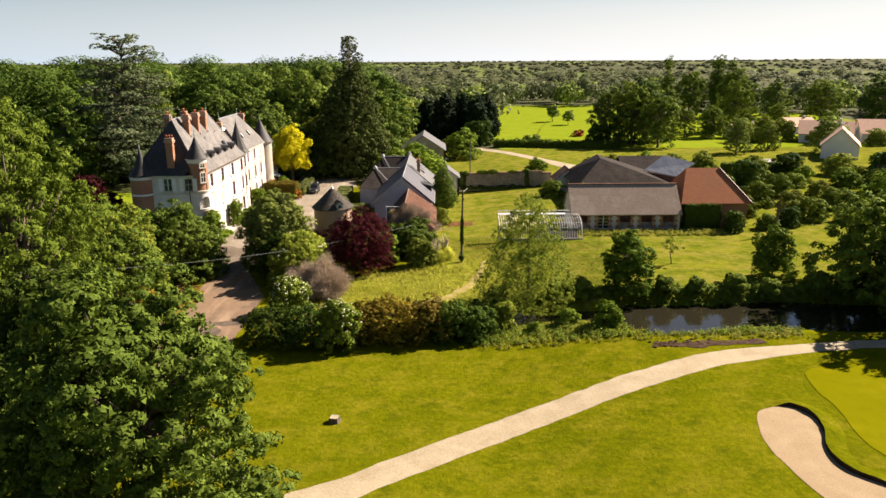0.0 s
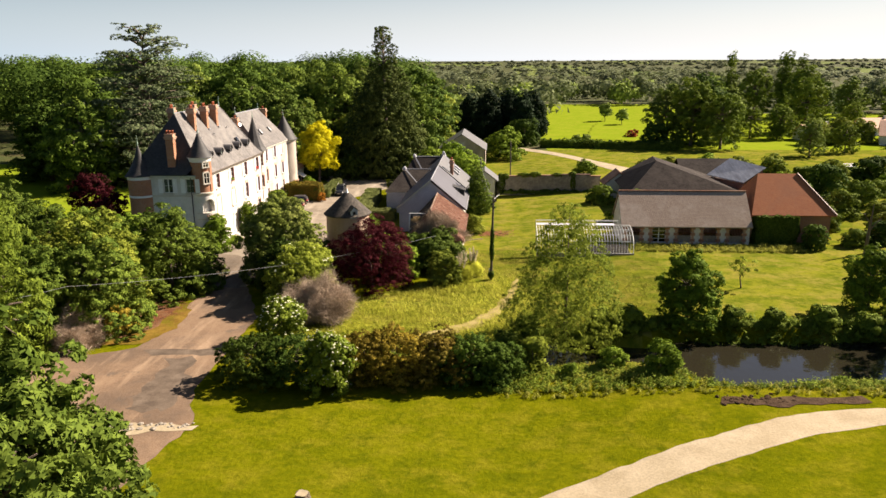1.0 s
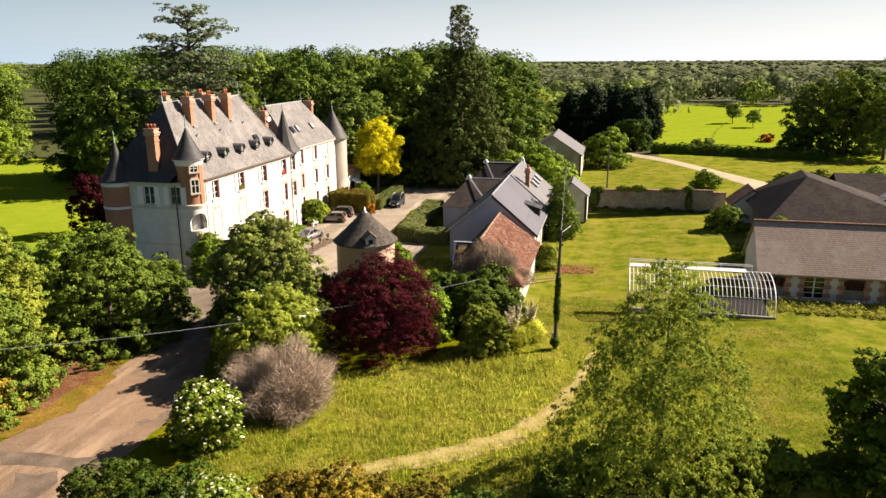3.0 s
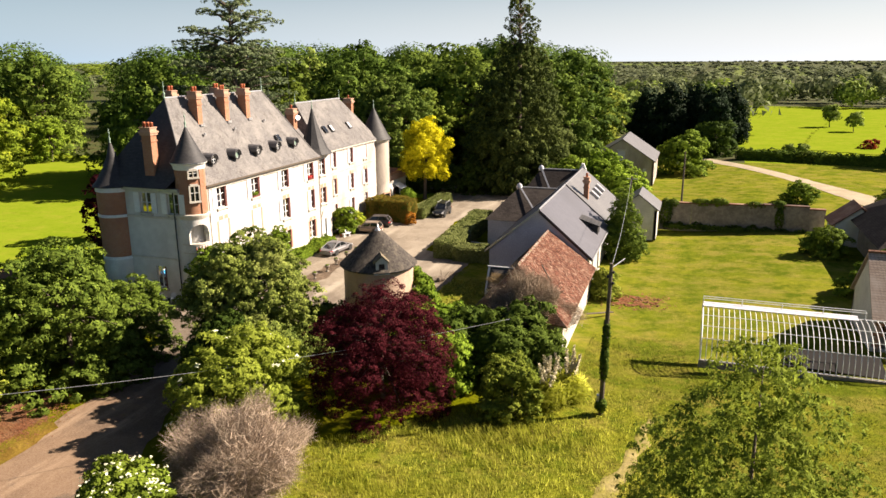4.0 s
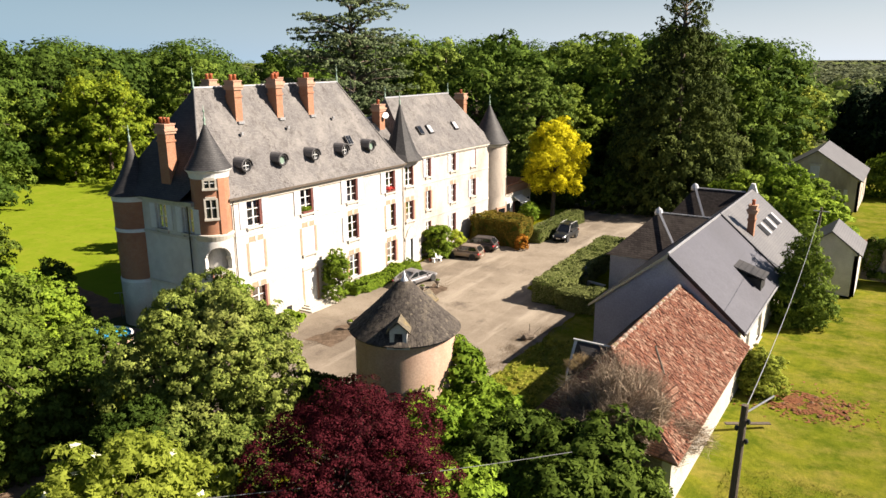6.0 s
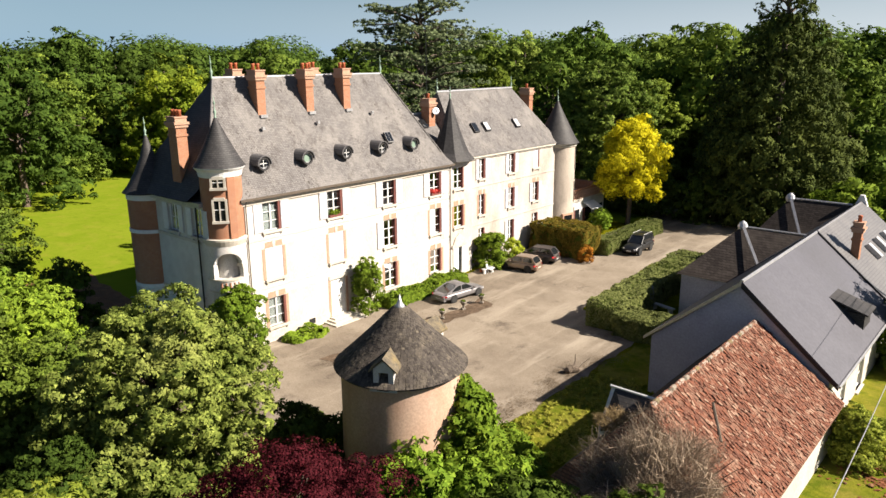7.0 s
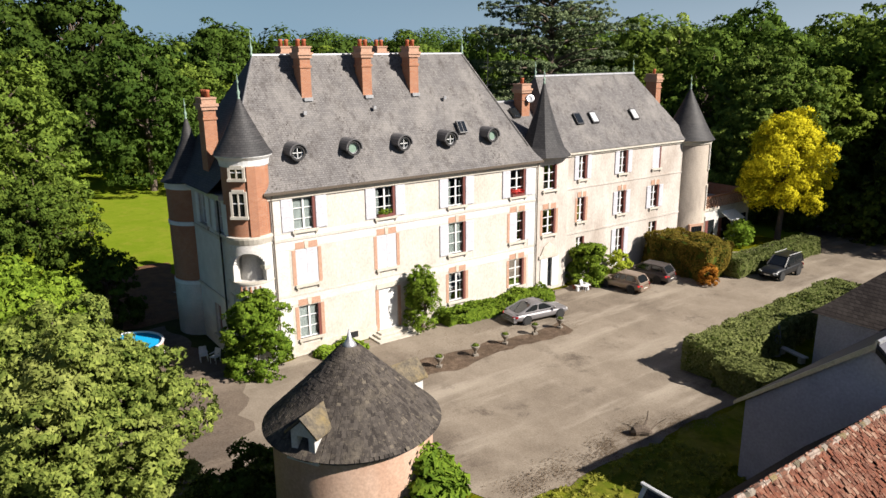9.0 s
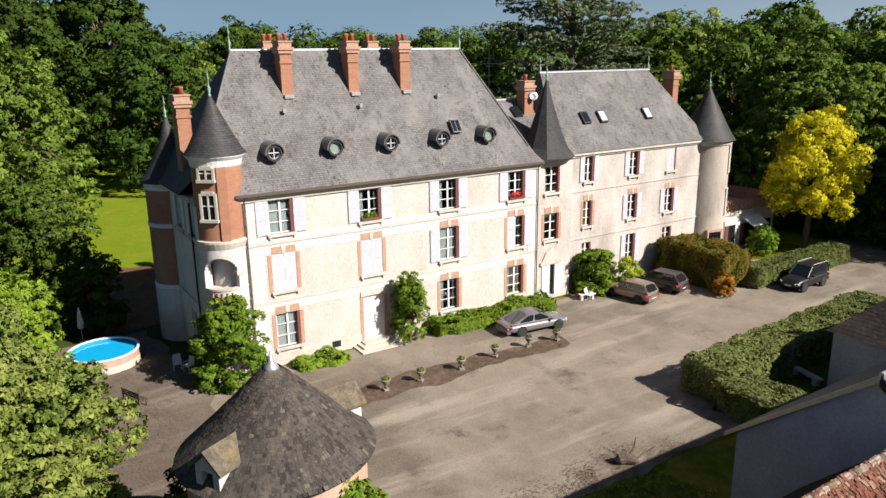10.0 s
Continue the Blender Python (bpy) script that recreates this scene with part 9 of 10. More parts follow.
    for x in (-L * 0.58, L * 0.62):
        for s in (-1, 1):
            xf = Matrix.Translation((x, s * (W - 0.10), R)) @ Euler((radians(90), 0, 0)).to_matrix().to_4x4()
            w = part("wheel", Geo(xf).lathe(0, 0, [(R * 0.62, -0.12), (R * 0.95, -0.12), (R, -0.08), (R, 0.08), (R * 0.95, 0.12), (R * 0.62, 0.12)], 20), M["rubber"], c, "black tyre")
            rim = Geo(xf).lathe(0, 0, [(R * 0.64, -0.10), (R * 0.64, 0.10), (R * 0.55, 0.11 * s * -1)], 18)
            for k in range(5):
                a = 2 * math.pi * k / 5
                rim.prism([(0.05 * math.cos(a + 1.57), 0.05 * math.sin(a + 1.57), -s * 0.11), (R * 0.62 * math.cos(a + 0.12), R * 0.62 * math.sin(a + 0.12), -s * 0.11), (R * 0.62 * math.cos(a - 0.12), R * 0.62 * math.sin(a - 0.12), -s * 0.11), (0.05 * math.cos(a - 1.57), 0.05 * math.sin(a - 1.57), -s * 0.11)], (0, 0, s * 0.03))
            part("rim", rim, M["alloy"], w, "alloy rim")
            part("wheel_arch", Geo(Matrix.Translation((x, s * (W - 0.005), R)) @ Euler((radians(90), 0, 0)).to_matrix().to_4x4()).lathe(0, 0, [(R + 0.005, 0.006 * -s), (R + 0.07, 0.0)], 20, False), M["metal"], body)
    c.matrix_basis = at_pose
    return c


car("silver metallic saloon parked beside the planting", 4.95, 1.9, 1.42, M["silver"], "sedan", pose(-32.4, 129.2, 0.03, 0, 0, 84))
car("brown metallic hatchback parked before the facade", 4.1, 1.75, 1.52, M["bronze"], "hatch", pose(-33.2, 139.7, 0.03, 0, 0, 189))
car("dark grey people carrier parked beside the hedge", 4.5, 1.8, 1.58, M["graphite"], "hatch", pose(-33.7, 143.4, 0.03, 0, 0, 191))
car("black off-road car parked along the hedge", 4.6, 1.85, 1.86, M["black"], "suv", pose(-27.3, 153.2, 0.03, 0, 0, 272))


# ---- courtyard furniture ----
def urn_proto():
    u = thing("garden_urn", "small weathered stone garden urn on a foot", "urn", group="urns along the bare bed")
    part("foot", Geo().box(-0.16, 0.16, -0.16, 0.16, 0, 0.14), M["urn_stone"], u)
    part("bowl", Geo().lathe(0, 0, [(0.09, 0.14), (0.07, 0.3), (0.16, 0.42), (0.28, 0.62), (0.31, 0.72), (0.26, 0.72), (0.2, 0.6)], 16), M["urn_stone"], u, smooth=True)
    rr = np.random.default_rng(3)
    p, d = blob_points(rr, [(0, 0, 0.72, 0.2, 0.2, 0.1)], 60)
    part("plant", leaf_mesh("plant", p, d, 0.12, rr, M["mid"]), M["mid"], u, "sparse green plant")
    return u


U = urn_proto()
for k, (x, y) in enumerate(((-29.6, 116.15), (-29.5, 118.4), (-29.55, 121.3), (-29.9, 124.1), (-30.0, 126.9), (-29.8, 129.1))):
    if k == 0:
        U.matrix_basis = pose(x, y, 0.03)
    else:
        copy_thing(U, pose(x, y, 0.03, 0, 0, 40 * k))


def pool():
    p = thing("paddling_pool", "round above-ground pool with blue water and pale rim", "pool", (-42.9, 103.3, 0))
    x, y, r = -42.9, 103.3, 2.05
    part("wall", Geo().lathe(x, y, [(r, 0.03), (r, 0.95)], 36, False), M["dove_plaster"], p, "pinkish panelled pool wall")
    part("rim", Geo().lathe(x, y, [(r - 0.08, 0.92), (r - 0.08, 1.0), (r + 0.06, 1.0), (r + 0.06, 0.92)], 36, False), M["white"], p)
    part("liner", Geo().lathe(x, y, [(r - 0.02, 0.1), (r - 0.02, 0.95)], 36, False), M["pool_blue"], p)
    part("water", Geo().poly(*[(x + (r - 0.03) * math.cos(2 * math.pi * k / 36), y + (r - 0.03) * math.sin(2 * math.pi * k / 36), 0.8) for k in range(36)]), M["pool_water"], p, "bright blue water")
    part("skirt", Geo().lathe(x, y, [(r + 0.03, 0.03), (r + 0.03, 0.5)], 36, False), M["stone_trim"], p)


pool()


def chair_proto():
    c = thing("garden_chair", "white plastic garden chair", "chair", group="white garden chairs")
    part("seat", Geo().box(-0.25, 0.25, -0.24, 0.24, 0.42, 0.46), M["white"], c)
    part("backrest", Geo().prism([(-0.25, 0.22, 0.46), (0.25, 0.22, 0.46), (0.22, 0.32, 0.9), (-0.22, 0.32, 0.9)], (0, 0.03, 0)), M["white"], c)
    for x in (-0.22, 0.22):
        for y in (-0.2, 0.2):
            part("leg", Geo().tube([(x, y, 0), (x, y, 0.43)], 0.025, 6), M["white"], c)
        part("arm", Geo().box(x - 0.03, x + 0.03, -0.22, 0.25, 0.62, 0.66), M["white"], c)
    return c


C = chair_proto()
C.matrix_basis = pose(-38.6, 107.4, 0.03, 0, 0, 30)
copy_thing(C, pose(-39.3, 106.9, 0.03, 0, 0, 80))
copy_thing(C, pose(-34.6, 136.6, 0.03, 0, 0, 110))


def bench_proto():
    b = thing("garden_bench", "grey weathered wooden bench", "bench")
    for k in range(4):
        part("slat", Geo().box(-0.8, 0.8, -0.22 + 0.12 * k, -0.13 + 0.12 * k, 0.42, 0.46), M["wood_grey"], b)
    for k in range(3):
        part("slat", Geo().box(-0.8, 0.8, 0.26, 0.29, 0.55 + 0.13 * k, 0.64 + 0.13 * k), M["wood_grey"], b)
    for x in (-0.7, 0.7):
        part("leg", Geo().box(x - 0.04, x + 0.04, -0.2, -0.12, 0, 0.42), M["wood_grey"], b)
        part("leg", Geo().box(x - 0.04, x + 0.04, 0.24, 0.31, 0, 0.92), M["wood_grey"], b)
    return b


B = bench_proto()
B.matrix_basis = pose(-35.9, 103.9, 0.03, 0, 0, 205)


def white_bench():
    t = thing("garden_bench", "low white stone bench beside the door", "bench")
    part("slab", Geo().box(-0.65, 0.65, -0.2, 0.2, 0.40, 0.48), M["white"], t)
    for x in (-0.45, 0.45):
        part("leg", Geo().prism([(x - 0.1, -0.15, 0), (x + 0.1, -0.15, 0), (x + 0.07, -0.12, 0.40), (x - 0.07, -0.12, 0.40)], (0, 0.28, 0)), M["white"], t)
    t.matrix_basis = pose(-34.8, 136.6, 0.03, 0, 0, 75)


def flower_pot(x, y, s, seed):
    """A clay pot with a leafy plant."""
    t = thing("flower_pot", "clay flower pot with a leafy plant", "flower pot", group="pots along the facade")
    part("pot", Geo().lathe(0, 0, [(0.13, 0), (0.20, 0.30), (0.23, 0.31), (0.23, 0.37), (0.19, 0.37), (0.17, 0.32)], 14), M["terracotta"], t)
    part("soil", Geo().lathe(0, 0, [(0.18, 0.31), (0.02, 0.33)], 12), M["soil"], t)
    rng = np.random.default_rng(seed)
    p, d = blob_points(rng, [(0, 0, 0.6, 0.28, 0.28, 0.28)], 260)
    part("plant", leaf_mesh("plant", p, d, 0.12, rng, M["mid"]), M["mid"], t)
    t.matrix_basis = pose(x, y, 0.03, 0, 0, seed * 40) @ Matrix.Scale(s, 4)


def parasol(x, y, h, cloth, label):
    """A furled garden parasol on a foot."""
    t = thing("parasol", label, "parasol")
    part("foot", Geo().lathe(0, 0, [(0.26, 0.0), (0.26, 0.06), (0.06, 0.12), (0.04, 0.3)], 14), M["urn_stone"], t)
    part("pole", Geo().tube([(0, 0, 0.1), (0, 0, h)], 0.025, 7), M["zinc"], t)
    c, n = Geo(), 16
    rows_ = []
    for r, z in ((0.10, h * 0.38), (0.21, h * 0.42), (0.19, h * 0.6), (0.12, h * 0.82), (0.04, h * 0.97)):
        rows_.append([c.pt((r * (1.0 if k % 2 else 0.68) * math.cos(2 * math.pi * k / n), r * (1.0 if k % 2 else 0.68) * math.sin(2 * math.pi * k / n), z)) for k in range(n)])
    for a, b in zip(rows_, rows_[1:]):
        for k in range(n):
            c.f.append([a[k], a[(k + 1) % n], b[(k + 1) % n], b[k]])
    part("canopy", c, cloth, t, "furled cloth in folds")
    t.matrix_basis = pose(x, y, 0.04)


parasol(-47.6, 102.6, 2.5, M["awning"], "furled pale parasol beside the pool")
parasol(-18.0, 136.6, 2.1, M["sheet_metal"], "furled blue-grey parasol behind the hedge")


def line_post(x, y):
    t = thing("washing_post", "thin pale washing-line post on the grass", "post")
    part("post", Geo().tube([(0, 0, 0), (0.05, 0, 2.3)], 0.03, 6), M["zinc"], t)
    part("arm", Geo().tube([(-0.4, 0, 2.25), (0.5, 0, 2.28)], 0.022, 5), M["zinc"], t)
    t.matrix_basis = pose(x, y, 0.0, 0, 0, 40)


line_post(-47.6, 107.9)


def log_pile(x, y):
    """Two old logs and a root lying at the edge of the court."""
    t = thing("log", "weathered fallen log beside the court", "log")
    part("trunk", Geo().tube([(-0.5, 0, 0.15), (-0.35, 0, 0.22), (0.0, 0.05, 0.26), (0.4, -0.05, 0.18), (0.55, -0.06, 0.1)], [0.12, 0.24, 0.26, 0.2, 0.08], 9), M["bark"], t)
    part("branch", Geo().tube([(0.1, 0.0, 0.3), (0.5, 0.5, 0.55), (0.6, 0.7, 0.95)], [0.07, 0.05, 0.02], 6), M["bark"], t)
    part("branch", Geo().tube([(0.5, 0.0, 0.25), (1.0, 0.3, 0.4), (1.4, 0.25, 0.7)], [0.06, 0.04, 0.015], 6), M["bark"], t)
    t.matrix_basis = pose(x, y, 0.05, 0, 0, 60)


log_pile(-16.6, 121.8)


def stone_slab(x, y):
    t = thing("stone_bench", "low pale stone slab on two blocks behind the hedge", "bench")
    part("slab", Geo().box(-1.1, 1.1, -0.22, 0.22, 0.38, 0.48), M["stone_trim"], t)
    for q in (-0.8, 0.8):
        part("block", Geo().box(q - 0.14, q + 0.14, -0.18, 0.18, 0, 0.38), M["stone_trim"], t)
    t.matrix_basis = pose(x, y, 0.03, 0, 0, -15)


stone_slab(-17.2, 137.0)
flower_pot(-35.0, 140.6, 1.2, 71)
flower_pot(-35.5, 136.4, 0.9, 72)
flower_pot(-35.0, 137.5, 1.0, 73)
white_bench()


# ---- lawn and bank clutter ----
def stump():
    s = thing("tree_stump", "sawn pale tree stump in the lawn", "stump")
    g = Geo()
    n = 14
    rings = []
    for r, z in ((0.55, -0.1), (0.45, 0.12), (0.4, 0.42)):
        rings.append([g.pt((r * (1 + 0.14 * math.sin(k * 2.3)) * math.cos(2 * math.pi * k / n), r * (1 + 0.14 * math.sin(k * 1.7)) * math.sin(2 * math.pi * k / n), z)) for k in range(n)])
    for a, b in zip(rings, rings[1:]):
        for k in range(n):
            g.f.append([a[k], a[(k + 1) % n], b[(k + 1) % n], b[k]])
    part("bark", g, M["bark"], s)
    c = Geo()
    c.poly(*[(0.38 * (1 + 0.14 * math.sin(k * 1.7)) * math.cos(2 * math.pi * k / n), 0.38 * (1 + 0.14 * math.sin(k * 1.7)) * math.sin(2 * math.pi * k / n), 0.425) for k in range(n)])
    part("cut", c, M["path"], s, "pale sawn top")
    s.matrix_basis = pose(-8.6, 51.7, 0)


stump()


def stone_heap(name, label, category, rows, mat, seed, size):
    """Loose lumps in a row, each its own piece."""
    h = thing(name, label, category, (rows[0][0], rows[0][1], gz(*rows[0][:2])))
    r = random.Random(seed)
    for x, y in rows:
        s = size * r.uniform(0.5, 1.3)
        bm = bmesh.new()
        bmesh.ops.create_icosphere(bm, subdivisions=1, radius=s)
        for v in bm.verts:
            v.co *= r.uniform(0.75, 1.2)
            v.co.z *= 0.55
            v.co += Vector((x, y, gz(x, y) + s * 0.2))
        me = bpy.data.meshes.new("stone")
        bm.to_mesh(me)
        bm.free()
        part("stone" if mat != M["soil"] else "clod", me, mat, h)


rr = random.Random(2)
sheet("rubble_strip", [(-27.5, 58.6), (-23.5, 58.7), (-18.8, 59.5), (-18.6, 60.5), (-23.5, 60.2), (-28.5, 60.6)], M["path"], 0.05, "pale sandy rubble strip across the end of the drive", "sand strip", 0.5, 26)
stone_heap("rubble_edge", "broken pale stones along the drive end", "rubble", [(-25.6 + 6.6 * k / 40 + rr.uniform(-0.3, 0.3), 59.4 + 0.8 * k / 40 + rr.uniform(-0.45, 0.45)) for k in range(40)], M["urn_stone"], 3, 0.2)
stone_heap("soil_ridge", "ridge of freshly turned dark soil", "soil", [(20.5 + 11 * (k / 110) ** 1.3 + rr.uniform(-0.6, 0.6), 64.4 + 1.0 * k / 110 + rr.gauss(0, 0.38)) for k in range(60)], M["soil"], 4, 0.17)
sheet("bare_soil", [(20, 63.9), (24, 63.6), (31.5, 64.7), (31, 65.6), (25, 65.2), (20.5, 64.9)], M["soil"], 0.05, "turned dark soil beside the path", "soil patch", 0.35, 22, 1.0)
stone_heap("spoil_heap", "scattered rusty tile rubble in the meadow", "spoil", [(2.6 + rr.gauss(0, 1.5), 121.4 + rr.gauss(0, 1.1)) for k in range(26)], M["leaf_litter"], 5, 0.15)


def rubble_scatter():
    """Broken tile crumbs lying loosely in the grass, densest in the middle."""
    rng = np.random.default_rng(21)
    n = 2600
    x, y = 2.7 + rng.normal(0, 1.45, n), 121.5 + rng.normal(0, 1.0, n)
    keep = np.array([noise.noise(Vector((a * 1.3, b * 1.3, 4))) for a, b in zip(x, y)]) > rng.normal(-0.05, 0.2, n)
    x, y = x[keep], y[keep]
    p = np.stack([x, y, [gz(a, b) + 0.05 for a, b in zip(x, y)]], 1)
    d = np.tile([0.0, 0.0, 1.0], (len(x), 1))
    tagged(part("tile_rubble", leaf_mesh("tile_rubble", p, d, 0.15, rng, M["debris"], 0.7, spread=0.3), M["debris"]), "rusty broken tile crumbs in the meadow grass", "rubble", kind="stuff")


rubble_scatter()


def litter(label, line, n, wide, size, mat, seed):
    """Leaf litter and crumbs strewn along a line, thinning out to both sides."""
    rng = np.random.default_rng(seed)
    pts = np.array(line)
    u = rng.uniform(0, len(pts) - 1.001, n)
    k = u.astype(int)
    q = pts[k] + (pts[k + 1] - pts[k]) * (u - k)[:, None] + rng.normal(0, wide, (n, 2))
    keep = np.array([noise.noise(Vector((a * 0.9, b * 0.9, seed))) for a, b in q]) > rng.normal(-0.1, 0.25, n)
    q = q[keep]
    p = np.stack([q[:, 0], q[:, 1], [gz(a, b) + 0.06 for a, b in q]], 1)
    d = np.tile([0.0, 0.0, 1.0], (len(p), 1))
    tagged(part("leaf_litter", leaf_mesh("leaf_litter", p, d, size, rng, mat, 0.7, spread=0.3), mat), label, "leaf litter", kind="stuff")


litter("brown leaf litter along the shaded edge of the court", [(-16.6, 113.0), (-16.6, 119.0), (-17.2, 122.0), (-15.6, 126.0)], 6500, 0.6, 0.07, M["fallen"], 31)
litter("brown crumbs and leaves strewn along the urn bed", [(-30.2, 111.5), (-29.8, 120.0), (-29.7, 130.5)], 6000, 0.6, 0.06, M["fallen"], 32)
litter("dry leaves blown along the facade steps", [(-33.0, 111.0), (-32.2, 118.0), (-32.6, 124.0), (-32.6, 131.0)], 2000, 0.8, 0.06, M["fallen"], 33)
litter("dry leaves strewn over the earth by the pool", [(-45.0, 105.0), (-38.0, 104.0), (-31.0, 103.0), (-28.0, 97.0)], 5000, 1.3, 0.07, M["fallen"], 34)
litter("rusty dry leaves along the drive verge", [(-40.0, 79.0), (-33.5, 79.5), (-31.6, 84.0), (-33.0, 88.0)], 13000, 1.0, 0.09, M["debris"], 35)
tagged(bpy.data.objects["soil_ridge"], "ridge of freshly turned dark soil")


def ivy(label, blobs, n, leaf, mat, seed):
    rr_ = np.random.default_rng(seed)
    v = thing("ivy", label, "ivy", blobs[0][:3])
    p, d = blob_points(rr_, blobs, n)
    part("foliage", leaf_mesh("foliage", p, d, leaf, rr_, mat), mat, v)


ivy("dark ivy climbing the utility pole", [(2.78, 97.6, 0.7, 0.35, 0.35, 0.5), (2.83, 97.6, 3.6, 0.26, 0.26, 1.3), (2.86, 97.6, 5.4, 0.24, 0.24, 1.2)], 1700, 0.17, M["dark_leaf"], 61)
ivy("ivy over the coping of the garden wall", [(9.0, 152.85, 4.1, 1.5, 0.45, 0.5), (11.0, 152.85, 4.2, 1.2, 0.5, 0.6)], 900, 0.25, M["mid"], 62)
ivy("ivy over the coping of the garden wall", [(15.4, 152.85, 4.1, 1.3, 0.45, 0.45), (18.2, 152.85, 4.25, 0.8, 0.5, 0.6), (18.3, 152.5, 2.6, 0.5, 0.3, 1.5)], 900, 0.25, M["dark_leaf"], 63)
ivy("dark ivy on the wall beside the shed", [(4.4, 152.4, 2.6, 0.8, 0.4, 1.9), (5.2, 152.5, 3.9, 0.9, 0.4, 0.5)], 900, 0.25, M["dark_leaf"], 64)


def plank():
    p = thing("plank", "long grey plank lying in the meadow", "plank")
    part("board", Geo().box(-1.4, 1.4, -0.12, 0.12, 0, 0.06), M["wood_grey"], p)
    p.matrix_basis = pose(0.4, 116.2, 0.35, 0, 4, 40)


plank()


def pampas(x, y, seed):
    t = thing("pampas_grass", "pampas grass clump with pale plumes", "pampas grass")
    rr = np.random.default_rng(seed)
    n = 900
    a = rr.uniform(0, 2 * np.pi, n)
    q = rr.random(n)
    p = np.stack([np.cos(a) * q * 1.1, np.sin(a) * q * 1.1, 0.3 + 1.1 * (1 - q * 0.7) * rr.random(n)], 1)
    d = np.stack([np.cos(a), np.sin(a), np.full(n, 0.8)], 1)
    part("blades", leaf_mesh("blades", p, d, 0.8, rr, M["grass"], 0.06), M["grass"], t)
    for k in range(13):
        b = rr.uniform(0, 6.28)
        lean = rr.uniform(0.15, 0.8)
        tip = Vector((math.cos(b) * lean, math.sin(b) * lean, rr.uniform(1.6, 2.5)))
        stalk = part("stalk", Geo().tube([(tip.x * 0.15, tip.y * 0.15, 0.2), tip * 0.6, tip], [0.015, 0.012, 0.006], 5), M["reed"], t)
        f = rr.random(70)
        p = np.array(tip)[None] * (0.66 + 0.38 * f)[:, None] + rr.normal(0, 0.035, (70, 3)) * (1.2 - f)[:, None]
        d = rr.normal(0, 0.5, (70, 3)) + [math.cos(b) * 0.5, math.sin(b) * 0.5, 0.5]
        part("plume", leaf_mesh("plume", p, d, 0.16, rr, M["reed"], 0.3, 0.4), M["reed"], stalk, "pale feathery plume")
    t.matrix_basis = at(x, y, 0, 1.35)


pampas(-0.9, 98.0, 5)
pampas(0.3, 99.6, 6)


# window boxes and plants at the facade
def window_box(y, z, mat, n, label):
    b = thing("window_box", label, "flower box")
    part("box", Geo().box(FX - 0.1, FX + 0.14, y - 0.6, y + 0.6, z, z + 0.18), M["wood_red"], b)
    rr = np.random.default_rng(int(y))
    p, d = blob_points(rr, [(FX + 0.02, y, z + 0.3, 0.18, 0.58, 0.2)], n)
    part("flowers", leaf_mesh("flowers", p, d, 0.12, rr, mat), mat, b)


window_box(130.75, 8.36, M["red_flower"], 220, "window box of red geraniums")
window_box(119.0, 8.36, M["bright"], 160, "window box with trailing green plant")


# ---- houses in the distance ----
def far_house(x, y, rot, w, d, ze, zr, z=1.0):
    h = thing("village_house", "white rendered house with a pale pink tile roof", "house", group="houses beyond the gardens")
    part("wall", Geo().prism([(-w / 2, -d / 2, 0), (w / 2, -d / 2, 0), (w / 2, d / 2, 0), (-w / 2, d / 2, 0)], (0, 0, ze)), M["white"], h)
    for s in (-1, 1):
        part("gable", Geo().prism([(s * w / 2, -d / 2, ze), (s * w / 2, d / 2, ze), (s * w / 2, 0, zr)], (-s * 0.3, 0, 0)), M["white"], h)
    rf = part("roof", gable_roof(Geo(), "x", -w / 2 - 0.4, w / 2 + 0.4, 0, d / 2 + 0.4, d / 2 + 0.4, ze - 0.1, zr + 0.05, 0.2), M["tile_pale"], h, "pale pink tile roof")
    part("chimney", Geo().box(w * 0.25, w * 0.25 + 0.6, -0.4, 0.4, zr - 1, zr + 0.9), M["white"], rf)
    for k in range(3):
        wn_ = part("window", Geo().box(-w * 0.38 + k * w * 0.3, -w * 0.38 + k * w * 0.3 + 1.2, -d / 2 - 0.05, -d / 2 + 0.05, 1.0, 2.3), M["car_glass"], h)
        part("window_frame", Geo().box(-w * 0.38 + k * w * 0.3 - 0.1, -w * 0.38 + k * w * 0.3 + 1.3, -d / 2 - 0.03, -d / 2 + 0.02, 0.9, 2.4), M["wood_red"], wn_)
    h.matrix_basis = pose(x, y, z, 0, 0, rot)
    return h


for x, y, rot, w, d, ze, zr in ((109, 197, 62, 13, 9, 3.4, 8.0), (123, 232, -25, 15, 11, 2.8, 6.6), (141, 230, -15, 16, 11, 3.0, 7.0), (102, 244, 8, 10, 9, 2.4, 4.8), (128, 262, 8, 11, 9, 2.4, 5.2), (154, 226, 20, 12, 9, 3.0, 6.6)):
    far_house(x, y, rot, w, d, ze, zr)
simple_house("long_shed", "long dark shed roof among the gardens", "shed", 95, 125, 147, 159, 3.4, 8.0, "x", M["rubble"], M["slate_dark"], 1.0)
simple_house("garden_hut", "small pale garden hut", "hut", 76, 80, 172, 175, 2.9, 3.5, "x", M["white"], M["zinc"], 1.1)
p = thing("dead_tree", "bare dead tree trunk with broken limbs", "dead tree")
part("trunk", Geo().tube([(0, 0, -0.2), (0.1, 0, 3), (0.3, 0.1, 6.5)], [0.25, 0.2, 0.06], 7).tube([(0.1, 0, 3), (0.9, 0, 4.2), (1.5, 0.2, 4.6)], [0.1, 0.07, 0.02], 5).tube([(0.15, 0, 4), (-0.6, 0.2, 5.2), (-1.3, 0.1, 5.5)], [0.1, 0.06, 0.02], 5), M["bark"], p)
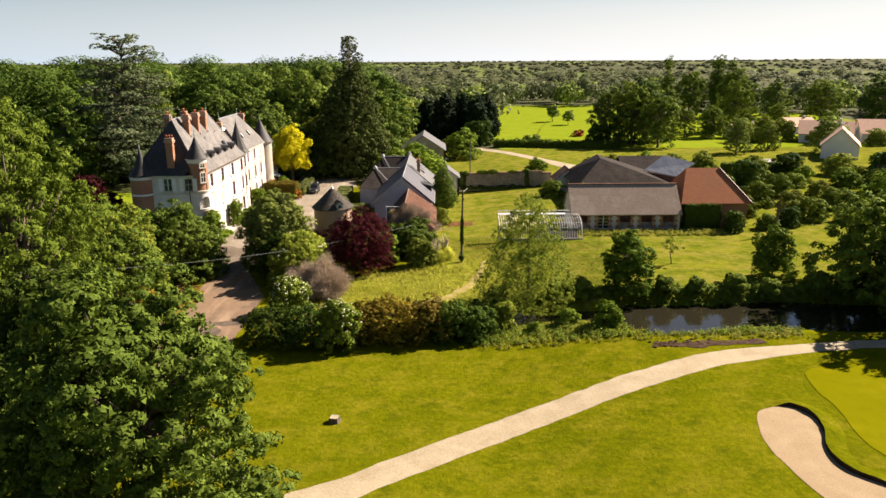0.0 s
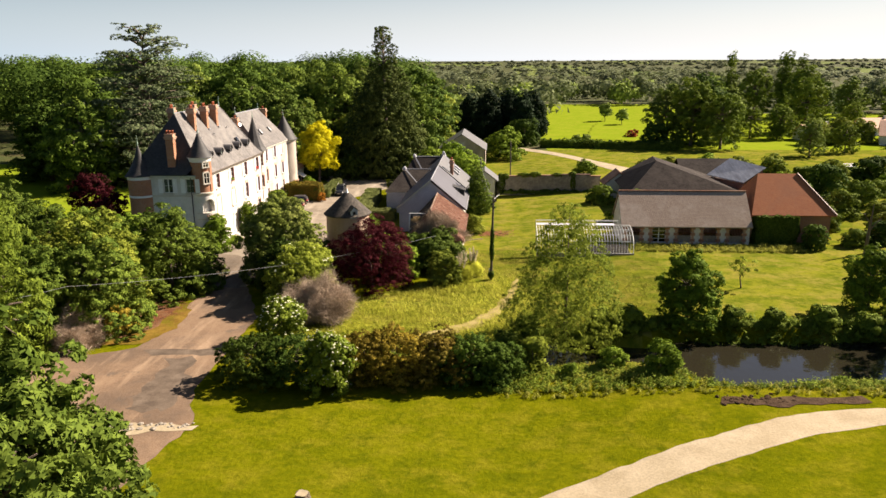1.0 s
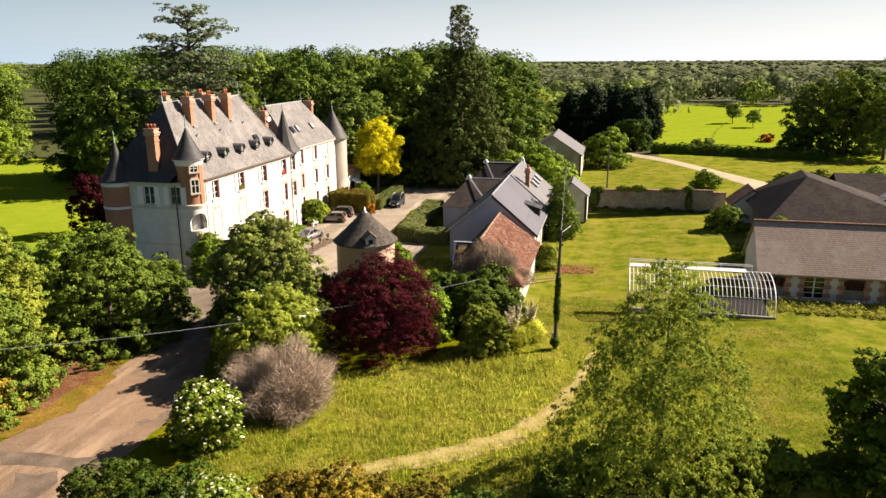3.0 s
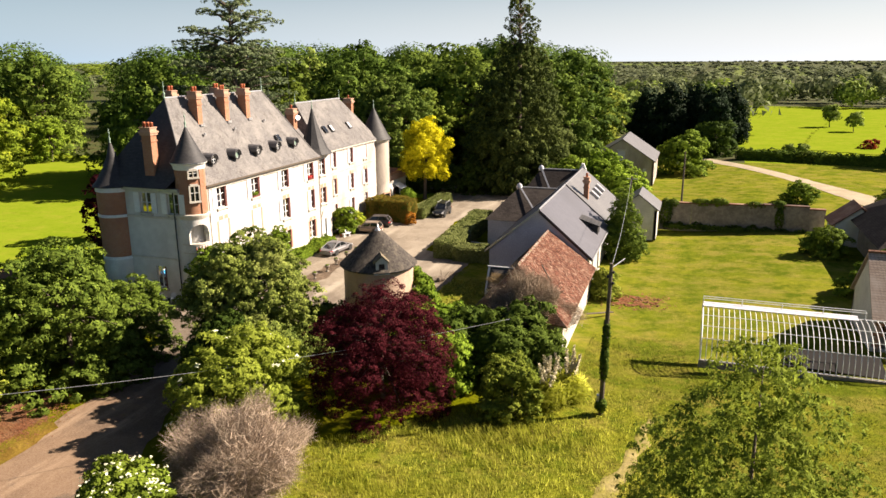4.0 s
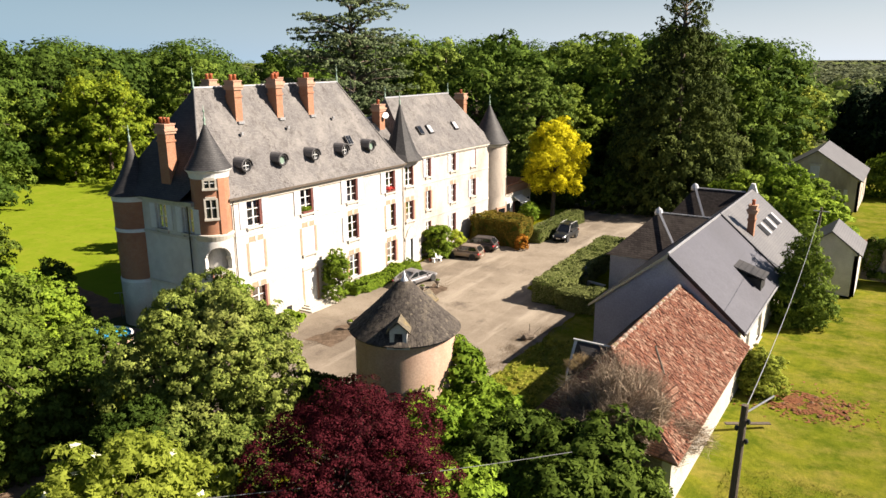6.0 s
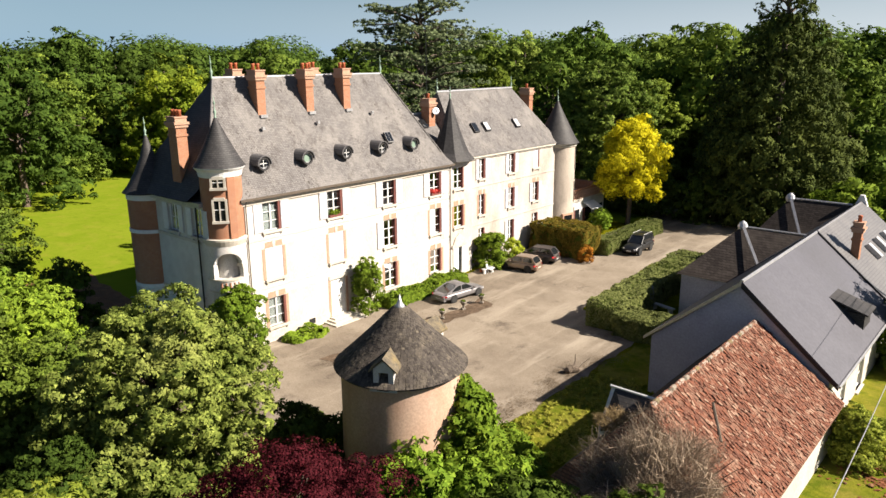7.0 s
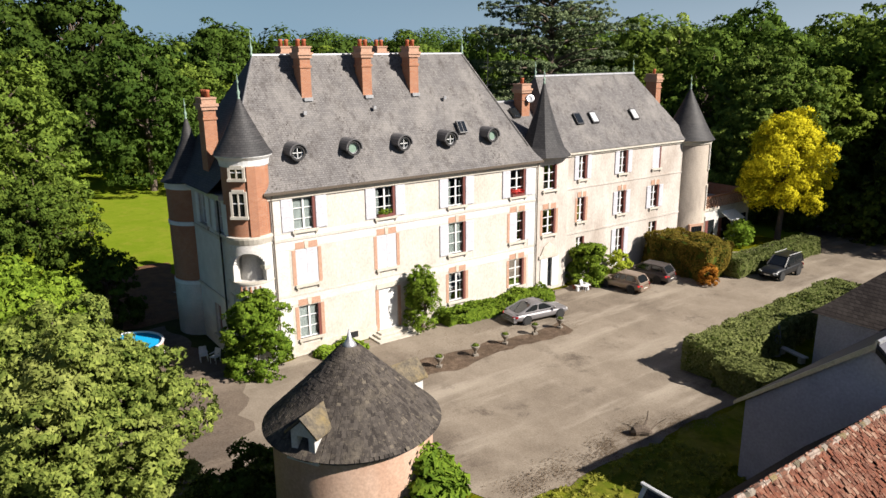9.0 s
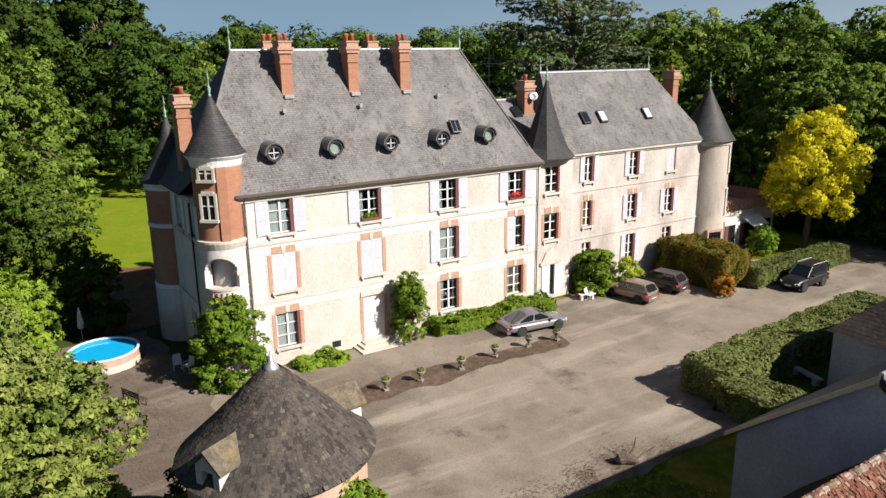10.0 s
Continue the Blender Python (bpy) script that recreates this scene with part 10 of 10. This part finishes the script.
p.matrix_basis = at(51.5, 108)
T = shrub("bright red rounded bush on the golf course", 96, 2.4, 2.2, 900, 0.4, M["red_bush"], 8)
T.matrix_basis = at(47.3, 252)
T = broadleaf("small round tree on the fairway", 97, 7, 3.0, 1500, 0.6, M["pale"], 0.1, 16, 0.4)
T.matrix_basis = at(47.8, 312)
copy_thing(T, at(51.8, 296, 40, 0.85))
copy_thing(T, at(27.5, 231.5, 70, 0.5, 0.4))
copy_thing(T, at(30.5, 232.5, 170, 0.55, 0.4))


# ---- slates and tiles that can be told apart ----
def piece_material(name, dark, light, lichen, rough=0.85, flecks=0.02):
    m, n, l, p = nodes_of(name)
    pos, g = position(n, l)
    oi = n.new("ShaderNodeObjectInfo")
    ad = n.new("ShaderNodeMath")
    l.new(g.outputs["Random Per Island"], ad.inputs[0])
    l.new(oi.outputs["Random"], ad.inputs[1])
    fr = n.new("ShaderNodeMath")
    fr.operation = 'FRACT'
    l.new(ad.outputs[0], fr.inputs[0])
    col = mixed(n, l, fr.outputs[0], dark, light)
    fleck = n.new("ShaderNodeMath")
    fleck.operation = 'GREATER_THAN'
    fleck.inputs[1].default_value = 1.0 - flecks
    l.new(fr.outputs[0], fleck.inputs[0])
    col = mixed(n, l, fleck.outputs[0], col, lichen)
    col = mixed(n, l, noise_tex(n, l, pos, 1.3, 6.0, 0.7, 0.5, 0.72), col, lichen)
    l.new(mixed(n, l, noise_tex(n, l, pos, 9.0, 5.0, 0.75, 0.56, 0.66), col, lichen), p.inputs["Base Color"])
    set_in(p, Roughness=rough, Specular_IOR_Level=0.25)
    bumped(n, l, p, noise_tex(n, l, pos, 30.0, 3.0), 0.4, 0.02)
    return m


M["slate_piece"] = piece_material("weathered_slate_piece", (0.028, 0.023, 0.020), (0.078, 0.066, 0.056), (0.125, 0.105, 0.08))
M["tile_piece"] = piece_material("worn_clay_tile_piece", (0.080, 0.030, 0.018), (0.180, 0.064, 0.035), (0.26, 0.160, 0.110), flecks=0.08)


def unit_piece(name, w, h, t, mat):
    """A thin chamfered plate: x across, y up the slope, z out."""
    g = Geo()
    a = [(-w / 2, 0, 0), (w / 2, 0, 0), (w / 2, h, 0), (-w / 2, h, 0)]
    b = [(-w / 2 + 0.008, 0.004, t), (w / 2 - 0.008, 0.004, t), (w / 2 - 0.008, h, t * 0.6), (-w / 2 + 0.008, h, t * 0.6)]
    i = [g.pt(p) for p in a]
    j = [g.pt(p) for p in b]
    g.f.append(j)
    for k in range(4):
        q = (k + 1) % 4
        g.f.append([i[k], i[q], j[q], j[k]])
    me = g.mesh(name)
    me.materials.append(mat)
    return me


def lay(parent, name, me, placed, chosen, label):
    """Pieces as parts where chosen says so (300 at most), the others joined."""
    base_v = [v.co.copy() for v in me.vertices]
    base_f = [list(p.vertices) for p in me.polygons]
    joined, count = Geo(), 0
    inv = world_of(parent).inverted()
    for m in placed:
        if count < 300 and chosen(m.translation):
            ob = new(name, me)
            ob.parent = parent
            ob.matrix_parent_inverse = inv
            ob.matrix_basis = m
            count += 1
        else:
            o = len(joined.v)
            joined.v += [tuple(m @ v) for v in base_v]
            joined.f += [[k + o for k in f] for f in base_f]
    jm = joined.mesh(name)
    jm.materials.append(me.materials[0])
    part(name + "_field", jm, None, parent, label, kind="stuff")


def dove_slates():
    rng = random.Random(8)
    me = unit_piece("slate", 0.15, 0.24, 0.026, M["slate_piece"])
    placed = []
    r0, z0, r1, z1 = 3.08, 6.5, 0.36, 9.12
    rows = 33
    for k in range(rows):
        f = k / rows
        sag = 0.05 * math.sin(f * math.pi)
        r, z = r0 + (r1 - r0) * f - sag, z0 + (z1 - z0) * f
        n = max(8, int(2 * math.pi * r / 0.157))
        slope = math.atan2(z1 - z0, r0 - r1)
        for j in range(n):
            a = 2 * math.pi * (j + 0.5 * (k % 2)) / n + rng.uniform(-0.006, 0.006)
            up = Vector((-math.cos(a) * math.cos(slope), -math.sin(a) * math.cos(slope), math.sin(slope)))
            across = Vector((-math.sin(a), math.cos(a), 0))
            out = across.cross(up)
            tip = rng.gauss(0, 0.03)
            up2 = (up + across * tip).normalized()
            ac = up2.cross(out).normalized()
            s = min(1.0, 2 * math.pi * r / n / 0.155)
            m = Matrix(((ac.x * s, up2.x, out.x, 0), (ac.y * s, up2.y, out.y, 0), (ac.z * s, up2.z, out.z, 0), (0, 0, 0, 1)))
            m.translation = Vector((DX + r * math.cos(a), DY + r * math.sin(a), z)) + out * (0.03 + rng.uniform(0, 0.012))
            placed.append(m)
    lay(dove_roof, "slate", me, placed, lambda p: p.x > DX + 0.2 and p.y < DY + 0.4 and p.z < 8.2, "weathered brown-grey slates")


def roof_tiles():
    rng = random.Random(9)
    me = unit_piece("tile", 0.148, 0.24, 0.022, M["tile_piece"])
    placed = []
    top, low = Vector((-5.6, 0, 6.18)), Vector((-0.85, 0, 2.73))
    down = low - top
    length = down.length
    up = -down.normalized()
    across = Vector((0, 1, 0))
    out = across.cross(up)
    if out.z < 0:
        across = -across
        out = -out
    rows = int(length / 0.125)
    for k in range(rows):
        f = k / rows
        y0 = 105.65 + 3.6 * f
        n = int((122.2 - y0) / 0.153)
        shift = rng.uniform(0, 0.15)
        for j in range(n):
            if rng.random() < 0.03:
                continue
            y = y0 + 0.1 + j * 0.153 + shift + rng.uniform(-0.03, 0.03)
            t = rng.gauss(0, 0.2)
            up2 = (up + across * t + out * rng.gauss(0, 0.10)).normalized()
            ac = across
            m = Matrix(((ac.x, up2.x, out.x, 0), (ac.y, up2.y, out.y, 0), (ac.z, up2.z, out.z, 0), (0, 0, 0, 1)))
            dip = 0.05 * math.sin(y * 0.7) * math.sin(f * 3.1)
            m.translation = Vector((low.x + (top.x - low.x) * f, y, low.z + (top.z - low.z) * f + rng.gauss(0, 0.02))) + out * (0.012 + rng.uniform(0, 0.04) + max(0, dip))
            placed.append(m)
    lay(tile_roof, "tile", me, placed, lambda p: p.x < -2.2 and p.y < 113.5 and p.y > 109.5, "worn red-brown clay tiles")


dove_slates()
roof_tiles()
